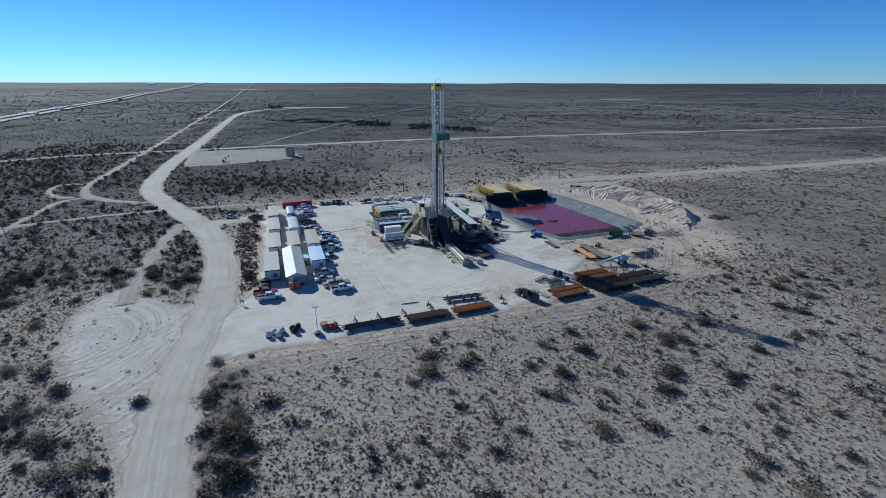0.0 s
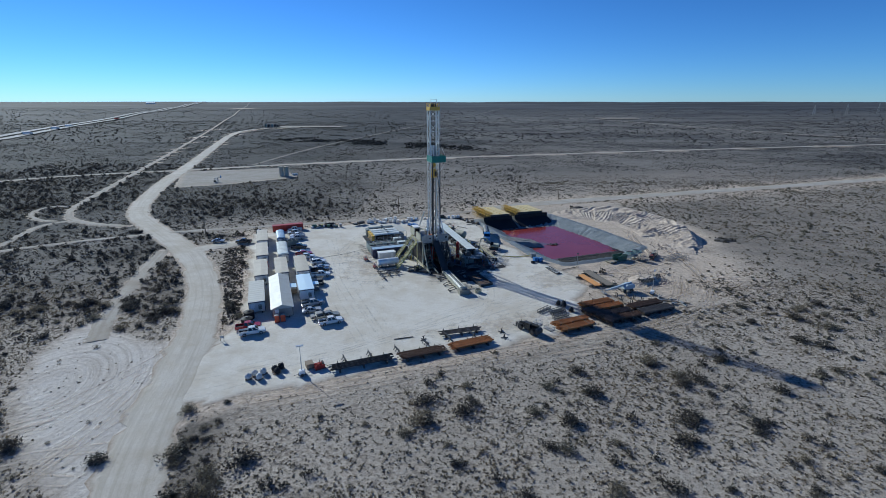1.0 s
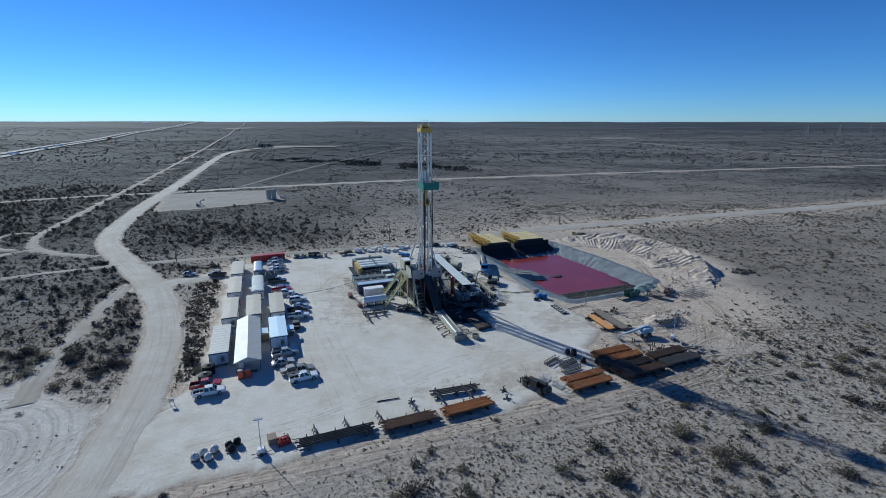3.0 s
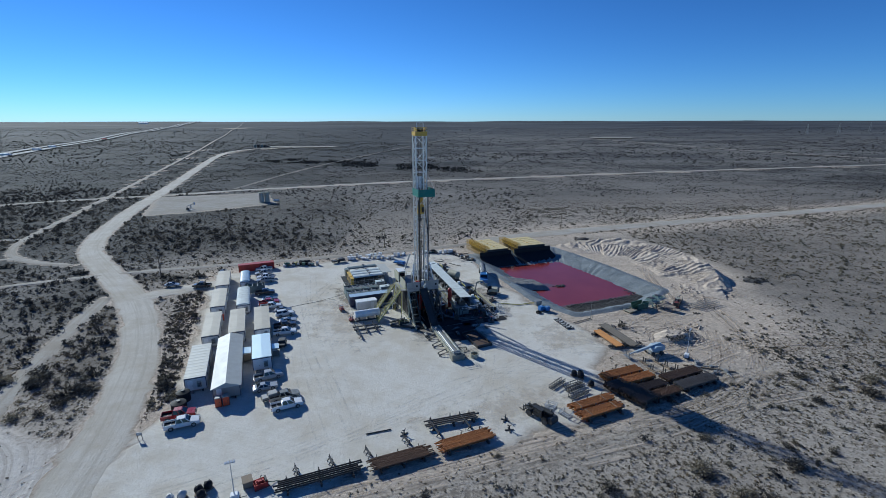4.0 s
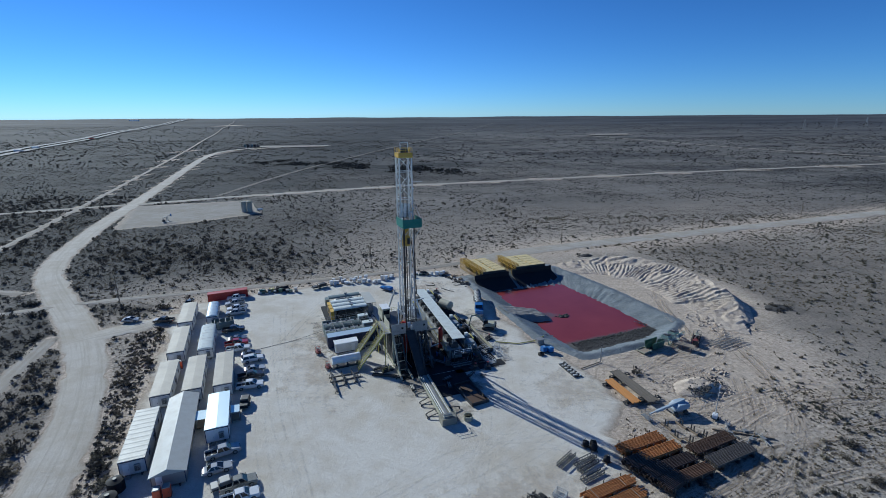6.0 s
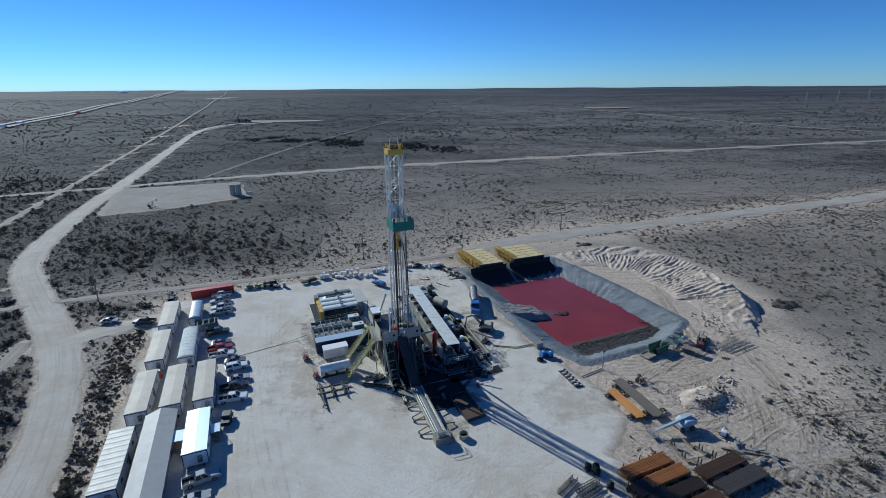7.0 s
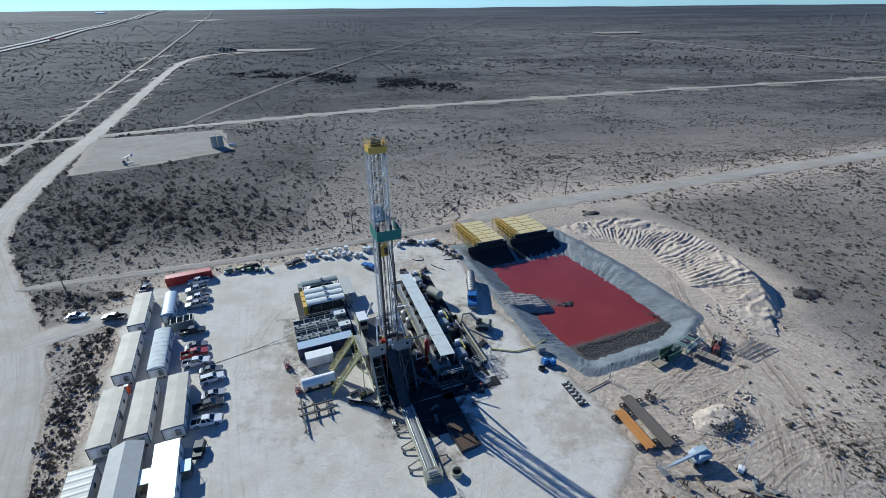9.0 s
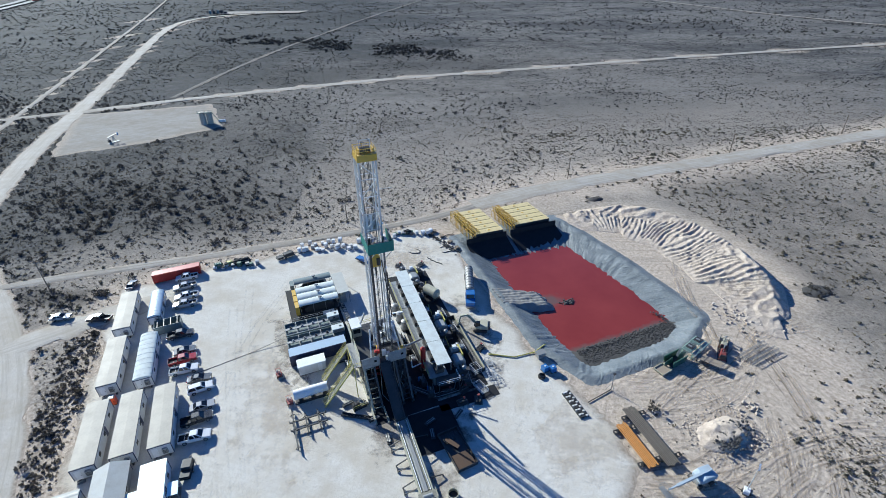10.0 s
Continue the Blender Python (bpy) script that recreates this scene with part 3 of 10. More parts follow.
def rut_material(name, col, amount):
    """Pressed wheel marks that come and go along the way."""
    m, n, l, b = nodes_of(name)
    pos = n.new("ShaderNodeNewGeometry").outputs["Position"]
    fine = noise_node(n, l, 2.2, 4, 0.7, pos)
    l.new(mixed(n, l, fine, tuple(c * 0.75 for c in col), tuple(c * 1.2 for c in col)), b.inputs["Base Color"])
    b.inputs["Roughness"].default_value = 0.95
    l.new(maths(n, l, "MULTIPLY", ramp(n, l, noise_node(n, l, 0.18, 5, 0.7, pos), 0.40, 0.58), amount), b.inputs["Alpha"])
    return m


def wheel_ruts(name, curves, mat, label, lift, gauge=1.9, width=0.42):
    """Pairs of wheel marks along curves given in pad coordinates."""
    vs, qs = [], []
    for layer, c in enumerate(curves):
        p = resample(chaikin([place(*q) for q in c], 3), 1.5)
        d = np.gradient(p, axis=0)
        d /= np.linalg.norm(d, axis=1)[:, None] + 1e-9
        side = np.stack([d[:, 1], -d[:, 0]], 1)
        for off in (-gauge / 2, gauge / 2):
            k = len(vs)
            for i in range(len(p)):
                for w in (-width / 2, width / 2):
                    x, y = p[i] + side[i] * (off + w)
                    vs.append((x, y, lift + 0.003 * layer))
            qs += [(k + 2 * i, k + 2 * i + 1, k + 2 * i + 3, k + 2 * i + 2) for i in range(len(p) - 1)]
    me = array_mesh(name, np.array(vs), np.array(qs), [mat], False)
    return tagged(new(name, me), label, "tyre tracks", kind="stuff")


def strands(lines, spread, count, seed):
    """Several wandering copies of each line."""
    r, out = random.Random(seed), []
    for line in lines:
        for _ in range(count):
            a, b = r.gauss(0, spread), r.gauss(0, spread)
            out.append([(s + (a * (1 - i / len(line)) + b * i / len(line)) * 0.6 + r.gauss(0, 0.7), t + a * (1 - i / len(line)) + b * i / len(line) + r.gauss(0, 0.7)) for i, (s, t) in enumerate(line)])
    return out


soil_ways = strands([[(-58, -64), (-35, -65), (-10, -64), (14, -64.5), (36, -63), (54, -55), (66, -42)], [(8, -62), (26, -66), (46, -65), (64, -56), (76, -38), (84, -20)],
                     [(36, -40), (48, -44), (58, -38), (62, -28), (54, -24)], [(44, -24), (58, -30), (72, -28), (86, -20), (100, -22)], [(34, -60), (46, -60), (60, -62), (80, -66)],
                     [(38, -46), (50, -48), (64, -46), (78, -50), (92, -58)], [(50, -26), (60, -24), (74, -22), (82, -4), (90, 8)]], 3.2, 4, 4)
flat_ways = strands([[(-78, -52), (-84, -66), (-96, -80), (-116, -88)], [(-76, -44), (-90, -58), (-108, -64), (-122, -60)], [(-80, -70), (-96, -66), (-112, -74), (-118, -90)], [(-84, -96), (-100, -84), (-108, -68), (-100, -52)],
                     [(-80, -60), (-92, -76), (-94, -96)], [(-86, -50), (-104, -54), (-116, -72), (-110, -92)]], 5.0, 2, 5)
pad_ways = strands([[(-76, -52), (-60, -50), (-40, -46), (-18, -40), (0, -34), (18, -36)], [(-62, -54), (-30, -50), (0, -46), (20, -40)], [(-28, -44), (-30, -20), (-30, 10), (-28, 40)], [(-34, -46), (-36, -10), (-30, 20), (-14, 44)],
                    [(-6, -48), (4, -40), (8, -28)], [(30, -38), (20, -34), (2, -40), (-20, -44), (-44, -50)]], 4.0, 2, 6)
wheel_ruts("tyre_tracks", soil_ways, rut_material("pressed_soil", (0.26, 0.205, 0.15), 0.36), "curved dark tyre tracks pressed in bare tan soil", 0.05, 1.9, 0.3)
wheel_ruts("tyre_tracks", strands(soil_ways[::2], 1.6, 2, 11), rut_material("crushed_soil", (0.66, 0.55, 0.44), 0.45), "curved pale tyre tracks pressed in bare tan soil", 0.06, 1.9, 0.34)
wheel_ruts("tyre_tracks", flat_ways, rut_material("swept_soil", (0.66, 0.57, 0.47), 0.55), "looping pale tyre tracks on bare soil beside the road", 0.05)
wheel_ruts("tyre_tracks", pad_ways, rut_material("scuffed_caliche", (0.54, 0.49, 0.425), 0.07), "faint tan tyre tracks across pale caliche", 0.125)
slab("pavement", PAD, MAT_PAD, "pale compacted caliche drilling pad", 0.10, 1.5, place, 7.0)
slab("pavement", [(420, 1290), (520, 1300), (530, 1360), (410, 1350)], MAT_TRACK, "distant bare pale well pad", 2.2, 6.0, lambda x, y: (x, y), 10.0)
slab("pavement", [(-330, 960), (-200, 965), (-190, 1000), (-330, 1000)], MAT_TRACK, "distant bare pale pad beside the road", 1.6, 6.0, lambda x, y: (x, y), 10.0)
slab("pavement", FAR_PAD, MAT_FARPAD, "bare pale gravel well pad in brush", 0.12, 2.0, lambda x, y: (x, y), 13.0)


# ---- reserve pit ----
def liner_material():
    """Plastic sheet with creases that run down the banks, pulled askew, and dust washed onto it."""
    m, n, l, b = nodes_of("pit_liner")
    pos = n.new("ShaderNodeNewGeometry").outputs["Position"]
    att = n.new("ShaderNodeAttribute")
    att.attribute_name = "run"
    warp = n.new("ShaderNodeVectorMath")
    warp.operation = "ADD"
    l.new(att.outputs["Vector"], warp.inputs[0])
    swing = n.new("ShaderNodeVectorMath")
    swing.operation = "SCALE"
    swing.inputs["Scale"].default_value = 5.0
    l.new(noise_node(n, l, 0.12, 4, 0.6, pos, "Color"), swing.inputs[0])
    l.new(swing.outputs[0], warp.inputs[1])
    crease = maths(n, l, "ABSOLUTE", maths(n, l, "SUBTRACT", noise_node(n, l, 0.42, 4, 0.6, warp.outputs[0]), 0.5))
    crease = ramp(n, l, crease, 0.0, 0.06)
    fold = noise_node(n, l, 0.35, 4, 0.6, warp.outputs[0])
    big, small = noise_node(n, l, 0.25, 5, 0.6, pos), noise_node(n, l, 2.5, 4, 0.65, pos)
    col = mixed(n, l, ramp(n, l, big, 0.35, 0.7), (0.125, 0.143, 0.15), (0.225, 0.245, 0.247))
    col = mixed(n, l, maths(n, l, "MULTIPLY", ramp(n, l, small, 0.48, 0.72), 0.4), col, (0.40, 0.37, 0.32))
    l.new(col, b.inputs["Base Color"])
    b.inputs["Roughness"].default_value = 0.48
    bumped(n, l, b, maths(n, l, "ADD", maths(n, l, "MULTIPLY", crease, 0.35), maths(n, l, "ADD", maths(n, l, "MULTIPLY", fold, 1.2), maths(n, l, "MULTIPLY", small, 0.3))), 0.75, 0.18)
    return m


def water_material():
    """Red fluid, clouded with grey mud near the spit and along the rubble bank."""
    m, n, l, b = nodes_of("pit_fluid")
    pos = n.new("ShaderNodeNewGeometry").outputs["Position"]
    big = noise_node(n, l, 0.06, 4, 0.6, pos)
    col = mixed(n, l, ramp(n, l, big, 0.3, 0.7), (0.20, 0.03, 0.024), (0.26, 0.046, 0.036))
    mud = n.new("ShaderNodeAttribute")
    mud.attribute_name = "mud"
    cloud = maths(n, l, "ADD", mud.outputs["Fac"], maths(n, l, "MULTIPLY", maths(n, l, "SUBTRACT", noise_node(n, l, 0.35, 5, 0.65, pos), 0.5), 1.1))
    col = mixed(n, l, maths(n, l, "MULTIPLY", ramp(n, l, cloud, 0.35, 0.85), 0.8), col, (0.13, 0.10, 0.085))
    l.new(col, b.inputs["Base Color"])
    b.inputs["Roughness"].default_value = 0.16
    bumped(n, l, b, noise_node(n, l, 1.5, 3, 0.6, pos), 0.08, 0.05)
    return m


MAT_LINER, MAT_FLUID = liner_material(), water_material()
def spoil_material():
    """Freshly pushed earth: pale, cloddy, darker where it is damp."""
    m, n, l, b = nodes_of("spoil_earth")
    pos = n.new("ShaderNodeNewGeometry").outputs["Position"]
    big, mid, small = noise_node(n, l, 0.12, 4, 0.6, pos), noise_node(n, l, 0.9, 5, 0.7, pos), noise_node(n, l, 4.0, 4, 0.75, pos)
    col = mixed(n, l, ramp(n, l, mid, 0.36, 0.64), (0.43, 0.35, 0.275), (0.64, 0.535, 0.43))
    col = mixed(n, l, maths(n, l, "MULTIPLY", ramp(n, l, big, 0.45, 0.65), 0.45), col, (0.60, 0.52, 0.43))
    col = mixed(n, l, maths(n, l, "MULTIPLY", ramp(n, l, small, 0.52, 0.62), 0.45), col, (0.33, 0.26, 0.20))
    l.new(col, b.inputs["Base Color"])
    b.inputs["Roughness"].default_value = 0.97
    b.inputs["Specular IOR Level"].default_value = 0.1
    bumped(n, l, b, maths(n, l, "ADD", mid, maths(n, l, "MULTIPLY", small, 0.45)), 0.9, 0.32)
    return m


MAT_SILT = paint("silted_liner", (0.27, 0.255, 0.235), 0.75, dirt=0.6, dirt_col=(0.16, 0.15, 0.14), scale=0.5, wear=(0.36, 0.33, 0.29))
MAT_SPOIL = spoil_material()
MAT_ROCK = paint("dark_rubble", (0.06, 0.056, 0.052), 0.9, dirt=0.4, dirt_col=(0.14, 0.125, 0.11), scale=0.8)


def run_of(me, lane):
    me.attributes.new("run", "FLOAT_VECTOR", "POINT").data.foreach_set("vector", np.asarray(lane, np.float32).ravel())
    return me


def pit():
    n = len(RIM_LINE)
    verts, lane, rnd = [], [], np.random.RandomState(8)
    cols = [(-0.36, -0.04), (-0.2, 0.14), (-0.08, 0.35), (0.03, 0.45), (0.15, 0.1), (0.35, -0.45), (0.6, -1.1), (0.85, -1.75), (1.1, -2.3), (1.5, -2.9)]
    along = np.concatenate([[0], np.cumsum(np.linalg.norm(np.diff(RIM_LINE, axis=0), axis=1))])
    for i in range(n):
        fold = rnd.randn() * 0.10
        for f, z in cols:
            p = RIM_LINE[i] + (SHORE_LINE[i] - RIM_LINE[i]) * f
            x, y = place(*p)
            verts.append((x, y, z + (fold + rnd.randn() * 0.03 if 0 < f < 1.2 else 0.02 * rnd.randn())))
            lane.append((along[i] * 1.1 + f * 4.0, f * 0.9, 0.0))
    k = len(cols)
    ids = np.arange(n * k).reshape(n, k)
    nxt = np.roll(ids, -1, axis=0)
    q = np.stack([ids[:, :-1], nxt[:, :-1], nxt[:, 1:], ids[:, 1:]], -1).reshape(-1, 4)
    pool = tagged(new("reserve_pit"), "lined earthen reserve pit filled with red drilling fluid", "pit")
    part("liner", run_of(array_mesh("liner", np.array(verts), q, [MAT_LINER]), lane), None, pool, "wrinkled grey plastic pit liner")
    ss, tt = np.arange(41, 75.1, 0.75), np.arange(-14, 38.1, 0.75)
    S, T = np.meshgrid(ss, tt)
    ring = [tuple(SHORE_LINE[i] + (RIM_LINE[i] - SHORE_LINE[i]) * 0.16) for i in range(n)]
    ids = np.arange(S.size).reshape(S.shape)
    q = np.stack([ids[:-1, :-1], ids[:-1, 1:], ids[1:, 1:], ids[1:, :-1]], -1).reshape(-1, 4)
    q = q[inside(S.ravel()[q].mean(1), T.ravel()[q].mean(1), ring)]
    x, y = place(S, T)
    me = array_mesh("fluid", np.stack([x, y, np.full_like(x, -2.0)], -1).reshape(-1, 3), q, [MAT_FLUID])
    channel(me, "mud", np.maximum(np.clip(1.15 - np.hypot((S - 49) / 7.0, (T - 11.5) / 4.2), 0, 1), np.clip((-4.6 - T) / 3.0, 0, 0.9)))
    part("fluid", me, None, pool, "flat dark red drilling fluid")
    return pool


pit()

# ---- paints and metals ----
MAT_CREAM = paint("cream_roof", (0.53, 0.475, 0.375), 0.65, dirt=0.4, scale=0.35, vary=0.15)
MAT_WHITE = paint("white_metal", (0.80, 0.80, 0.79), 0.45, dirt=0.22)
MAT_BRIGHT = paint("bright_roof", (0.80, 0.93, 0.93), 0.38, 0.35, dirt=0.05)
MAT_WALL = paint("trailer_siding", (0.66, 0.66, 0.64), 0.55, dirt=0.3)
MAT_GREYROOF = paint("galvanised_roof", (0.50, 0.49, 0.43), 0.55, 0.0, dirt=0.3)
MAT_SHEDROOF = paint("shed_roof", (0.49, 0.49, 0.45), 0.6, dirt=0.35)
MAT_BLEACHED = paint("bleached_yellow", (0.66, 0.54, 0.27), 0.6, dirt=0.3)
MAT_NAVY = paint("navy_trim", (0.025, 0.035, 0.085), 0.45, dirt=0.2)
MAT_STEEL = paint("grey_steel", (0.30, 0.30, 0.29), 0.5, 0.3, dirt=0.5)
MAT_DARK = paint("dark_steel", (0.045, 0.045, 0.045), 0.55, 0.2, dirt=0.35, dirt_col=(0.16, 0.14, 0.12))
# oily machine steel, also used to colour shaded rig members dark
MAT_OILY_SHADE = paint("oily_shaded_steel", (0.055, 0.052, 0.05), 0.45, 0.2, dirt=0.45, dirt_col=(0.13, 0.115, 0.10))
MAT_RUST = paint("rusty_pipe", (0.50, 0.20, 0.05), 0.75, 0.0, dirt=0.6, dirt_col=(0.19, 0.075, 0.03), scale=0.9, vary=0.6)
MAT_BROWN = paint("brown_pipe", (0.13, 0.072, 0.038), 0.7, 0.05, dirt=0.5, dirt_col=(0.06, 0.038, 0.025), vary=0.6)
MAT_ORANGE = paint("orange_pipe", (0.52, 0.225, 0.045), 0.6, dirt=0.4, dirt_col=(0.3, 0.13, 0.05), vary=0.3)
MAT_BLACKPIPE = paint("black_pipe", (0.02, 0.02, 0.02), 0.45, 0.1, dirt=0.25, dirt_col=(0.10, 0.09, 0.08), vary=0.5)
MAT_GREYPIPE = paint("grey_pipe", (0.15, 0.125, 0.10), 0.6, 0.1, dirt=0.5, dirt_col=(0.08, 0.07, 0.055), vary=0.5)
MAT_YELLOW = paint("yellow_paint", (0.60, 0.375, 0.035), 0.5, dirt=0.3)
MAT_OLIVE = paint("olive_yellow_rail", (0.50, 0.44, 0.10), 0.55, dirt=0.35)
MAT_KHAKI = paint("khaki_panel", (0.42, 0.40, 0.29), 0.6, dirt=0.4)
MAT_GREEN = paint("green_canvas", (0.012, 0.16, 0.13), 0.6, dirt=0.15)
MAT_TANKGREEN = paint("green_tank", (0.045, 0.12, 0.075), 0.55, dirt=0.4)
MAT_TEAL = paint("teal_grey_tank", (0.14, 0.19, 0.19), 0.55, dirt=0.4)
MAT_BLUE = paint("blue_paint", (0.035, 0.16, 0.42), 0.4, dirt=0.2)
MAT_PALEBLUE = paint("pale_blue_roof", (0.42, 0.53, 0.63), 0.4, dirt=0.2)
MAT_REDPAINT = paint("red_paint", (0.42, 0.03, 0.022), 0.45, dirt=0.25, dirt_col=(0.25, 0.08, 0.06))
MAT_ORANGERED = paint("orange_red_plastic", (0.62, 0.09, 0.03), 0.4, dirt=0.1)
MAT_GALV = paint("galvanised_mast", (0.62, 0.63, 0.63), 0.4, 0.35, dirt=0.3)
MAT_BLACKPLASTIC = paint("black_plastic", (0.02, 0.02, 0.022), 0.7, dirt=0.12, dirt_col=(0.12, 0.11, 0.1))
MAT_BLACKPLASTIC.node_tree.nodes["Principled BSDF"].inputs["Specular IOR Level"].default_value = 0.2
MAT_WOOD = paint("weathered_timber", (0.24, 0.18, 0.12), 0.85, dirt=0.5)
MAT_SILENCER = paint("chalky_white_roof", (0.64, 0.68, 0.65), 0.8, dirt=0.35)
MAT_DULLRED = paint("dull_red", (0.22, 0.03, 0.025), 0.6, dirt=0.4)
MAT_LIFT = paint("faded_blue_lift", (0.40, 0.47, 0.53), 0.5, dirt=0.3)
MAT_RUBBER = paint("rubber", (0.02, 0.02, 0.02), 0.8, dirt=0.35)
MAT_RIM = paint("wheel_rim", (0.45, 0.45, 0.45), 0.35, 0.8, dirt=0.3)
MAT_SACK = paint("white_sack", (0.74, 0.72, 0.68), 0.8, dirt=0.35, vary=0.35)
MAT_MACHINE = paint("machine_grey", (0.36, 0.37, 0.36), 0.45, 0.2, dirt=0.5, dirt_col=(0.1, 0.09, 0.08))


def glass_material():
    m, n, l, b = nodes_of("tinted_glass")
    b.inputs["Base Color"].default_value = (0.012, 0.016, 0.02, 1)
    b.inputs["Roughness"].default_value = 0.05
    return m


def lamp_material(name, col):
    m, n, l, b = nodes_of(name)
    b.inputs["Base Color"].default_value = (*col, 1)
    b.inputs["Roughness"].default_value = 0.15
    return m


MAT_GLASS = glass_material()
MAT_LENS, MAT_TAIL = lamp_material("lamp_lens", (0.75, 0.76, 0.78)), lamp_material("tail_lens", (0.35, 0.01, 0.01))


# ---- camp trailers ----
def trailer(label, s, t, w, l, h, roof, roof_mat, wall_mat=None, door_side=True, group="skid houses"):
    """A site office on skids: x across, y along, its door in the end towards -y."""
    wall_mat = wall_mat or MAT_WALL
    ob = thing("site_trailer", label, "trailer", s, t, 0.1, 0, group)
    z0, x, y = 0.42, w / 2, l / 2
    for sx in (-x * 0.6, x * 0.6):
        part("skid_runner", Shape().span(sx - 0.12, sx + 0.12, -y - 0.25, y + 0.25, 0.0, z0), MAT_DARK, ob)
    part("body", Shape().span(-x, x, -y, y, z0, h), wall_mat, ob)
    r = Shape()
    if roof == "flat":
        r.prism([(-x - 0.08, h), (x + 0.08, h), (x + 0.08, h + 0.10), (0, h + 0.18), (-x - 0.08, h + 0.10)], "y", -y - 0.1, y + 0.1)
    elif roof == "ribbed":
        r.prism([(-x - 0.08, h), (x + 0.08, h), (x + 0.08, h + 0.10), (-x - 0.08, h + 0.10)], "y", -y - 0.1, y + 0.1)
        for i in range(11):
            yy = -y + (i + 0.5) * l / 11
            part("roof_rib", Shape().prism([(yy - 0.35, h + 0.10), (yy + 0.35, h + 0.10), (yy + 0.12, h + 0.135), (yy - 0.12, h + 0.135)], "x", -x, x), roof_mat, ob)
    elif roof == "arch":
        arc = [(-x * math.cos(a) * 1.03, h - 0.02 + 0.55 * math.sin(a)) for a in np.linspace(0, math.pi, 13)]
        r.prism(arc[::-1], "y", -y - 0.08, y + 0.08)
        for i in range(9):
            yy = -y + (i + 0.5) * l / 9
            rib = [(p[0] * 1.01, p[1] + 0.025) for p in arc]
            part("roof_rib", Shape().prism(rib[::-1], "y", yy - 0.05, yy + 0.05), roof_mat, ob)
    else:
        r.prism([(-x - 0.35, h - 0.1), (x + 0.35, h - 0.1), (0, h + 0.95)], "y", -y - 0.25, y + 0.25)
    part("roof", r, roof_mat, ob, {"flat": "flat cream-coloured roof sheet", "ribbed": "ribbed pale metal roof", "arch": "curved pale metal roof", "gable": "low gabled pale metal roof"}[roof])
    for cx in (-x, x):
        for cy in (-y, y):
            part("corner_trim", Shape().span(cx - 0.06, cx + 0.06, cy - 0.06, cy + 0.06, z0, h), MAT_NAVY, ob)
    if roof != "gable":
        for cx in (-x, x):
            part("eave_trim", Shape().span(cx - 0.05, cx + 0.05, -y, y, h - 0.24, h - 0.01), MAT_NAVY, ob)
        for cy in (-y, y):
            part("eave_trim", Shape().span(-x, x, cy - 0.05, cy + 0.05, h - 0.24, h - 0.01), MAT_NAVY, ob)
        ac = part("air_conditioner", Shape().span(x * 0.15, x * 0.15 + 0.85, -y - 0.45, -y - 0.03, z0 + 0.7, z0 + 1.9), MAT_MACHINE, ob)
        g = Shape()
        for k in range(5):
            g.span(x * 0.15 + 0.08, x * 0.15 + 0.77, -y - 0.47, -y - 0.45, z0 + 0.85 + k * 0.18, z0 + 0.95 + k * 0.18)
        part("grille", g, MAT_DARK, ac)
    d = part("door", Shape().span(-x * 0.75, -x * 0.75 + 0.95, -y - 0.05, -y, z0 + 0.05, z0 + 2.1), MAT_WHITE, ob)
    part("handle", Shape().span(-x * 0.75 + 0.8, -x * 0.75 + 0.86, -y - 0.11, -y - 0.05, z0 + 0.95, z0 + 1.1), MAT_DARK, d)
    for k in range(2):
        part("step", Shape().span(-x * 0.75 - 0.1, -x * 0.75 + 1.05, -y - 0.35 - 0.3 * (1 - k), -y - 0.05 - 0.3 * (1 - k), 0, 0.16 + 0.2 * k), MAT_STEEL, ob)
    for k in range(3):
        yy = -y + l * (0.2 + 0.3 * k)
        f = part("window", Shape().span(x, x + 0.05, yy - 0.6, yy + 0.6, z0 + 1.0, z0 + 1.95), MAT_WHITE, ob)
        part("pane", Shape().span(x + 0.05, x + 0.06, yy - 0.52, yy + 0.52, z0 + 1.08, z0 + 1.87), MAT_GLASS, f)
    d2 = part("door", Shape().span(x, x + 0.05, y * 0.12 - 0.5, y * 0.12 + 0.45, z0 + 0.05, z0 + 2.1), MAT_NAVY, ob)
    part("handle", Shape().span(x + 0.05, x + 0.11, y * 0.12 + 0.3, y * 0.12 + 0.36, z0 + 0.95, z0 + 1.1), MAT_STEEL, d2)
    return ob


CREAM = "long white-sided skid trailer with a flat cream roof and navy trim"
first = trailer(CREAM, -53.4, 44.3, 3.7, 15.4, 3.15, "flat", MAT_CREAM)
for s, t in ((-53.6, 25.5), (-54.1, 5.6), (-48.2, 5.7), (-42.2, 5.3)):
    copy_thing(first, at_site(s, t, 0.1))
trailer("long white skid trailer with a ribbed pale metal roof", -55.4, -14.4, 3.9, 15.6, 3.15, "ribbed", MAT_GREYROOF)
trailer("white skid trailer with a curved pale ribbed roof", -47.0, 24.6, 3.5, 15.0, 2.9, "arch", MAT_SILENCER)
trailer("short white skid trailer with a curved pale blue roof", -46.8, 44.6, 2.9, 11.2, 2.7, "arch", MAT_PALEBLUE)
trailer("long grey metal shed with a low gabled roof", -49.4, -15.5, 4.9, 24.0, 2.8, "gable", MAT_SHEDROOF, MAT_STEEL)
trailer("bright white skid trailer with a clean reflective roof", -42.6, -12.1, 3.9, 12.4, 3.2, "flat", MAT_BRIGHT, MAT_WHITE)


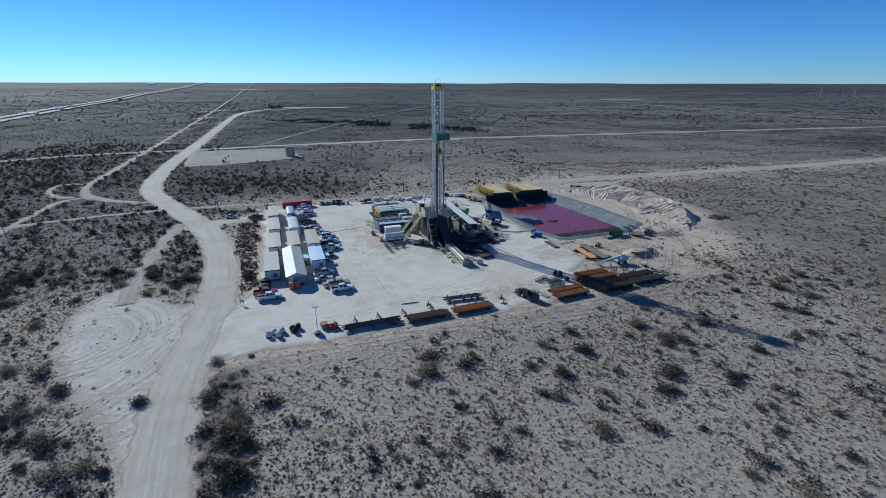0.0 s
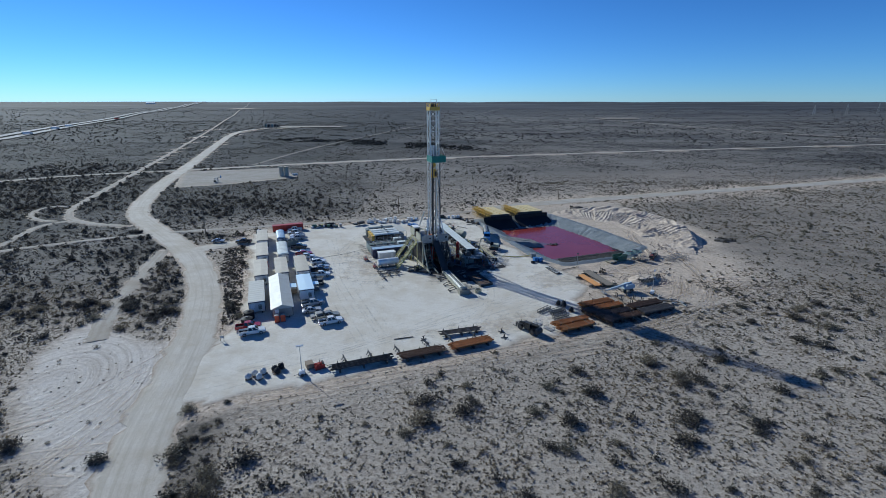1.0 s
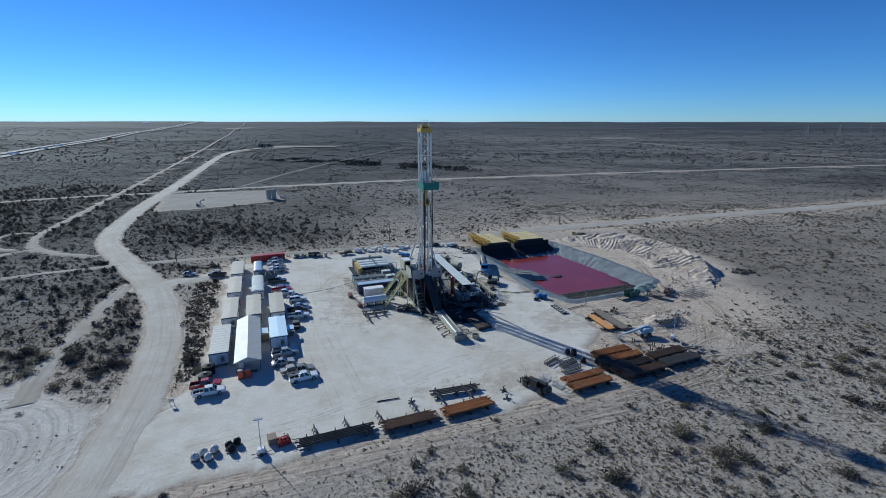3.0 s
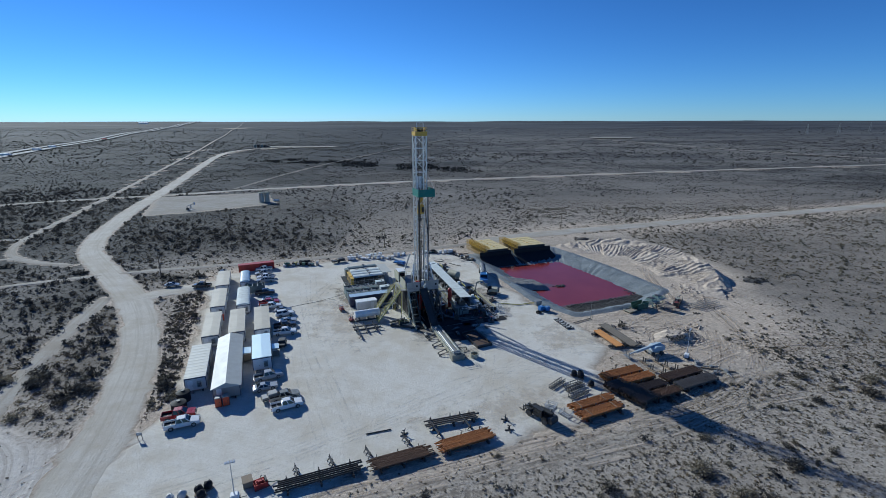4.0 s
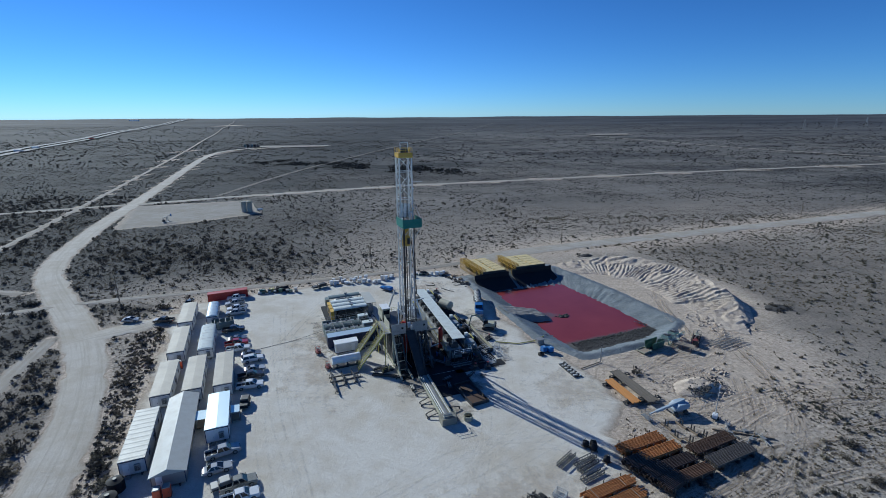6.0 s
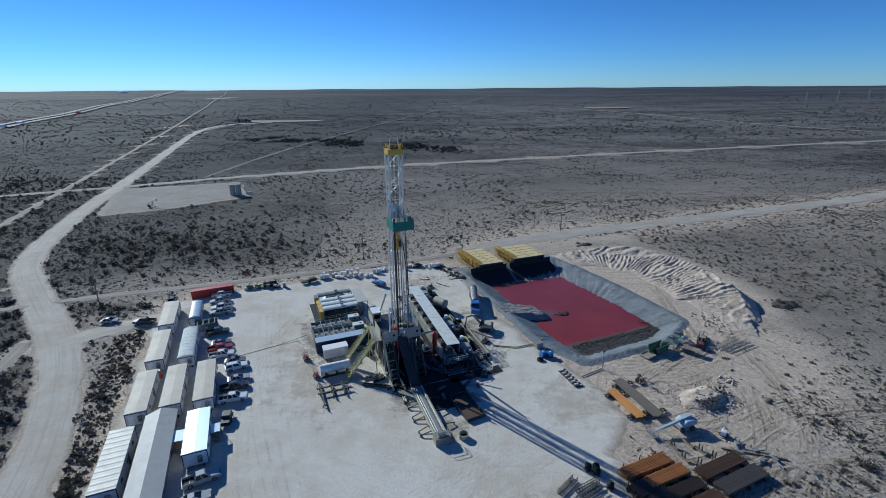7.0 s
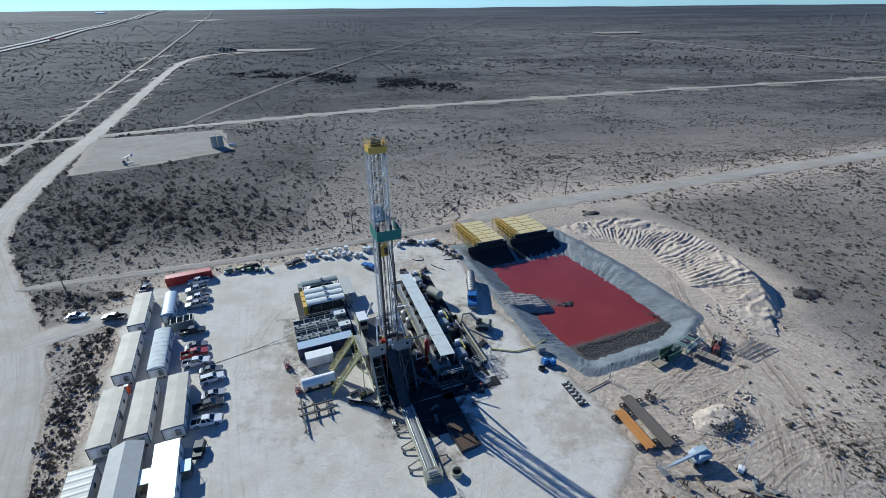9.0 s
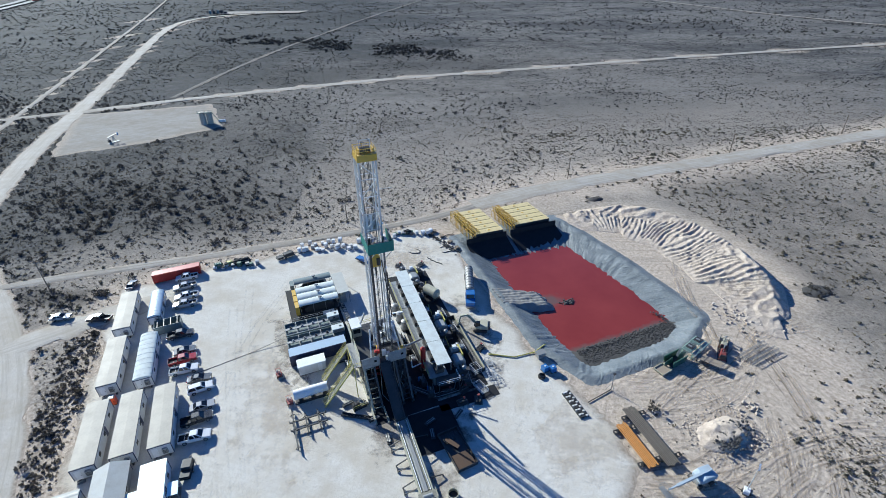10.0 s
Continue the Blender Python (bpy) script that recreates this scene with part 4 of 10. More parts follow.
def porch(s, t, w, l):
    ob = thing("porch_roof", "small pale metal porch roof on thin posts beside a trailer", "porch", s, t, 0.1, 0, "porches")
    part("roof_sheet", Shape().prism([(-w / 2, 2.35), (w / 2, 2.2), (w / 2, 2.26), (-w / 2, 2.41)], "y", -l / 2, l / 2), MAT_BRIGHT, ob)
    for x in (-w / 2 + 0.08, w / 2 - 0.08):
        for y in (-l / 2 + 0.08, l / 2 - 0.08):
            part("post", Shape().span(x - 0.04, x + 0.04, y - 0.04, y + 0.04, 0, 2.27), MAT_STEEL, ob)
    part("deck", Shape().span(-w / 2, w / 2, -l / 2, l / 2, 0.35, 0.45), MAT_WOOD, ob)
    return ob


porch(-45.8, -11.4, 1.8, 3.2)
porch(-39.6, -11.6, 1.6, 2.6)


def portable_toilet(s, t):
    ob = thing("portable_toilet", "bright orange-red plastic portable toilet with a grey roof", "toilet", s, t, 0.1, 0, "portable toilets")
    part("cabin", Shape().span(-0.55, 0.55, -0.55, 0.55, 0.1, 1.85), MAT_ORANGERED, ob)
    part("roof", Shape().prism([(-0.58, 1.85), (0.58, 1.85), (0.4, 2.02), (-0.4, 2.02)], "y", -0.58, 0.58), MAT_STEEL, ob)
    part("base", Shape().span(-0.6, 0.6, -0.6, 0.6, 0, 0.1), MAT_DARK, ob)
    d = part("door", Shape().span(-0.36, 0.36, -0.59, -0.55, 0.2, 1.78), MAT_ORANGERED, ob)
    part("latch", Shape().span(0.22, 0.3, -0.62, -0.59, 1.0, 1.15), MAT_DARK, d)
    return ob


for s, t in ((-50.9, -29.4), (-49.5, -29.3), (-52.6, 15.2)):
    portable_toilet(s, t)


def water_tank(s, t, r, h):
    ob = thing("poly_tank", "round black plastic water tank beside a trailer", "tank", s, t, 0.1, 0, "poly tanks")
    part("shell", Shape().tube((0, 0, 0), (0, 0, h), r, 20), MAT_BLACKPLASTIC, ob, smooth=False)
    part("dome", Shape().tube((0, 0, h), (0, 0, h + 0.3), r, 20, r * 0.3), MAT_BLACKPLASTIC, ob)
    part("lid", Shape().tube((0, 0, h + 0.28), (0, 0, h + 0.4), r * 0.25, 12), MAT_DARK, ob)
    for k in range(3):
        part("hoop", Shape().tube((0, 0, h * (0.25 + 0.25 * k)), (0, 0, h * (0.25 + 0.25 * k) + 0.06), r + 0.03, 20), MAT_BLACKPLASTIC, ob)


water_tank(-57.4, -24.8, 1.25, 1.9)
water_tank(-57.8, -28.0, 1.35, 1.6)


# ---- vehicles ----
def layered(outline, w, bevel, shrink):
    """A side outline drawn out across y, with softened flanks."""
    cx = sum(p[0] for p in outline) / len(outline)
    cz = sum(p[1] for p in outline) / len(outline)
    small = [(cx + (a - cx) * (1 - shrink), cz + (b - cz) * (1 - shrink)) for a, b in outline]
    sh, n = Shape(), len(outline)
    pts = [(a, y, b) for y, o in ((-w, small), (-w + bevel, outline), (w - bevel, outline), (w, small)) for a, b in o]
    faces = [tuple(range(n)), tuple(range(4 * n - 1, 3 * n - 1, -1))]
    for k in range(3):
        faces += [(k * n + i, (k + 1) * n + i, (k + 1) * n + (i + 1) % n, k * n + (i + 1) % n) for i in range(n)]
    return sh.add(pts, faces)


def arch(cx, r, lo):
    return [(cx + r * math.cos(a), max(lo, 0.4 + r * math.sin(a))) for a in np.linspace(math.pi, 0, 7)]


def vehicle(kind, label, mat, s, t, turn=0.0):
    """x forward. kind: pickup, suv or sedan."""
    spec = {"pickup": (5.8, 0.96, 1.88), "suv": (5.0, 0.95, 1.80), "sedan": (4.7, 0.90, 1.45)}[kind]
    length, w, top = spec
    e = length / 2
    belt = 1.22 if kind != "sedan" else 0.98
    fx, rx = e - 1.0, -e + 1.12
    ob = thing({"pickup": "pickup_truck", "suv": "suv", "sedan": "sedan_car"}[kind], label, {"pickup": "pickup", "suv": "car", "sedan": "car"}[kind], s, t, 0.1, turn, "parked vehicles")
    rear_top = [(-0.95, belt), (-0.95, 0.82), (-e + 0.1, 0.82), (-e + 0.05, 0.6)] if kind == "pickup" else [(-e + 0.35, belt), (-e + 0.05, belt - 0.1), (-e, 0.6)]
    low = [(-e + 0.05, 0.42)] + arch(rx, 0.47, 0.42) + arch(fx, 0.47, 0.42) + [(e - 0.05, 0.45), (e, 0.75), (e - 0.12, belt - 0.16), (fx - 0.55, belt)] + rear_top
    part("body", layered(low, w, 0.07, 0.03), mat, ob)
    if kind == "pickup":
        for sy in (-1, 1):
            part("bed_side", Shape().span(-e + 0.06, -0.95, sy * w - 0.09 if sy > 0 else -w, w if sy > 0 else -w + 0.09, 0.8, 1.24), mat, ob)
        tg = part("tailgate", Shape().span(-e, -e + 0.07, -w + 0.09, w - 0.09, 0.62, 1.22), mat, ob)
        part("handle", Shape().span(-e - 0.03, -e, -0.12, 0.12, 1.02, 1.1), MAT_DARK, tg)
        part("bed_liner", Shape().span(-e + 0.08, -1.0, -w + 0.1, w - 0.1, 0.83, 0.86), MAT_BLACKPLASTIC, ob)
        b0, b1, t0, t1 = -0.92, fx - 0.5, -0.75, fx - 1.25
    elif kind == "suv":
        b0, b1, t0, t1 = -e + 0.1, fx - 0.5, -e + 0.4, fx - 1.2
    else:
        b0, b1, t0, t1 = -e + 0.75, fx - 0.4, -e + 1.35, fx - 1.3
    wb, wt = w - 0.05, w - 0.24
    cage = [(b0, -wb, belt), (b1, -wb, belt), (b1, wb, belt), (b0, wb, belt), (t0, -wt, top), (t1, -wt, top), (t1, wt, top), (t0, wt, top)]
    cab = Shape().add(cage, [(3, 2, 1, 0), (4, 5, 6, 7), (0, 1, 5, 4), (1, 2, 6, 5), (2, 3, 7, 6), (3, 0, 4, 7)])
    glasshouse = part("window", cab, MAT_GLASS, ob, "dark tinted glass")
    cz = [Vector(p) for p in cage]
    part("roof", Shape().add([(t0 - 0.03, -wt - 0.03, top - 0.07), (t1 + 0.1, -wt - 0.03, top - 0.07), (t1 + 0.1, wt + 0.03, top - 0.07), (t0 - 0.03, wt + 0.03, top - 0.07),
                              (t0 + 0.08, -wt + 0.1, top + 0.03), (t1 - 0.05, -wt + 0.1, top + 0.03), (t1 - 0.05, wt - 0.1, top + 0.03), (t0 + 0.08, wt - 0.1, top + 0.03)],
                             [(3, 2, 1, 0), (4, 5, 6, 7), (0, 1, 5, 4), (1, 2, 6, 5), (2, 3, 7, 6), (3, 0, 4, 7)]), mat, ob)
    for a, b in ((0, 4), (1, 5), (2, 6), (3, 7)):
        part("pillar", Shape().beam(cz[a], cz[b], 0.11), mat, ob)
    for sy, (a, b, c, d) in ((-1, (0, 1, 4, 5)), (1, (3, 2, 7, 6))):
        part("pillar", Shape().beam((cz[a] + cz[b]) / 2, (cz[c] + cz[d]) / 2, 0.12), mat, ob)
        part("mirror", Shape().box((b1 - 0.15, sy * (w + 0.12), belt + 0.1), (0.12, 0.22, 0.18)), MAT_BLACKPLASTIC, ob)
        part("headlight", Shape().box((e - 0.06, sy * (w - 0.25), 0.86), (0.12, 0.32, 0.16)), MAT_LENS, ob)
        part("tail_light", Shape().box((-e + 0.02, sy * (w - 0.1), 0.95), (0.07, 0.14, 0.3)), MAT_TAIL, ob)
        for wx in (fx, rx):
            ty = part("wheel", Shape().tube((wx, sy * (w - 0.26), 0.4), (wx, sy * (w + 0.0), 0.4), 0.4, 16), MAT_RUBBER, ob)
            part("rim", Shape().tube((wx, sy * (w - 0.1), 0.4), (wx, sy * (w + 0.015), 0.4), 0.24, 12), MAT_RIM, ty)
    part("bumper", Shape().span(e - 0.08, e + 0.06, -w + 0.05, w - 0.05, 0.42, 0.64), MAT_RIM, ob)
    part("bumper", Shape().span(-e - 0.1, -e + 0.05, -w + 0.05, w - 0.05, 0.42, 0.62), MAT_RIM, ob)
    part("grille", Shape().span(e - 0.05, e + 0.02, -w + 0.45, w - 0.45, 0.7, 0.98), MAT_DARK, ob)
    return ob


def car_paint(name, col):
    m = paint(name, col, 0.28, dirt=0.22)
    m.node_tree.nodes["Principled BSDF"].inputs["Coat Weight"].default_value = 0.6
    return m


CAR_WHITE, CAR_SILVER, CAR_BLACK = car_paint("car_white", (0.78, 0.78, 0.77)), car_paint("car_silver", (0.42, 0.43, 0.44)), car_paint("car_black", (0.02, 0.021, 0.024))
CAR_RED, CAR_GREY, CAR_TAN = car_paint("car_red", (0.36, 0.02, 0.025)), car_paint("car_grey", (0.13, 0.14, 0.15)), car_paint("car_tan", (0.28, 0.27, 0.22))
wp = vehicle("pickup", "white crew-cab pickup parked beside the camp trailers", CAR_WHITE, -40.7, 58.0, 178)
for s, t, turn in ((-40.4, 48.2, 181), (-39.6, 19.1, -4), (-36.9, -0.6, -6), (-38.6, -34.8, 4), (-56.6, -33.9, 2)):
    copy_thing(wp, at_site(s, t, 0.1, turn))
sp = vehicle("pickup", "silver pickup parked beside the camp trailers", CAR_SILVER, -41.0, 53.2, 184)
for s, t, turn in ((-40.6, 44.6, 176), (-41.6, -22.2, 8)):
    copy_thing(sp, at_site(s, t, 0.1, turn))
bp = vehicle("pickup", "black crew-cab pickup parked on the caliche", CAR_BLACK, -41.0, 32.1, -3)
for s, t, turn in ((-36.7, 3.7, 3), (-60.2, 46.6, 160)):
    copy_thing(bp, at_site(s, t, 0.1, turn))
rp = vehicle("pickup", "red pickup parked beside the camp trailers", CAR_RED, -40.1, 22.6, 2)
copy_thing(rp, at_site(-57.5, -30.8, 0.1, -2))
vehicle("pickup", "tan flat-sided pickup parked beside a white pickup", CAR_TAN, -38.9, -31.6, 6)
vehicle("suv", "white sport utility car parked beside the camp", CAR_WHITE, -36.2, 12.0, 5)
gs = vehicle("sedan", "dark grey car parked beside the camp", CAR_GREY, -36.5, 15.1, -5)
copy_thing(gs, at_site(-39.8, 25.6, 0.1, 4))
copy_thing(gs, at_site(-54.7, 59.9, 0.1, 80))
ws = vehicle("sedan", "white sedan parked on pale caliche", CAR_SILVER, -35.8, 6.8, 2)
copy_thing(ws, at_site(-42.3, -26.4, 0.1, 4))
copy_thing(ws, at_site(-69.5, 51.2, 0.1, -12))


# ---- boxes at the back of the camp ----
def container(label, s, t, mat, l, w=2.44, h=2.6, turn=0.0, roof=None, group="steel containers", z=0.1):
    """A corrugated steel box along x."""
    ob = thing("steel_container", label, "container", s, t, z, turn, group)
    x, y = l / 2, w / 2
    sh = Shape().span(-x + 0.06, x - 0.06, -y + 0.04, y - 0.04, 0.16, h - 0.06)
    n = int(l / 0.45)
    for i in range(n):
        cx = -x + 0.15 + (i + 0.5) * (l - 0.3) / n
        for sy in (-1, 1):
            sh.box((cx, sy * (y - 0.035), h / 2 + 0.05), (0.22, 0.05, h - 0.4))
    part("body", sh, mat, ob)
    part("roof", Shape().span(-x + 0.05, x - 0.05, -y + 0.05, y - 0.05, h - 0.06, h - 0.02), roof or mat, ob)
    for cx in (-x + 0.06, x - 0.06):
        for cy in (-y + 0.06, y - 0.06):
            part("corner_post", Shape().span(cx - 0.07, cx + 0.07, cy - 0.07, cy + 0.07, 0, h), mat, ob)
    for cy in (-y + 0.05, y - 0.05):
        part("top_rail", Shape().span(-x, x, cy - 0.05, cy + 0.05, h - 0.1, h), mat, ob)
        part("bottom_rail", Shape().span(-x, x, cy - 0.05, cy + 0.05, 0.05, 0.2), mat, ob)
    for sy in (-1, 1):
        d = part("door", Shape().span(-x - 0.02, -x + 0.06, sy * y * 0.5 - y * 0.46, sy * y * 0.5 + y * 0.46, 0.2, h - 0.12), mat, ob)
        part("lock_rod", Shape().tube((-x - 0.05, sy * 0.35, 0.2), (-x - 0.05, sy * 0.35, h - 0.15), 0.03, 6), MAT_STEEL, d)
    return ob


container("long red shipping container at the edge of the pad", -43.2, 60.6, MAT_REDPAINT, 12.2, turn=2)


def open_skid(label, s, t, l, w, h, mat, turn=0.0):
    ob = thing("open_tank", label, "tank", s, t, 0.1, turn, "open tanks")
    x, y = l / 2, w / 2
    part("floor_plate", Shape().span(-x, x, -y, y, 0.0, 0.12), MAT_DARK, ob)
    for a in ((-x, x, -y, -y + 0.08), (-x, x, y - 0.08, y), (-x, -x + 0.08, -y, y), (x - 0.08, x, -y, y)):
        part("side_wall", Shape().span(*a, 0.1, h), mat, ob)
    for k in range(4):
        xx = -x + (k + 0.5) * l / 4
        part("cross_bar", Shape().span(xx - 0.06, xx + 0.06, -y, y, h - 0.12, h + 0.02), MAT_STEEL, ob)
    return ob


open_skid("weathered dark green open tank with cross bars", -43.8, 36.4, 5.8, 3.0, 2.2, MAT_TEAL, 3)


def clutter_pile(name, label, category, spots, mats, seed, group="", lo=0.5, hi=1.1):
    """Separate pallets of goods, each a thing with a pallet and wrapped sacks."""
    rnd = random.Random(seed)
    for s, t in spots:
        ob = thing(name, label, category, s, t, 0.1, rnd.uniform(-25, 25), group)
        part("pallet", Shape().span(-0.6, 0.6, -0.55, 0.55, 0, 0.06).span(-0.6, 0.6, -0.55, -0.4, 0.06, 0.12).span(-0.6, 0.6, 0.4, 0.55, 0.06, 0.12).span(-0.6, 0.6, -0.55, 0.55, 0.12, 0.15), MAT_WOOD, ob)
        h = rnd.uniform(lo, hi)
        w = rnd.uniform(0.48, 0.62)
        k = 3
        for i in range(k):
            z0, z1 = 0.15 + h * i / k, 0.15 + h * (i + 1) / k
            q = w * rnd.uniform(0.92, 1.04)
            part("sack_layer", layered([(-q, z0), (q, z0), (q * 1.04, (z0 + z1) / 2), (q * 0.96, z1), (-q * 0.96, z1), (-q * 1.04, (z0 + z1) / 2)], q, 0.1, 0.12), rnd.choice(mats), ob)


rs = random.Random(4)
clutter_pile("sack_pallet", "pallet of white mud sacks in shrink wrap", "pallet",
             [(-9.0 + i * 1.15 + rs.uniform(-.5, .5), 61.2 - i * 0.36 + rs.uniform(-1.3, 1.3)) for i in range(15)] + [(-8.0 + i * 1.9 + rs.uniform(-.7, .7), 63.2 - 0.3 * i + rs.uniform(-.6, .6)) for i in range(7)] +
             [(9.0, 58.6), (10.2, 57.8), (11.0, 59.4), (12.4, 58.9), (13.1, 60.4), (29.6, 55.6), (31.0, 55.0), (32.3, 55.9), (17.0, 58.8), (20.3, 57.2)], [MAT_SACK, MAT_SACK, MAT_WHITE], 6, "mud pallets", 0.6, 1.6)
clutter_pile("sack_pallet", "pallet of dark and pale drums and sacks beside the pad edge", "pallet",
             [(-33.0 + i * 1.6 + rs.uniform(-.5, .5), 61.0 - i * 0.35 + rs.uniform(-1.0, 1.0)) for i in range(8)] + [(21.2 + i * 1.3, 59.0 - i * 0.4 + rs.uniform(-.7, .7)) for i in range(6)], [MAT_SACK, MAT_BLACKPLASTIC, MAT_STEEL, MAT_TANKGREEN, MAT_SACK], 7, "supply pallets", 0.5, 1.5)


def tarped_load(s, t, turn, l, h, mat, label):
    """Goods under a sagging sheet, on two skids."""
    ob = thing("covered_load", label, "load", s, t, 0.1, turn, "covered loads")
    rnd, n, m = random.Random(int(s * 7 + t)), 9, 6
    pts = []
    for j in range(m):
        for i in range(n):
            u, v = i / (n - 1) * 2 - 1, j / (m - 1) * 2 - 1
            z = h * (0.12 if max(abs(u), abs(v)) > 0.99 else 0.8 + 0.2 * rnd.random())
            pts.append((u * l / 2 * (1 + 0.05 * rnd.uniform(-1, 1)), v * 0.9 * (1 + 0.08 * rnd.uniform(-1, 1)), z + 0.12))
    part("sheet", Shape().add(pts, [(j * n + i, j * n + i + 1, (j + 1) * n + i + 1, (j + 1) * n + i) for j in range(m - 1) for i in range(n - 1)]), mat, ob)
    for y in (-0.5, 0.5):
        part("skid", Shape().span(-l / 2, l / 2, y - 0.1, y + 0.1, 0, 0.14), MAT_WOOD, ob)
    part("crate", Shape().span(-l * 0.42, l * 0.42, -0.75, 0.75, 0.14, h * 0.7), MAT_WOOD, ob)


for s, t, turn, l, h, mat, label in ((-32.4, 61.2, 4, 2.4, 1.3, MAT_TANKGREEN, "dark green covered load at the pad edge"), (-26.0, 60.6, -3, 5.0, 1.7, MAT_BLACKPLASTIC, "black covered load at the pad edge"), (-29.4, 61.6, 10, 2.0, 1.0, MAT_OLIVE, "faded yellow covered load at the pad edge"), (25.0, 58.0, -20, 3.0, 1.1, MAT_BLACKPLASTIC, "black covered load near the pit")):
    tarped_load(s, t, turn, l, h, mat, label)
def bulk_bag(s, t, turn, k, name="bulk_bag", label="slumped white bulk bag on a pallet at the pad's corner", group="bulk bags", mat=None):
    """A slumped fabric bag with lifting loops on a pallet."""
    ob = thing(name, label, "bag", s, t, 0.1, turn, group)
    mat = mat or MAT_SACK
    part("pallet", Shape().span(-0.6, 0.6, -0.6, 0.6, 0, 0.05).span(-0.6, 0.6, -0.6, -0.45, 0.05, 0.12).span(-0.6, 0.6, 0.45, 0.6, 0.05, 0.12).span(-0.6, 0.6, -0.6, 0.6, 0.12, 0.15), MAT_WOOD, ob)
    sh, rnd, n = Shape(), random.Random(k), 14
    rings = ((0.42, 0.15), (0.58, 0.3), (0.63, 0.55), (0.60, 0.85), (0.50, 1.05), (0.28, 1.15), (0.10, 1.32))
    pts = []
    for r, z in rings:
        for i in range(n):
            a = 2 * math.pi * i / n
            q = r * (1 + 0.10 * math.cos(4 * a) + rnd.uniform(-.06, .06))
            pts.append((q * math.cos(a), q * math.sin(a), z + rnd.uniform(-.04, .04)))
    faces = [tuple(range(n - 1, -1, -1)), tuple(range((len(rings) - 1) * n, len(rings) * n))]
    faces += [(j * n + i, j * n + (i + 1) % n, (j + 1) * n + (i + 1) % n, (j + 1) * n + i) for j in range(len(rings) - 1) for i in range(n)]
    part("sack", sh.add(pts, faces), mat, ob, smooth=True)
    for x in (-0.4, 0.4):
        part("lifting_loop", Shape().run([(x, -0.35, 1.0), (x * 0.8, -0.15, 1.4), (x * 0.8, 0.15, 1.4), (x, 0.35, 1.0)], 0.03, 5), mat, ob)


for k, (s, t) in enumerate(((-57.2, -53.9), (-56.0, -53.1), (-54.4, -52.9), (-55.2, -54.6))):
    bulk_bag(s, t, 17 * k, k)
for k, (s, t) in enumerate(((-52.2, -52.7), (-51.0, -52.2), (-51.8, -53.8), (19.9, -45.0), (21.2, -45.5), (20.6, -46.4), (20.7, -49.7))):
    bulk_bag(s, t, 31 * k, 20 + k, "black_bag", "slumped black plastic bag of goods on a pallet", "black bags", MAT_BLACKPLASTIC)


def work_trailer(s, t, turn, label, mat, l=4.2):
    """A small flat trailer with an engine box."""
    ob = thing("equipment_trailer", label, "trailer", s, t, 0.1, turn, "equipment trailers")
    part("bed", Shape().span(-l / 2, l / 2, -0.95, 0.95, 0.55, 0.68), MAT_DARK, ob)
    part("engine_box", layered([(-l * 0.1, 0.68), (l * 0.45, 0.68), (l * 0.45, 1.35), (l * 0.38, 1.6), (-l * 0.05, 1.6), (-l * 0.1, 1.4)], 0.8, 0.08, 0.05), mat, ob)
    part("rack", Shape().span(-l * 0.45, -l * 0.15, -0.8, 0.8, 0.68, 1.1), mat, ob)
    part("drawbar", Shape().beam((l / 2, 0.5, 0.55), (l / 2 + 1.1, 0, 0.5), 0.1).beam((l / 2, -0.5, 0.55), (l / 2 + 1.1, 0, 0.5), 0.1), MAT_DARK, ob)
    for sy in (-1, 1):
        w = part("wheel", Shape().tube((-0.2, sy * 0.8, 0.36), (-0.2, sy * 1.05, 0.36), 0.36, 14), MAT_RUBBER, ob)
        part("rim", Shape().tube((-0.2, sy * 0.95, 0.36), (-0.2, sy * 1.065, 0.36), 0.2, 10), MAT_RIM, w)


# an open engine skid and a brown chest by the black pipe
es = thing("engine_skid", "small open red engine skid on caliche beside black pipe", "engine", -43.6, -54.6, 0.1, 12)
part("skid", Shape().span(-1.1, 1.1, -0.75, -0.6, 0, 0.2).span(-1.1, 1.1, 0.6, 0.75, 0, 0.2).span(-1.0, -0.85, -0.75, 0.75, 0.05, 0.2).span(0.85, 1.0, -0.75, 0.75, 0.05, 0.2), MAT_DULLRED, es)
part("engine_block", Shape().span(-0.75, 0.5, -0.35, 0.35, 0.2, 0.95).tube((-0.5, 0, 0.95), (-0.5, 0, 1.25), 0.16, 10).span(-0.3, 0.4, -0.2, 0.2, 0.95, 1.1), MAT_REDPAINT, es)
part("radiator", Shape().span(0.6, 0.85, -0.55, 0.55, 0.2, 1.25), MAT_DARK, es)
part("shroud", Shape().span(-1.0, 0.9, -0.7, -0.62, 0.2, 0.95).span(-1.0, 0.9, 0.62, 0.7, 0.2, 0.95).span(-1.05, -0.98, -0.7, 0.7, 0.2, 0.95), MAT_REDPAINT, es)
part("exhaust", Shape().run([(0.1, 0.25, 1.0), (0.1, 0.25, 1.6), (0.3, 0.25, 1.7)], 0.06, 8), MAT_DARK, es)
part("hose", Shape().run([(0.9, 0, 0.5), (1.6, -0.3, 0.2), (2.2, -0.2, 0.12), (2.6, -0.5, 0.12)], 0.06, 6), MAT_TANKGREEN, es)
ch = thing("storage_chest", "brown weathered steel chest beside the red engine skid", "chest", -45.5, -53.6, 0.1, 8)
part("box", Shape().span(-0.7, 0.7, -0.85, 0.85, 0.08, 1.05), MAT_WOOD, ch)
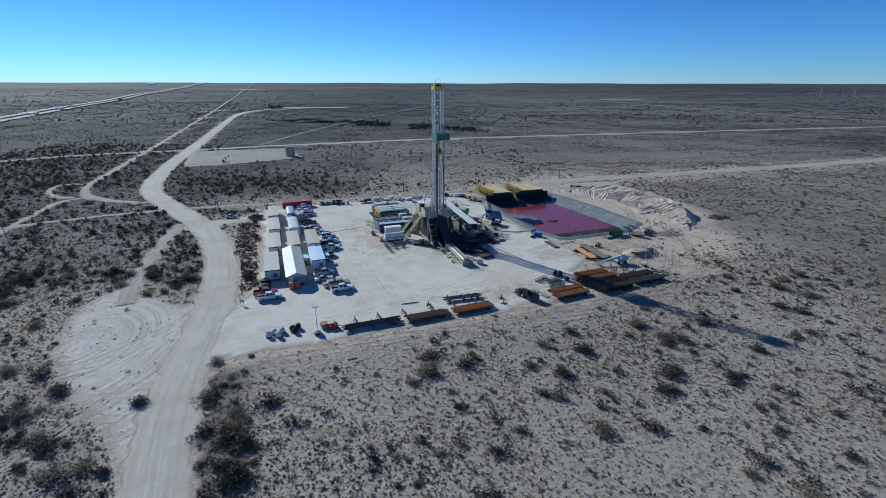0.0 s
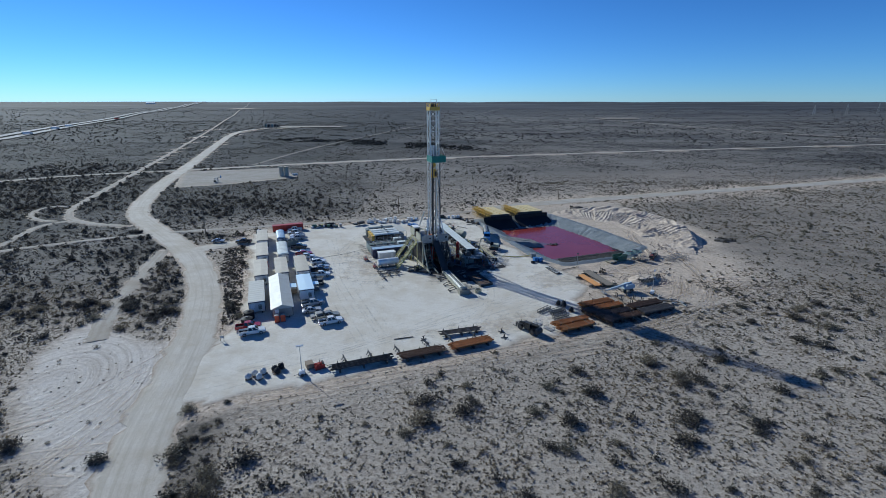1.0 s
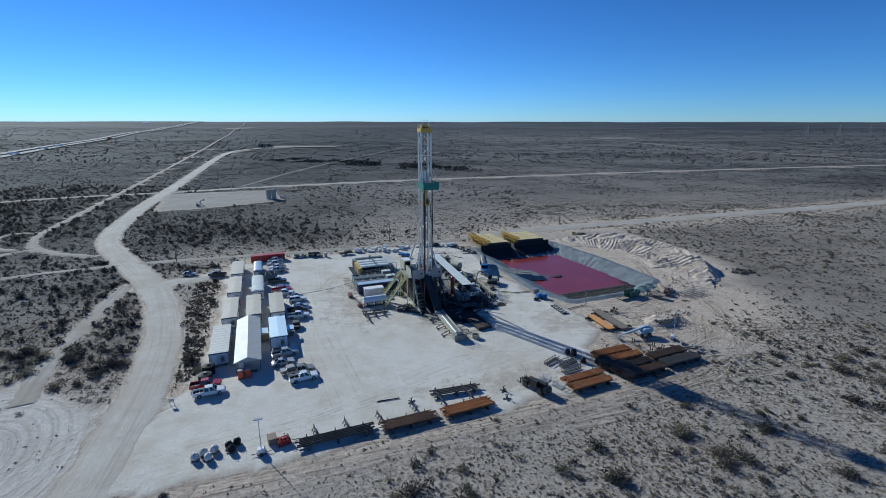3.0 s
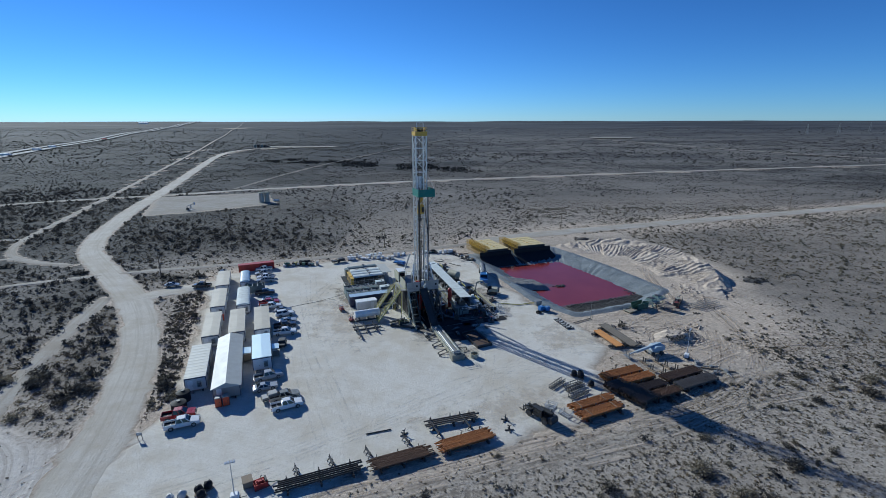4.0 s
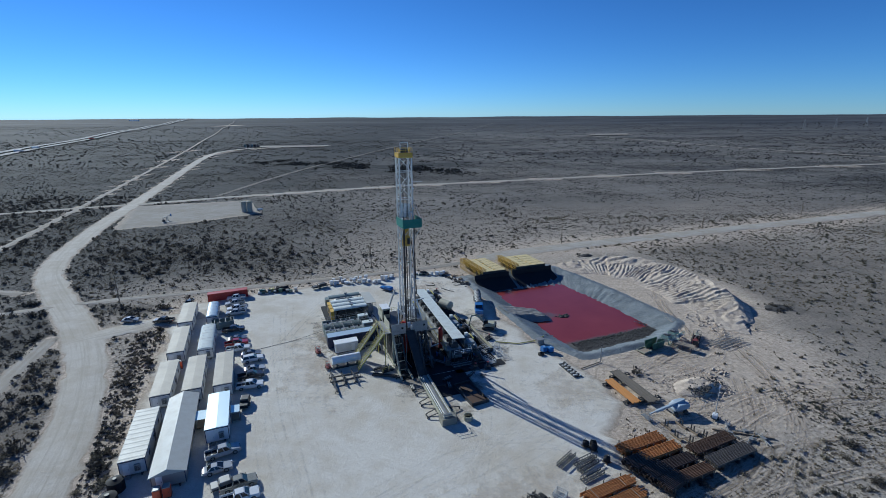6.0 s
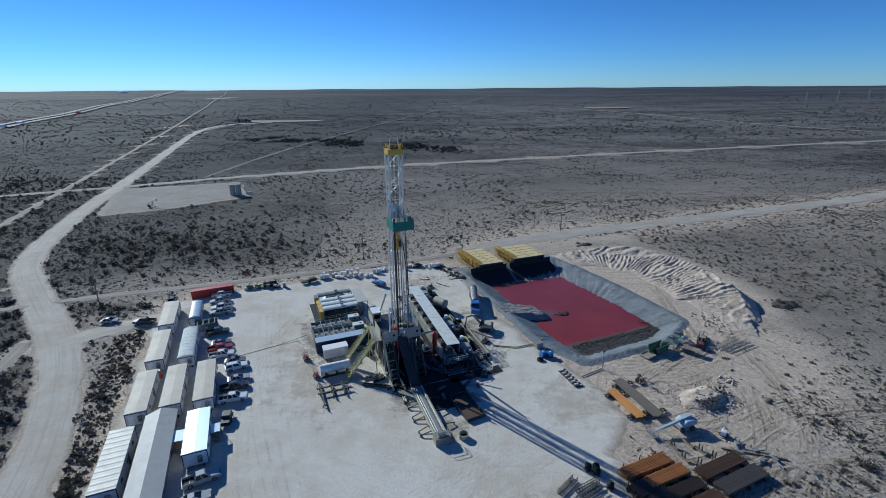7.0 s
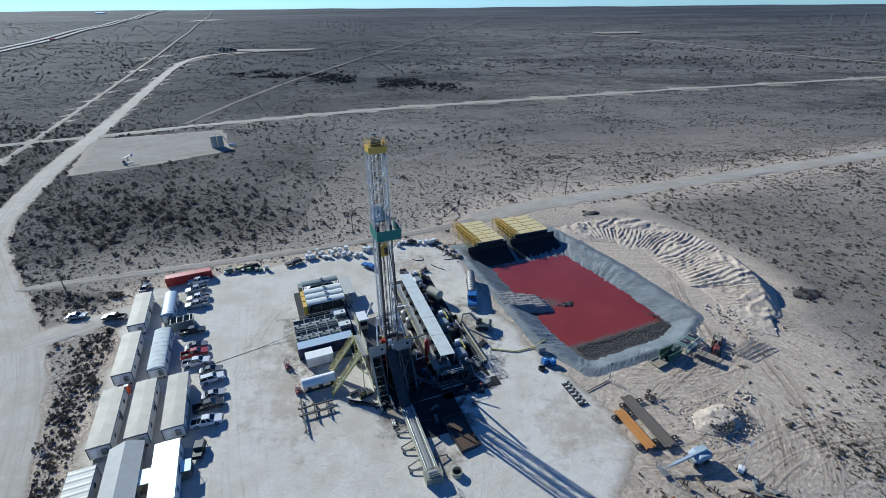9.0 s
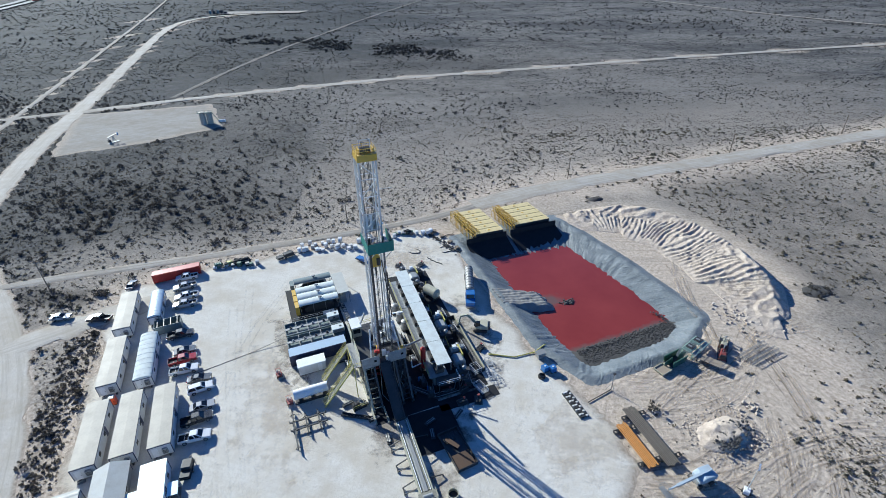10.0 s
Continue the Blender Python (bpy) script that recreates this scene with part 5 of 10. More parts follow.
part("lid", Shape().span(-0.74, 0.74, -0.89, 0.89, 1.05, 1.13), MAT_WOOD, ch)
part("runner", Shape().span(-0.7, 0.7, -0.7, -0.58, 0, 0.08).span(-0.7, 0.7, 0.58, 0.7, 0, 0.08), MAT_DARK, ch)


MAT_SOOTY = paint("sooty_black_paint", (0.012, 0.012, 0.012), 0.75, dirt=0.06, dirt_col=(0.2, 0.17, 0.14))


def telehandler(s, t, turn):
    """A black rough-terrain forklift along x, forks at +x."""
    ob = thing("telehandler", "dirty black rough-terrain forklift parked near pipe racks", "forklift", s, t, 0.1, turn)
    part("chassis", Shape().prism([(-3.0, 0.75), (-2.6, 0.55), (2.2, 0.55), (2.5, 0.8), (2.3, 1.15), (-2.4, 1.2), (-3.0, 1.1)], "y", -0.62, 0.62), MAT_SOOTY, ob)
    part("counterweight", layered([(-3.4, 0.6), (-2.5, 0.6), (-2.5, 1.75), (-3.1, 1.75), (-3.4, 1.4)], 0.95, 0.12, 0.05), MAT_DARK, ob)
    part("engine_cover", layered([(-2.4, 1.15), (0.9, 1.15), (0.8, 1.65), (-2.2, 1.75)], 0.42, 0.08, 0.05), MAT_SOOTY, ob, at=Matrix.Translation((0, -0.85, 0)))
    cb = part("cab", Shape().span(-1.2, 0.7, 0.35, 1.2, 0.95, 1.5), MAT_SOOTY, ob)
    part("window", Shape().span(-1.12, 0.62, 0.43, 1.12, 1.5, 2.45), MAT_GLASS, cb, "dark cab glass")
    part("roof", Shape().span(-1.25, 0.75, 0.32, 1.23, 2.45, 2.55), MAT_DARK, cb)
    for x in (-1.14, 0.64):
        for y in (0.41, 1.14):
            part("pillar", Shape().span(x - 0.05, x + 0.05, y - 0.05, y + 0.05, 1.5, 2.45), MAT_DARK, cb)
    bm = part("boom", Shape().beam((-2.7, -0.05, 1.95), (2.6, -0.05, 1.35), 0.42, 0.5), MAT_SOOTY, ob)
    part("inner_boom", Shape().beam((2.4, -0.05, 1.36), (3.2, -0.05, 0.95), 0.3, 0.36), MAT_DARK, bm)
    part("lift_ram", Shape().tube((-0.9, -0.05, 1.2), (1.0, -0.05, 1.4), 0.09, 8), MAT_RIM, bm)
    cr = part("fork_carriage", Shape().span(3.2, 3.34, -1.0, 1.0, 0.25, 0.42).span(3.2, 3.34, -1.0, 1.0, 0.95, 1.1).span(3.2, 3.3, -0.95, -0.85, 0.3, 1.5).span(3.2, 3.3, 0.85, 0.95, 0.3, 1.5).span(3.2, 3.3, -0.4, -0.3, 0.3, 1.5).span(3.2, 3.3, 0.3, 0.4, 0.3, 1.5), MAT_DARK, ob)
    for y in (-0.6, 0.6):
        part("fork", Shape().span(3.34, 4.5, y - 0.07, y + 0.07, 0.1, 0.17).span(3.34, 3.42, y - 0.07, y + 0.07, 0.1, 1.0), MAT_DARK, cr)
    for x in (-1.9, 1.75):
        for sy in (-1, 1):
            w = part("wheel", Shape().tube((x, sy * 0.78, 0.66), (x, sy * 1.22, 0.66), 0.66, 18), MAT_RUBBER, ob)
            part("rim", Shape().tube((x, sy * 1.05, 0.66), (x, sy * 1.24, 0.66), 0.33, 12), MAT_DARK, w)
        part("fender", Shape().prism([(x - 0.75, 1.25), (x - 0.4, 1.42), (x + 0.4, 1.42), (x + 0.75, 1.25), (x + 0.75, 1.31), (x + 0.4, 1.48), (x - 0.4, 1.48), (x - 0.75, 1.31)], "y", -1.25, -0.6), MAT_SOOTY, ob)
        part("fender", Shape().prism([(x - 0.75, 1.25), (x - 0.4, 1.42), (x + 0.4, 1.42), (x + 0.75, 1.25), (x + 0.75, 1.31), (x + 0.4, 1.48), (x - 0.4, 1.48), (x - 0.75, 1.31)], "y", 0.6, 1.25), MAT_SOOTY, ob)
    part("mirror", Shape().span(0.7, 0.95, 1.2, 1.26, 2.0, 2.3), MAT_DARK, ob)
    part("exhaust", Shape().tube((-1.8, -1.0, 1.7), (-1.8, -1.0, 2.3), 0.07, 8), MAT_DARK, ob)


telehandler(4.9, -55.2, 108)
work_trailer(7.6, 47.0, -60, "blue and grey machine trailer behind the rig", MAT_BLUE, 5.5)
work_trailer(-13.6, 58.6, 15, "dark loaded equipment trailer at the pad edge", MAT_DARK, 5.5)
work_trailer(-38.0, -7.4, 80, "dark welding trailer with hoses beside the white trailer", MAT_DARK, 4.0)
work_trailer(-41.5, -30.8, 10, "grey hose trailer beside parked pickups", MAT_STEEL, 3.4)


def light_tower(s, t, h, label, turn=0.0):
    ob = thing("light_tower", label, "light tower", s, t, 0.1, turn, "light towers")
    part("base", layered([(-0.6, 0.35), (0.6, 0.35), (0.6, 1.0), (0.45, 1.2), (-0.45, 1.2), (-0.6, 1.0)], 0.45, 0.06, 0.06), MAT_WHITE, ob)
    part("frame", Shape().span(-0.75, 0.75, -0.5, 0.5, 0.22, 0.35).span(-1.6, 1.6, -0.04, 0.04, 0.26, 0.34).span(-0.04, 0.04, -1.3, 1.3, 0.26, 0.34), MAT_DARK, ob)
    part("mast", Shape().tube((0, 0, 1.18), (0, 0, h * 0.6), 0.08, 8).tube((0, 0, h * 0.6), (0, 0, h), 0.05, 8), MAT_GALV, ob)
    part("crossbar", Shape().beam((-0.7, 0, h), (0.7, 0, h), 0.07), MAT_GALV, ob)
    for x in (-0.55, -0.2, 0.2, 0.55):
        part("floodlight", Shape().prism([(-0.14, h + 0.02), (0.1, h + 0.02), (0.14, h + 0.3), (-0.14, h + 0.22)], "x", x - 0.14, x + 0.14), MAT_LENS, ob)
    for sy in (-0.6, 0.6):
        part("wheel", Shape().tube((0, sy - 0.1, 0.3), (0, sy + 0.1, 0.3), 0.3, 12), MAT_RUBBER, ob)


light_tower(-47.2, -56.2, 6.4, "tall portable light tower at the pad's front corner")
light_tower(48.8, -48.0, 7.0, "portable light tower beside casing racks", 30)

sg = thing("notice_board", "small grey and white notice board on posts by the road", "sign", -63.0, -35.4, 0.1, -10)
part("panel", Shape().span(-0.45, 0.45, -0.03, 0.03, 0.8, 1.4), MAT_STEEL, sg)
for k in range(3):
    part("writing_bar", Shape().span(-0.36, 0.36 - 0.15 * (k % 2), -0.045, -0.03, 0.88 + 0.17 * k, 0.96 + 0.17 * k), MAT_WHITE, sg)
for x in (-0.35, 0.35):
    part("post", Shape().span(x - 0.04, x + 0.04, 0.03, 0.11, 0, 1.4), MAT_WOOD, sg)

# ---- drilling rig ----
FLOOR = 8.6
rig = thing("drilling_rig", "tall land drilling rig with a white lattice mast and yellow crown", "drilling rig", 0, 0, 0.1)


def railing(name, pts, mat, parent, h=1.05, step=1.6, r=0.035):
    """A handrail along a line of points: one mesh of posts, top and knee rails."""
    sh = Shape()
    for a, b in zip(pts, pts[1:]):
        a, b = Vector(a), Vector(b)
        for z in (h, h * 0.55):
            sh.beam(a + Vector((0, 0, z)), b + Vector((0, 0, z)), r * 1.6)
        n = max(1, int((b - a).length / step))
        for i in range(n + 1):
            p = a + (b - a) * i / n
            sh.beam(p, p + Vector((0, 0, h)), r * 1.6)
    return part(name, sh, mat, parent)


def stairway(parent, a, b, w, mat, rail_mat):
    """Steps from a (low) to b (high) along x, with stringers and rails."""
    a, b = Vector(a), Vector(b)
    st = part("stairway", Shape().beam(a + Vector((0, -w / 2, 0)), b + Vector((0, -w / 2, 0)), 0.08, 0.3).beam(a + Vector((0, w / 2, 0)), b + Vector((0, w / 2, 0)), 0.08, 0.3), rail_mat, parent, "olive-yellow steel stairway")
    n = int(abs(b.z - a.z) / 0.2)
    tread = Shape().box((0, 0, 0), (0.28, w - 0.1, 0.04)).mesh("tread", mat)
    for i in range(n):
        part("tread", tread, None, st, at=Matrix.Translation(a + (b - a) * (i + 0.5) / n))
    for sy in (-w / 2, w / 2):
        sh = Shape()
        o = Vector((0, sy, 0))
        for z in (1.0, 0.55):
            sh.beam(a + o + Vector((0, 0, z)), b + o + Vector((0, 0, z)), 0.055)
        for i in range(7):
            p = a + o + (b - a) * i / 6
            sh.beam(p, p + Vector((0, 0, 1.0)), 0.06)
        part("handrail", sh, rail_mat, st)
    return st


# mast
MX, MY, MW, MD = 0.85, 0.9, 2.9, 2.5
corners = [(MX - MW / 2, MY - MD / 2), (MX + MW / 2, MY - MD / 2), (MX + MW / 2, MY + MD / 2), (MX - MW / 2, MY + MD / 2)]
mast = part("mast", Shape().span(MX - MW / 2, MX + MW / 2, MY - MD / 2, MY + MD / 2, 49.3, 49.55), MAT_GALV, rig, "white galvanised lattice mast")
for x, y in corners:
    part("mast_leg", Shape().span(x - 0.12, x + 0.12, y - 0.12, y + 0.12, FLOOR, 49.4), MAT_GALV, mast)
levels = [FLOOR + 2.0] + [11.5 + 3.15 * i for i in range(13)]
for k, (z0, z1) in enumerate(zip(levels, levels[1:])):
    for i in range(4):
        a, b = corners[i], corners[(i + 1) % 4]
        if i == 0 and z1 < 33:
            continue                      # the V-door side stays open
        part("girt", Shape().beam((*a, z1), (*b, z1), 0.13), MAT_GALV, mast)
        low, high = (a, b) if (k + i) % 2 else (b, a)
        part("diagonal", Shape().beam((*low, z0), (*high, z1), 0.11), MAT_GALV, mast)
lad = Shape()
for x in (-0.22, 0.22):
    lad.beam((corners[3][0] - 0.35, corners[3][1] - 0.8 + x, FLOOR), (corners[3][0] - 0.35, corners[3][1] - 0.8 + x, 49.5), 0.05)
for i in range(100):
    lad.beam((corners[3][0] - 0.35, corners[3][1] - 1.02, FLOOR + 0.4 * i + 0.2), (corners[3][0] - 0.35, corners[3][1] - 0.58, FLOOR + 0.4 * i + 0.2), 0.03)
part("ladder", lad, MAT_GALV, mast)
for x, y, r in ((MX - 0.5, MY, 0.03), (MX - 0.3, MY, 0.03), (MX + 0.3, MY, 0.03), (MX + 0.5, MY, 0.03), (MX - 0.7, MY + 1.0, 0.03)):
    part("drilling_line", Shape().tube((x, y, 33 if y == MY else FLOOR + 1), (x, y, 49.4), r + 0.015, 6), MAT_DARK, mast)
part("guide_rail", Shape().span(MX - 1.05, MX - 0.85, MY + 0.7, MY + 0.9, FLOOR, 48), MAT_STEEL, mast)
part("guide_rail", Shape().span(MX + 0.85, MX + 1.05, MY + 0.7, MY + 0.9, FLOOR, 48), MAT_STEEL, mast)
part("standpipe", Shape().tube((MX + MW / 2 + 0.25, MY - 0.6, 3), (MX + MW / 2 + 0.25, MY - 0.6, 27), 0.1, 8), MAT_STEEL, mast)
part("windshield_sheet", Shape().span(MX - MW / 2 + 0.2, MX + MW / 2 - 0.2, MY + MD / 2 - 0.3, MY + MD / 2 - 0.24, 35.2, 38.6), MAT_WHITE, mast, "pale sheet behind the racking board")
for sy in (-1, 1):
    part("flood_arm", Shape().beam((MX + sy * MW / 2, MY - 0.5, 43.8), (MX + sy * (MW / 2 + 2.6 if sy > 0 else MW / 2 + 0.6), MY - 0.5, 43.7), 0.07), MAT_GALV, mast)

# crown
crown = part("crown", Shape().prism([(MX - 1.6, 49.3), (MX + 1.6, 49.3), (MX + 1.65, 49.55), (MX + 1.65, 50.4), (MX - 1.65, 50.4), (MX - 1.65, 49.55)], "y", MY - 1.5, MY + 1.5), MAT_YELLOW, rig, "yellow crown block platform")
railing("railing", [(MX - 1.6, MY - 1.45, 50.4), (MX + 1.6, MY - 1.45, 50.4), (MX + 1.6, MY + 1.45, 50.4), (MX - 1.6, MY + 1.45, 50.4), (MX - 1.6, MY - 1.45, 50.4)], MAT_YELLOW, crown, 1.0, 1.2, 0.04)
for k in range(5):
    part("sheave", Shape().tube((MX - 0.75 + 0.36 * k, MY, 50.75), (MX - 0.58 + 0.36 * k, MY, 50.75), 0.62, 14), MAT_DARK, crown)
part("sheave_frame", Shape().span(MX - 1.1, MX - 0.95, MY - 0.8, MY + 0.8, 50.5, 51.2).span(MX + 1.2, MX + 1.35, MY - 0.8, MY + 0.8, 50.5, 51.2), MAT_YELLOW, crown)
part("gin_pole", Shape().beam((MX - 0.9, MY - 0.5, 50.5), (MX - 0.9, MY - 0.5, 52.6), 0.1).beam((MX + 0.9, MY - 0.5, 50.5), (MX + 0.9, MY - 0.5, 52.6), 0.1).beam((MX - 0.9, MY - 0.5, 52.6), (MX + 0.9, MY - 0.5, 52.6), 0.1), MAT_GALV, crown)

# racking board
B0, B1, C0, C1, BZ = MX - 2.0, MX + 2.5, MY - 4.6, MY - 1.2, 33.9
board = part("racking_board", Shape().span(B0, B1, C0, C1, BZ, BZ + 0.14), MAT_STEEL, rig, "racking board with green canvas wind walls")
part("wind_wall", Shape().span(B0, B1, C0 - 0.05, C0, BZ - 0.1, BZ + 1.9), MAT_GREEN, board, "dark green canvas wall")
part("wind_wall", Shape().span(B0 - 0.05, B0, C0, C1 + 1.6, BZ - 0.1, BZ + 1.9), MAT_GREEN, board, "dark green canvas wall")
part("wind_wall", Shape().span(B1, B1 + 0.05, C0, C1 + 1.6, BZ - 0.1, BZ + 1.9), MAT_GREEN, board, "dark green canvas wall")
for k in range(9):
    part("finger", Shape().span(B0 + 0.3 + k * 0.5, B0 + 0.4 + k * 0.5, C0 + 1.0, C1, BZ + 0.14, BZ + 0.32), MAT_STEEL, board)
for sx in (B0 + 0.1, B1 - 0.1):
    part("support_strut", Shape().beam((sx, C0 + 0.2, BZ), (sx * 0.75 + MX * 0.25, MY - MD / 2, BZ - 3.4), 0.12), MAT_GALV, board)
    part("hanger", Shape().beam((sx, C0 + 0.3, BZ + 1.9), (sx * 0.8, MY - MD / 2, BZ + 5.4), 0.05), MAT_GALV, board)

# top drive, travelling block, racked pipe
td = part("top_drive", layered([(MX - 0.85, 28.6), (MX + 0.85, 28.6), (MX + 0.95, 29.4), (MX + 0.8, 30.9), (MX + 0.4, 31.4), (MX - 0.4, 31.4), (MX - 0.8, 30.9), (MX - 0.95, 29.4)], 0.7, 0.2, 0.1), MAT_YELLOW, rig, "yellow top drive hung in the mast")
td.matrix_basis = Matrix.Translation((0, MY - 0.2, 0))
part("travelling_block", layered([(MX - 0.55, 31.5), (MX + 0.55, 31.5), (MX + 0.7, 32.4), (MX + 0.4, 33.4), (MX - 0.4, 33.4), (MX - 0.7, 32.4)], 0.35, 0.1, 0.1), MAT_YELLOW, td)
part("motor", Shape().tube((MX + 0.4, -0.75, 29.2), (MX + 0.4, -0.75, 30.6), 0.35, 12), MAT_DARK, td)
part("quill", Shape().tube((MX, 0, 26.6), (MX, 0, 28.6), 0.14, 8), MAT_DARK, td)
part("drill_pipe", Shape().tube((MX, MY - 0.2, FLOOR), (MX, MY - 0.2, 26.8), 0.09, 8), MAT_OILY_SHADE, rig)
hose = [(MX + 1.0, MY - 1.0, 30.0), (MX + 1.5, MY - 1.4, 24), (MX + 1.8, MY - 1.5, 19), (MX + 2.0, MY - 1.2, 16.5), (MX + 2.05, MY - 0.8, 18), (MX + 1.95, MY - 0.6, 26.8)]
part("kelly_hose", Shape().run([Vector(p) for p in hose], 0.09, 8), MAT_BLACKPLASTIC, rig)
stand = Shape().tube((0, 0, FLOOR + 0.1), (0, 0, 36.2), 0.07, 6).mesh("pipe_stand", MAT_OILY_SHADE)
for i in range(3):
    for j in range(2):
        part("pipe_stand", stand, None, rig, at=Matrix.Translation((MX - 1.45 + 0.2 * j, MY - 3.2 + 0.24 * i, 0)))
        if i < 1:
            part("pipe_stand", stand, None, rig, at=Matrix.Translation((MX + 0.95 + 0.2 * j, MY - 3.2 + 0.24 * i, 0)))

# mud and oil trodden into the caliche round the machinery
def stain_material(name, col, amount):
    m, n, l, b = nodes_of(name)
    pos = n.new("ShaderNodeNewGeometry").outputs["Position"]
    e = n.new("ShaderNodeAttribute")
    e.attribute_name = "edge"
    l.new(mixed(n, l, noise_node(n, l, 1.4, 5, 0.7, pos), tuple(c * 0.7 for c in col), tuple(c * 1.3 for c in col)), b.inputs["Base Color"])
    b.inputs["Roughness"].default_value = 0.9
    f = maths(n, l, "ADD", e.outputs["Fac"], maths(n, l, "MULTIPLY", maths(n, l, "SUBTRACT", noise_node(n, l, 0.28, 6, 0.68, pos), 0.5), 2.6))
    l.new(maths(n, l, "MULTIPLY", ramp(n, l, f, 0.40, 0.95), amount), b.inputs["Alpha"])
    return m


def stain(s, t, rs, rt, turn, mat, label, lift):
    rings = 7
    pts, edge, faces = [(0, 0, 0)], [1.0], []
    for j in range(1, rings + 1):
        for i in range(28):
            a = 2 * math.pi * i / 28
            pts.append((rs * j / rings * math.cos(a), rt * j / rings * math.sin(a), 0.0))
            edge.append(1.0 - j / rings)
    faces += [(0, 1 + i, 1 + (i + 1) % 28) for i in range(28)]
    for j in range(rings - 1):
        k = 1 + j * 28
        faces += [(k + i, k + 28 + i, k + 28 + (i + 1) % 28, k + (i + 1) % 28) for i in range(28)]
    ob = plain("ground_stain", Shape().add(pts, faces), mat, label, "stain", s, t, lift, turn, "ground stains", "stuff")
    channel(ob.data, "edge", edge)


MAT_OILSTAIN, MAT_MUDSTAIN, MAT_TANSTAIN = stain_material("oil_stain", (0.06, 0.052, 0.045), 0.8), stain_material("mud_stain", (0.27, 0.225, 0.18), 0.6), stain_material("tan_dust", (0.55, 0.47, 0.375), 0.4)
stain(-2.0, -14.0, 9.0, 9.0, 0, MAT_MUDSTAIN, "trodden brown mud round the foot of the rig", 0.132)
stain(8.0, -16.0, 9.0, 8.0, 0, MAT_OILSTAIN, "dark oil stain on caliche beside the ramp", 0.140)
stain(2.0, -26.0, 6.5, 7.0, 0, MAT_MUDSTAIN, "brown mud trodden round the end of the catwalk", 0.132)
stain(24.0, 6.0, 7.0, 24.0, -4, MAT_MUDSTAIN, "trodden brown mud along the mud pumps", 0.132)
stain(14.0, -11.0, 12.0, 4.5, 0, MAT_OILSTAIN, "dark oil stain on caliche at the tank end", 0.140)
stain(-18.0, 18.0, 5.0, 22.0, 0, MAT_MUDSTAIN, "trodden brown mud along the open tanks", 0.132)
stain(-22.0, 4.0, 13.0, 30.0, 0, MAT_TANSTAIN, "tan dust blown over the pale pad", 0.128)
stain(20.0, 44.0, 18.0, 15.0, 0, MAT_TANSTAIN, "tan dust blown over the pale pad", 0.128)
stain(28.0, -28.0, 14.0, 16.0, 0, MAT_TANSTAIN, "tan dust blown over the pale pad", 0.128)
stain(4.0, -50.0, 34.0, 8.0, 0, MAT_TANSTAIN, "tan dust blown over the pale pad", 0.128)
# black sheets added to deepen the shade under the rig and pumps
plain("shade_mat", Shape().span(-4.6, 8.6, -11.0, 11.5, 0.0, 0.06), MAT_BLACKPLASTIC, "black plastic sheet spread under the rig to deepen its shade", "mat", 0, 0, 0.1, 0, "containment mats")
plain("shade_mat", Shape().span(-5.0, 7.2, -22.5, 23.0, 0.0, 0.05), MAT_BLACKPLASTIC, "black plastic sheet spread under mud tanks to deepen their shade", "mat", 14.2, 13.0, 0.1, -3.5, "containment mats")
plain("shade_mat", Shape().span(-5.2, 7.0, -13.0, 15.0, 0.0, 0.05), MAT_BLACKPLASTIC, "black plastic sheet under tanks and engines to deepen their shade", "mat", -10.6, 26.0, 0.1, 0, "containment mats")
# this sheet stands in for the rig's shadow over oily ground
plain("shade_mat", Shape().span(1.4, 10.6, -20.5, -11.05, 0.0, 0.05), MAT_BLACKPLASTIC, "black sheet beside the ramp for the rig's shadow on oily ground", "mat", 0, 0, 0.1, -2, "containment mats")
plain("shade_mat", Shape().span(8.7, 21.5, -12.5, -9.7, 0.0, 0.05), MAT_BLACKPLASTIC, "black plastic sheet at the tank end standing in for shade", "mat", 0, 0, 0.1, -2, "containment mats")
# substructure: khaki on the stair side, inner steel coloured dark for its shade
FX0, FX1, FY0, FY1 = -4.7, 4.3, -3.6, 9.2
floor_part = part("drill_floor", Shape().span(FX0, FX1, FY0, FY1, FLOOR - 0.35, FLOOR), MAT_OILY_SHADE, rig, "grimy steel drill floor")
for x in (FX0 + 0.4, -2.4, 1.9, FX1 - 0.4):
    for y in (FY0 + 0.5, 2.6, FY1 - 0.5):
        part("sub_leg", Shape().beam((x, y, 0.6), (x, y, FLOOR - 0.35), 0.42), MAT_KHAKI if x < -3 else MAT_OILY_SHADE, rig)
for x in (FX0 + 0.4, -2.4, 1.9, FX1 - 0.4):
    part("sub_beam", Shape().span(x - 0.3, x + 0.3, -8.2, 10.2, 0.0, 0.6), MAT_KHAKI if x < -3 else MAT_OILY_SHADE, rig)
    part("sub_brace", Shape().beam((x, FY0 + 0.5, 0.8), (x, 2.6, FLOOR - 0.6), 0.2).beam((x, FY1 - 0.5, 0.8), (x, 2.6, FLOOR - 0.6), 0.2), MAT_OILY_SHADE, rig)
    part("raising_strut", Shape().beam((x, -7.8, 0.7), (x, FY0 + 0.3, FLOOR - 0.5), 0.34), MAT_KHAKI if x < -3 else MAT_OILY_SHADE, rig)
for y in (FY0 + 0.5, 2.6, FY1 - 0.5):
    part("spreader", Shape().beam((FX0 + 0.4, y, 4.4), (-2.4, y, 4.4), 0.22).beam((1.9, y, 4.4), (FX1 - 0.4, y, 4.4), 0.22).beam((-2.4, y, FLOOR - 0.6), (1.9, y, FLOOR - 0.6), 0.3), MAT_OILY_SHADE, rig)
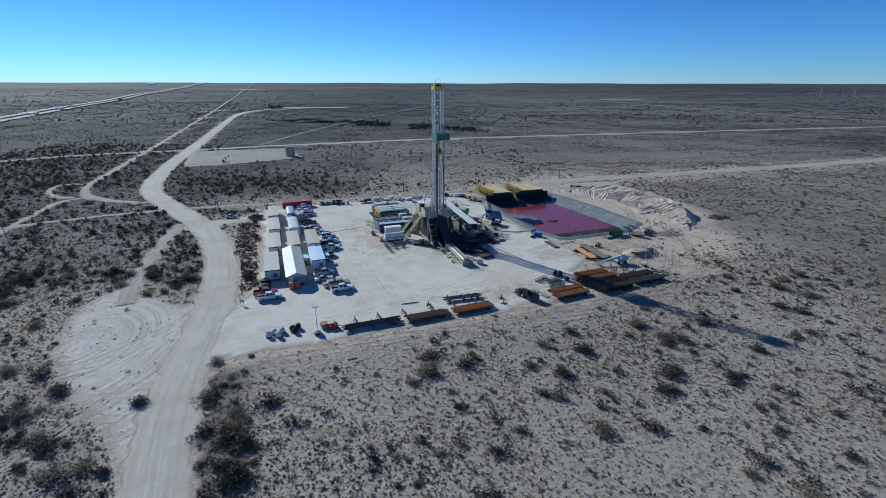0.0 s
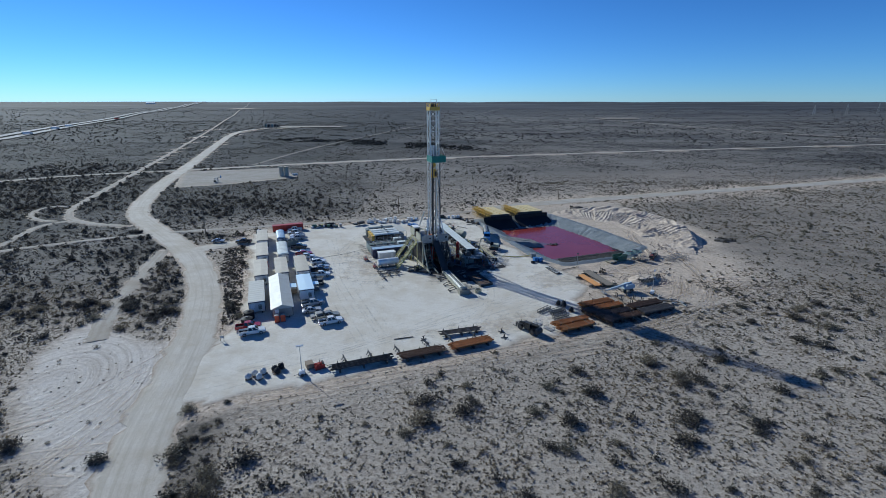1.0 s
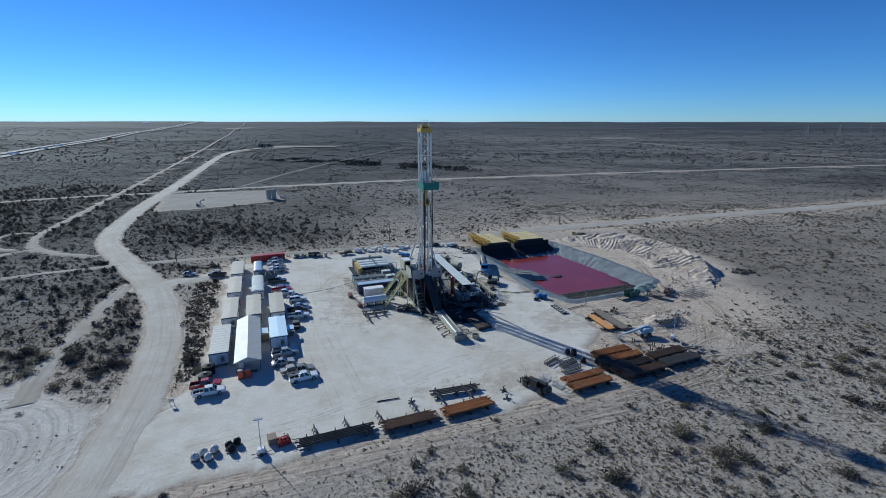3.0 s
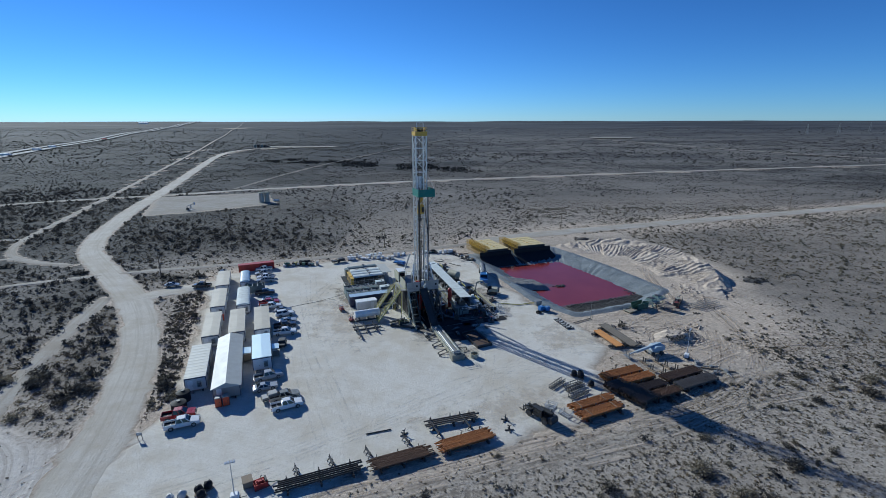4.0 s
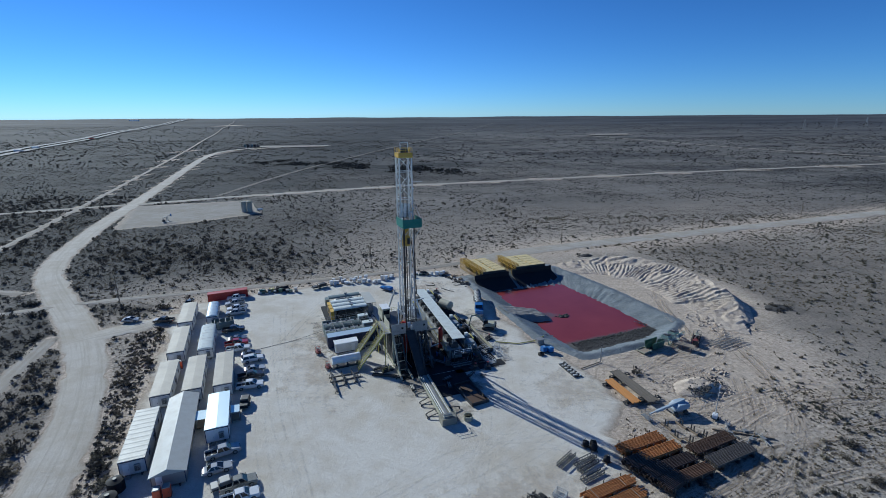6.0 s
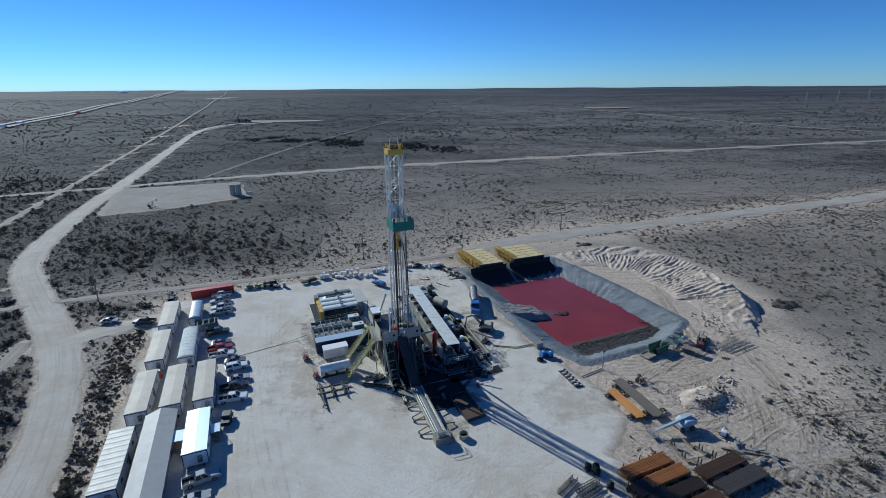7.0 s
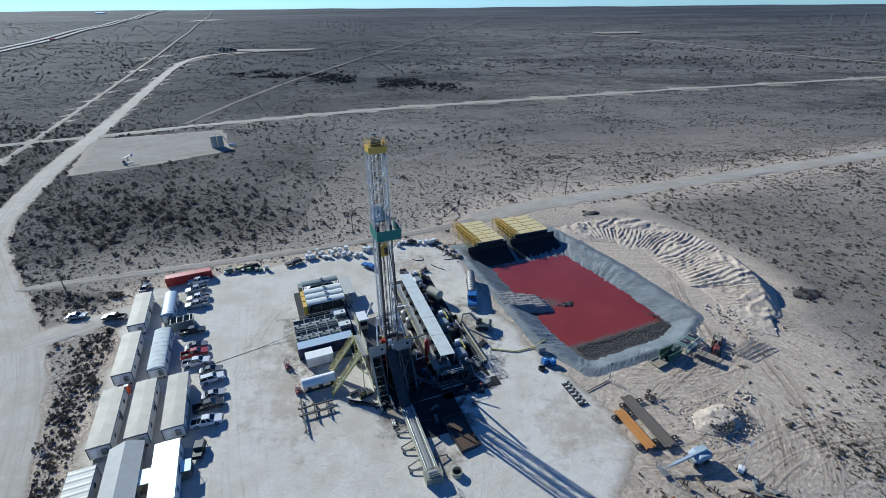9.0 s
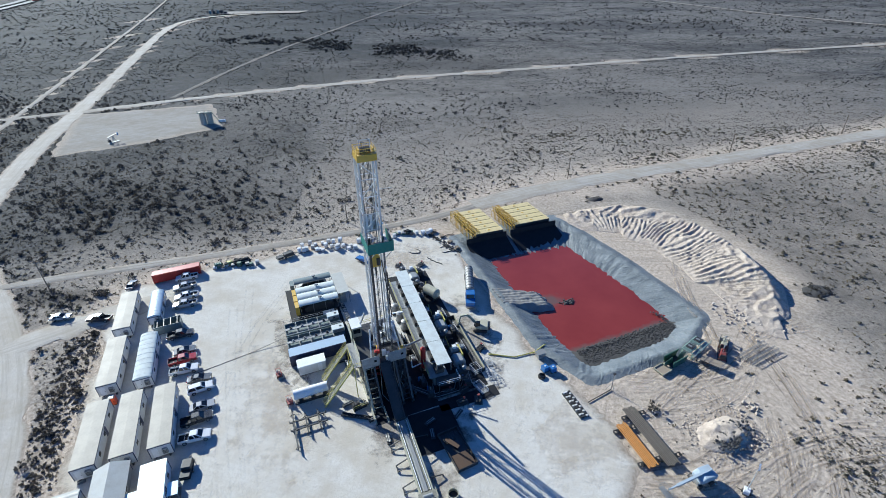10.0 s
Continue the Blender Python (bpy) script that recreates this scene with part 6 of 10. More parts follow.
bop = part("blowout_preventer", Shape().tube((0.2, 0.9, 0.6), (0.2, 0.9, 2.0), 0.55, 14).tube((0.2, 0.9, 2.0), (0.2, 0.9, 2.3), 0.8, 14).tube((0.2, 0.9, 2.3), (0.2, 0.9, 3.9), 0.65, 14).tube((0.2, 0.9, 3.9), (0.2, 0.9, 5.2), 0.8, 14, 0.6), MAT_REDPAINT, rig, "red blowout preventer stack")
for z in (1.2, 3.0):
    part("ram_arm", Shape().tube((-1.4, 0.9, z), (1.8, 0.9, z), 0.3, 10), MAT_REDPAINT, bop)
# dark boxes added to fill the shaded space under the floor
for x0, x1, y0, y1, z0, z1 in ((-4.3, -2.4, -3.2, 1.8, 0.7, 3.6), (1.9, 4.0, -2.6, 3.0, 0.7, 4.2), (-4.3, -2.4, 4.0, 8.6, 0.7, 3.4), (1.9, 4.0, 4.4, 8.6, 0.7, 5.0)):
    bx = part("sub_box", Shape().span(x0, x1, y0, y1, z0, z1), MAT_OILY_SHADE, rig, "dark equipment box added to fill the shaded substructure")
    for k in range(4):
        part("stiffener", Shape().span(x0 - 0.06, x1 + 0.06, y0 + (k + 0.3) * (y1 - y0) / 4, y0 + (k + 0.42) * (y1 - y0) / 4, z0, z1 + 0.05), MAT_DARK, bx)
for k in range(9):
    a = -4.2 + k * 0.95
    part("hanging_hose", Shape().run([Vector((a, FY0 - 0.05, FLOOR - 0.5)), Vector((a + 0.2 * math.sin(k * 2.1), FY0 - 0.5, 5.0)), Vector((a + 0.5 * math.sin(k * 1.3), FY0 - 1.6 - 0.2 * (k % 3), 1.6)), Vector((a + 0.6, FY0 - 2.6, 0.15))], 0.07, 6), MAT_BLACKPLASTIC if k % 3 else MAT_STEEL, rig)
# black sheets added at the back and far side to deepen the substructure's shade
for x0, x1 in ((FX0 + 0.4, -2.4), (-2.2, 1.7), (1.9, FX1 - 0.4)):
    part("shade_sheet", Shape().span(x0, x1, FY1 - 0.2, FY1 - 0.16, 0.8, FLOOR - 0.5), MAT_BLACKPLASTIC, rig)
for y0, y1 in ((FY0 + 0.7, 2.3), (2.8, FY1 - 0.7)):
    part("shade_sheet", Shape().span(FX0 + 0.42, FX0 + 0.46, y0, y1, 0.9, FLOOR - 0.8), MAT_BLACKPLASTIC, rig)
# rungs and gear between the front struts on the stair side
for k in range(9):
    w = k / 8.0
    part("strut_rung", Shape().beam((FX0 + 0.4, -7.6 + 4.0 * w, 0.9 + 6.9 * w), (-2.4, -7.6 + 4.0 * w, 0.9 + 6.9 * w), 0.14), MAT_OILY_SHADE if k % 2 else MAT_KHAKI, rig)
    part("strut_rung", Shape().beam((1.9, -7.6 + 4.0 * w, 0.9 + 6.9 * w), (FX1 - 0.4, -7.6 + 4.0 * w, 0.9 + 6.9 * w), 0.14), MAT_OILY_SHADE, rig)
part("sub_beam", Shape().beam((FX0 + 0.1, -11.0, 0.5), (FX0 + 0.1, -7.8, 0.7), 0.3, 0.5), MAT_KHAKI, rig)
part("sub_beam", Shape().beam((-2.2, -11.6, 0.5), (-2.2, -7.8, 0.7), 0.3, 0.5), MAT_KHAKI, rig)
# floor walls and cabins
for x0, x1 in ((FX0, -1.2), (0.5, FX1)):
    w = part("wind_panel", Shape().span(x0, x1, FY0 - 0.08, FY0, FLOOR - 0.5, FLOOR + 2.1), MAT_MACHINE, rig, "grey corrugated wind panel")
    for k in range(int((x1 - x0) / 0.4)):
        part("rib", Shape().span(x0 + 0.15 + k * 0.4, x0 + 0.25 + k * 0.4, FY0 - 0.12, FY0 - 0.08, FLOOR - 0.45, FLOOR + 2.05), MAT_MACHINE, w)
    part("window", Shape().span(x1 - 1.1, x1 - 0.6, FY0 - 0.14, FY0 - 0.12, FLOOR + 0.7, FLOOR + 1.2), MAT_GLASS, w)
part("wind_panel", Shape().span(FX0 - 0.08, FX0, FY0 + 1.6, 3.0, FLOOR - 0.2, FLOOR + 2.1), MAT_KHAKI, rig, "khaki steel wind panel")
part("wind_panel", Shape().span(FX0 - 0.08, FX0, 4.6, FY1, FLOOR - 0.2, FLOOR + 2.1), MAT_KHAKI, rig, "khaki steel wind panel")
part("wind_panel", Shape().span(FX1, FX1 + 0.08, FY0 + 1.6, FY1 - 2, FLOOR - 0.2, FLOOR + 2.1), MAT_MACHINE, rig, "grey steel wind panel")
dog = part("driller_cabin", Shape().span(FX0 + 0.3, FX0 + 2.2, 5.6, 8.8, FLOOR, FLOOR + 2.5), MAT_KHAKI, rig, "khaki driller's cabin")
part("cabin_roof", Shape().span(FX0 + 0.2, FX0 + 2.3, 5.5, 8.9, FLOOR + 2.5, FLOOR + 2.62), MAT_WHITE, dog)
part("cabin_window", Shape().span(FX0 + 0.5, FX0 + 2.0, 5.56, 5.6, FLOOR + 1.0, FLOOR + 2.1), MAT_GLASS, dog)
dw = part("drawworks", Shape().span(0.2, 4.6, 5.4, 8.8, FLOOR, FLOOR + 0.4), MAT_OILY_SHADE, rig, "grey drawworks drum and motors behind the mast")
part("drum", Shape().tube((0.6, 7.0, FLOOR + 1.2), (3.2, 7.0, FLOOR + 1.2), 0.8, 18), MAT_STEEL, dw)
for x in (0.5, 3.3):
    part("flange", Shape().tube((x - 0.06, 7.0, FLOOR + 1.2), (x + 0.06, 7.0, FLOOR + 1.2), 1.15, 18), MAT_MACHINE, dw)
for y in (6.0, 8.0):
    part("drive_motor", Shape().tube((3.5, y, FLOOR + 1.1), (4.7, y, FLOOR + 1.1), 0.55, 14), MAT_WHITE, dw)
for x, y in ((-2.6, 3.2), (3.6, 3.0)):
    part("a_frame_leg", Shape().beam((x, 8.6, FLOOR), (x * 0.75, MY + 1.5, FLOOR + 8.5), 0.35), MAT_GALV, rig)
    part("a_frame_leg", Shape().beam((x, FY0 + 1.2, FLOOR), (x * 0.75, MY - 1.5, FLOOR + 6.5), 0.25), MAT_GALV, rig)
part("rotary_tongs", Shape().tube((-1.3, -1.6, FLOOR), (-1.3, -1.6, FLOOR + 1.7), 0.28, 10).span(-1.7, -0.4, -1.9, -1.3, FLOOR + 0.9, FLOOR + 1.5), MAT_REDPAINT, rig, "red iron roughneck")
part("tugger", Shape().tube((3.6, -1.6, FLOOR + 0.6), (4.5, -1.6, FLOOR + 0.6), 0.4, 12).span(3.4, 4.7, -2.0, -1.2, FLOOR, FLOOR + 0.25), MAT_YELLOW, rig)
part("choke_manifold", Shape().tube((3.2, 1.0, FLOOR + 0.9), (3.2, 4.0, FLOOR + 0.9), 0.12, 8).tube((4.0, 1.0, FLOOR + 0.9), (4.0, 4.0, FLOOR + 0.9), 0.12, 8).tube((3.2, 2.0, FLOOR + 0.9), (4.0, 2.0, FLOOR + 0.9), 0.1, 8).span(3.0, 4.2, 0.9, 4.1, FLOOR, FLOOR + 0.6), MAT_WHITE, rig)
railing("railing", [(FX0, FY1, FLOOR), (FX1, FY1, FLOOR), (FX1, FY1 - 2, FLOOR)], MAT_OLIVE, rig)
# landing with two stairways down to the ground
part("landing", Shape().span(FX0 - 1.6, FX0 - 0.05, -2.9, 4.5, FLOOR - 0.25, FLOOR - 0.12), MAT_STEEL, rig)
railing("railing", [(FX0 - 1.6, -1.3, FLOOR - 0.12), (FX0 - 1.6, 2.9, FLOOR - 0.12)], MAT_OLIVE, rig)
railing("railing", [(FX0 - 0.1, -2.9, FLOOR - 0.12), (FX0 - 1.6, -2.9, FLOOR - 0.12)], MAT_OLIVE, rig)
for y in (-2.6, 4.2):
    part("landing_post", Shape().beam((FX0 - 1.5, y, 0), (FX0 - 1.5, y, FLOOR - 0.25), 0.16), MAT_OLIVE, rig)
stairway(rig, (-13.0, -2.1, 0.1), (FX0 - 1.6, -2.1, FLOOR - 0.2), 1.3, MAT_STEEL, MAT_OLIVE)
stairway(rig, (-12.2, 3.7, 0.9), (FX0 - 1.6, 3.7, FLOOR - 0.2), 1.3, MAT_STEEL, MAT_OLIVE)
# V-door ramp
ramp_part = part("v_door_ramp", Shape().prism([(-3.7, FLOOR - 0.05), (-3.7, FLOOR - 0.45), (-12.6, 0.9), (-12.6, 1.3)], "x", -1.2, 0.8), MAT_OILY_SHADE, rig, "dark steel ramp from the floor to the catwalk")
for x in (-1.2, 0.8):
    part("ramp_rail", Shape().beam((x, -3.7, FLOOR + 0.1), (x, -12.6, 1.5), 0.14, 0.4), MAT_OILY_SHADE, ramp_part)
for x, y0, y1 in ((-2.6, -7.6, 6.0), (1.9, -7.6, 6.0)):
    part("hydraulic_line", Shape().run([Vector((x, y0, 0.25)), Vector((x, y1, 0.25)), Vector((x, y1, 3.0))], 0.11, 6), MAT_OILY_SHADE, rig)
for x, h in ((-3.0, 1.6), (2.2, 2.0), (4.4, 1.4)):
    part("accumulator_skid", Shape().span(x - 0.8, x + 0.8, -6.6, -4.6, 0.15, 0.35).span(x - 0.6, x + 0.6, -6.3, -4.9, 0.35, h), MAT_OILY_SHADE, rig)
part("mast_shoe", Shape().span(MX - 2.1, MX + 2.1, MY + 0.4, MY + 1.8, FLOOR, FLOOR + 0.5), MAT_MACHINE, rig)

# ---- catwalk ----
MAT_CATWALK = paint("scuffed_catwalk", (0.27, 0.255, 0.20), 0.6, dirt=0.7, dirt_col=(0.10, 0.09, 0.075), scale=0.7)
cw = thing("pipe_catwalk", "long beige steel pipe catwalk leading to the rig floor", "catwalk", 0.0, -12.4, 0.1, -2.5)
part("deck", Shape().span(-1.15, 1.15, -15.6, 0, 1.05, 1.25), MAT_CATWALK, cw)
for k in range(11):
    part("deck_rib", Shape().span(-1.1, 1.1, -15.2 + 1.42 * k, -15.08 + 1.42 * k, 1.25, 1.31), MAT_KHAKI, cw)
for x in (-0.8, 0.8):
    part("pipe_rail", Shape().tube((x, -15.4, 1.42), (x, -0.3, 1.42), 0.07, 8), MAT_GALV, cw)
part("trough", Shape().prism([(-0.45, 1.26), (0.45, 1.26), (0.3, 1.42), (-0.3, 1.42)], "y", -15.4, -0.4), MAT_STEEL, cw)
for x in (-1.1, 1.1):
    part("side_beam", Shape().span(x - 0.12, x + 0.12, -15.6, 0, 0.65, 1.35), MAT_KHAKI, cw)
    for k in range(6):
        part("leg", Shape().span(x - 0.1, x + 0.1, -15.3 + k * 3.0, -15.0 + k * 3.0, 0, 0.66), MAT_STEEL, cw)
hd = part("winch_house", Shape().span(-1.5, 1.5, -17.6, -15.6, 0.0, 1.5), MAT_CATWALK, cw, "beige winch housing with rails")
part("hatch", Shape().span(-1.0, 0.2, -17.2, -16.0, 1.5, 1.62), MAT_STEEL, hd)
part("motor", Shape().tube((-0.9, -16.6, 1.8), (0.7, -16.6, 1.8), 0.35, 12), MAT_MACHINE, hd)
railing("railing", [(-1.4, -17.5, 1.5), (1.4, -17.5, 1.5), (1.4, -15.7, 1.5)], MAT_KHAKI, hd)
railing("railing", [(1.2, -0.2, 1.25), (-1.2, -0.2, 1.25)], MAT_DARK, cw, 0.8, 0.5)
for k, y in enumerate((-4.0, -8.2, -12.6)):
    part("loading_arm", Shape().beam((-1.2, y, 0.9), (-3.4, y - 0.3, 0.35), 0.16).beam((-1.2, y - 1.6, 0.9), (-3.4, y - 1.5, 0.35), 0.16).beam((-3.4, y - 0.3, 0.35), (-3.4, y - 1.5, 0.35), 0.16).span(-3.5, -3.3, y - 1.6, y - 1.4, 0, 0.35).span(-3.5, -3.3, y - 0.4, y - 0.2, 0, 0.35), MAT_DARK, cw)
    part("loading_arm", Shape().beam((1.2, y - 0.4, 0.9), (3.8, y - 0.4, 0.5), 0.14).span(3.7, 3.9, y - 0.5, y - 0.3, 0, 0.5), MAT_DARK, cw)

br = thing("barrel_tub", "round beige open steel tub on the ground beside the catwalk", "tub", 3.4, -29.6, 0.1)
sh = Shape().tube((0, 0, 0), (0, 0, 1.0), 0.95, 20, caps=False).tube((0, 0, 1.0), (0, 0, 0.25), 0.82, 20, caps=False)
for i in range(20):
    a, b = 2 * math.pi * i / 20, 2 * math.pi * (i + 1) / 20
    sh.add([(0.95 * math.cos(a), 0.95 * math.sin(a), 1.0), (0.95 * math.cos(b), 0.95 * math.sin(b), 1.0), (0.82 * math.cos(b), 0.82 * math.sin(b), 1.0), (0.82 * math.cos(a), 0.82 * math.sin(a), 1.0)], [(0, 1, 2, 3)])
part("wall", sh, MAT_KHAKI, br)
part("floor", Shape().tube((0, 0, 0.05), (0, 0, 0.25), 0.83, 20), MAT_DARK, br)

tb = thing("steel_basket", "dark steel tool basket with rusty plates", "basket", 7.6, -21.8, 0.1, 4)
part("frame", Shape().span(-2.0, 2.0, -4.2, 4.2, 0.0, 0.25), MAT_OILY_SHADE, tb)
for a in ((-2, 2, -4.2, -4.1), (-2, 2, 4.1, 4.2), (-2, -1.9, -4.2, 4.2), (1.9, 2, -4.2, 4.2)):
    part("side", Shape().span(*a, 0.25, 0.8), MAT_OILY_SHADE, tb)
part("plate", Shape().span(-1.8, 1.6, -4.0, -1.0, 0.28, 0.5), MAT_BROWN, tb, "rusty brown plate")
part("plate", Shape().box((-0.4, 1.3, 0.7), (0.9, 3.0, 0.15), 30), MAT_BROWN, tb)
for k in range(6):
    part("sub", Shape().tube((-1.4 + 0.5 * k, 2.0, 0.25), (-1.2 + 0.5 * k, 3.8, 0.3), 0.14, 8), MAT_OILY_SHADE, tb)

# ---- power house and tanks beside the rig ----
def engine_house(s, t, mat_roof, end_mat, label):
    ob = thing("engine_house", label, "generator", s, t, 0.1, 0, "engine houses")
    part("skid", Shape().span(-5.3, 5.3, -1.2, 1.2, 0, 0.45), MAT_DARK, ob)
    part("engine", layered([(-3.6, 0.45), (3.6, 0.45), (3.6, 1.7), (2.6, 2.3), (-2.6, 2.3), (-3.6, 1.7)], 0.8, 0.15, 0.08), MAT_OILY_SHADE, ob)
    arc = [(1.25 * math.cos(a), 3.2 + 0.4 * math.sin(a)) for a in np.linspace(0, math.pi, 12)]
    part("roof", Shape().prism([(b, c) for b, c in arc] + [(-1.25, 3.1), (1.25, 3.1)], "x", -4.9, 4.9), mat_roof, ob, smooth=False)
    for x in (-4.6, -1.5, 1.5, 4.6):
        for y in (-1.1, 1.1):
            part("post", Shape().span(x - 0.06, x + 0.06, y - 0.06, y + 0.06, 0.45, 3.15), MAT_STEEL, ob)
    rad = part("radiator", Shape().span(-5.9, -4.95, -1.2, 1.2, 0.45, 3.0), end_mat, ob, "yellow radiator end")
    for k in range(6):
        part("louvre", Shape().span(-5.95, -5.9, -1.0, 1.0, 0.7 + 0.36 * k, 0.9 + 0.36 * k), MAT_DARK, rad)
    part("exhaust", Shape().tube((0.5, 0, 2.3), (0.5, 0, 3.95), 0.16, 10).box((0.5, 0, 4.0), (0.9, 0.5, 0.3)), MAT_STEEL, ob)
    return ob


for t, mr in ((29.6, MAT_SILENCER), (32.4, MAT_SILENCER), (35.2, MAT_SILENCER), (39.6, MAT_TEAL)):
    engine_house(-8.4, t, mr, MAT_YELLOW if mr is MAT_SILENCER else MAT_TEAL, "engine house with a rounded white roof and yellow radiator" if mr is MAT_SILENCER else "engine house with a rounded grey-green roof")
ca = thing("canopy", "flat pale metal canopy on posts over switchgear", "canopy", -1.9, 34.2, 0.1)
part("sheet", Shape().span(-1.5, 1.5, -4.8, 4.8, 3.5, 3.62), MAT_GREYROOF, ca)
for x in (-1.4, 1.4):
    for y in (-4.6, 0, 4.6):
        part("post", Shape().span(x - 0.06, x + 0.06, y - 0.06, y + 0.06, 0, 3.5), MAT_STEEL, ca)
part("switch_cabinet", Shape().span(-1.0, 0.6, -4.2, 4.0, 0, 2.2), MAT_MACHINE, ca)


def pump_tank(s, t, l, w, h, label, bays, seed):
    """An open-topped steel tank with cross walls and walkways."""
    ob = thing("mixing_tank", label, "tank", s, t, 0.1, 0, "mixing tanks")
    x, y = l / 2, w / 2
    part("base", Shape().span(-x, x, -y, y, 0, 0.3), MAT_DARK, ob)
    for a in ((-x, x, -y, -y + 0.1), (-x, x, y - 0.1, y), (-x, -x + 0.1, -y, y), (x - 0.1, x, -y, y)):
        part("wall", Shape().span(*a, 0.3, h), MAT_TEAL, ob)
    for k in range(1, bays):
        xx = -x + k * l / bays
        part("cross_wall", Shape().span(xx - 0.1, xx + 0.1, -y, y, 0.3, h + 0.04), MAT_STEEL, ob)
    part("walkway", Shape().span(-x, x, -0.35, 0.35, h, h + 0.06), MAT_STEEL, ob)
    rnd = random.Random(seed)
    for k in range(bays):
        xx = -x + (k + 0.5) * l / bays
        m = part("agitator", Shape().box((xx, 0.0, h + 0.18), (0.5, 0.45, 0.25)).tube((xx, 0.1, h + 0.3), (xx, 0.1, h + 0.6), 0.15, 10), MAT_OILY_SHADE if rnd.random() < 0.7 else MAT_STEEL, ob)
    railing("railing", [(-x, y, h), (x, y, h)], MAT_STEEL, ob)
    part("fluid", Shape().span(-x + 0.1, x - 0.1, -y + 0.1, y - 0.1, h - 0.6, h - 0.5), MAT_TEAL, ob)
    return ob


pump_tank(-11.2, 21.3, 12.8, 4.4, 2.6, "open grey-green mud mixing tank with agitators", 5, 1)
pump_tank(-11.2, 16.6, 12.8, 4.0, 2.6, "open grey-green mud mixing tank with agitators", 5, 2)
for s, t in ((-6.6, 26.3), (-6.2, 22.2), (-6.0, 17.0)):
    hv = thing("air_conditioner_box", "white boxy cooling unit beside the tanks", "cooling unit", s, t, 2.5 if t < 24 else 0.1, 0, "cooling units")
    part("case", Shape().span(-1.4, 1.4, -0.9, 0.9, 0, 1.0), MAT_SILENCER, hv)
    part("fan_grille", Shape().tube((0.6, 0, 1.0), (0.6, 0, 1.05), 0.3, 12), MAT_DARK, hv)
    part("louvre", Shape().span(-1.2, 1.2, -0.94, -0.9, 0.2, 0.8), MAT_STEEL, hv)
container("navy steel switch house with a pale blue roof", -11.5, 12.7, MAT_NAVY, 12.6, 2.9, 3.1, roof=MAT_PALEBLUE)
tl = thing("tool_house", "small white metal tool house with a pale roof", "shed", -13.6, 9.0, 0.1)
part("body", Shape().span(-2.9, 2.9, -1.2, 1.2, 0.2, 2.5), MAT_WALL, tl)
part("roof", Shape().prism([(-1.35, 2.5), (1.35, 2.5), (1.35, 2.62), (-1.35, 2.72)], "x", -3.0, 3.0), MAT_WHITE, tl)
part("door", Shape().span(1.2, 2.1, -1.25, -1.2, 0.25, 2.2), MAT_WHITE, tl)
part("skid", Shape().span(-2.9, 2.9, -1.1, 1.1, 0, 0.2), MAT_DARK, tl)
fu = thing("fuel_tank", "horizontal white cylindrical fuel tank on a dark skid", "tank", -15.0, 1.3, 0.1)
part("shell", Shape().tube((-3.4, 0, 1.75), (3.4, 0, 1.75), 1.0, 20), MAT_WHITE, fu)
# skid and saddles take the dark of the shadow below the tank
part("skid", Shape().span(-3.3, 3.3, -1.1, 1.1, 0, 0.3), MAT_OILY_SHADE, fu, "skid coloured dark for the shadow under the tank")
for x in (-2.4, 0, 2.4):
    part("saddle", Shape().span(x - 0.15, x + 0.15, -0.9, 0.9, 0.3, 1.1), MAT_OILY_SHADE, fu)
part("ladder", Shape().beam((3.5, -0.3, 0), (3.5, -0.3, 2.6), 0.06).beam((3.5, 0.3, 0), (3.5, 0.3, 2.6), 0.06).beam((3.5, -0.3, 1.0), (3.5, 0.3, 1.0), 0.05).beam((3.5, -0.3, 1.7), (3.5, 0.3, 1.7), 0.05), MAT_STEEL, fu)
for s, t in ((-19.4, 1.2), (-20.6, 9.8)):
    rb = thing("tool_cart", "red steel tool cart on the ground", "cart", s, t, 0.1, 5, "tool carts")
    part("tray", Shape().span(-0.55, 0.55, -0.8, 0.8, 0.35, 0.75), MAT_DULLRED, rb)
    for y in (-1, 1):
        part("wheel", Shape().tube((-0.62, y * 0.6, 0.25), (-0.48, y * 0.6, 0.25), 0.25, 10).tube((0.48, y * 0.6, 0.25), (0.62, y * 0.6, 0.25), 0.25, 10), MAT_RUBBER, rb)
        part("rail", Shape().beam((-0.5, y * 0.75, 1.5), (0.5, y * 0.75, 1.5), 0.06).beam((-0.5, y * 0.75, 0.7), (-0.5, y * 0.75, 1.5), 0.06).beam((0.5, y * 0.75, 0.7), (0.5, y * 0.75, 1.5), 0.06), MAT_REDPAINT, rb)
    part("gas_bottle", Shape().tube((-0.2, 0.2, 0.75), (-0.2, 0.2, 1.6), 0.16, 10).tube((0.2, -0.2, 0.75), (0.2, -0.2, 1.6), 0.16, 10), MAT_MACHINE, rb)
ct = thing("cable_tray", "dark ladder-like cable tray on short legs", "cable tray", -2.6, 20.0, 0.1, 2)
for x in (-0.45, 0.45):
    part("side_rail", Shape().span(x - 0.05, x + 0.05, -7.5, 8.0, 1.0, 1.15), MAT_DARK, ct)
for k in range(20):
    part("rung", Shape().span(-0.45, 0.45, -7.3 + k * 0.79, -7.1 + k * 0.79, 1.0, 1.1), MAT_STEEL, ct)
for k in range(4):
    part("leg", Shape().span(-0.4, 0.4, -7.0 + k * 4.8, -6.85 + k * 4.8, 0, 1.0), MAT_DARK, ct)


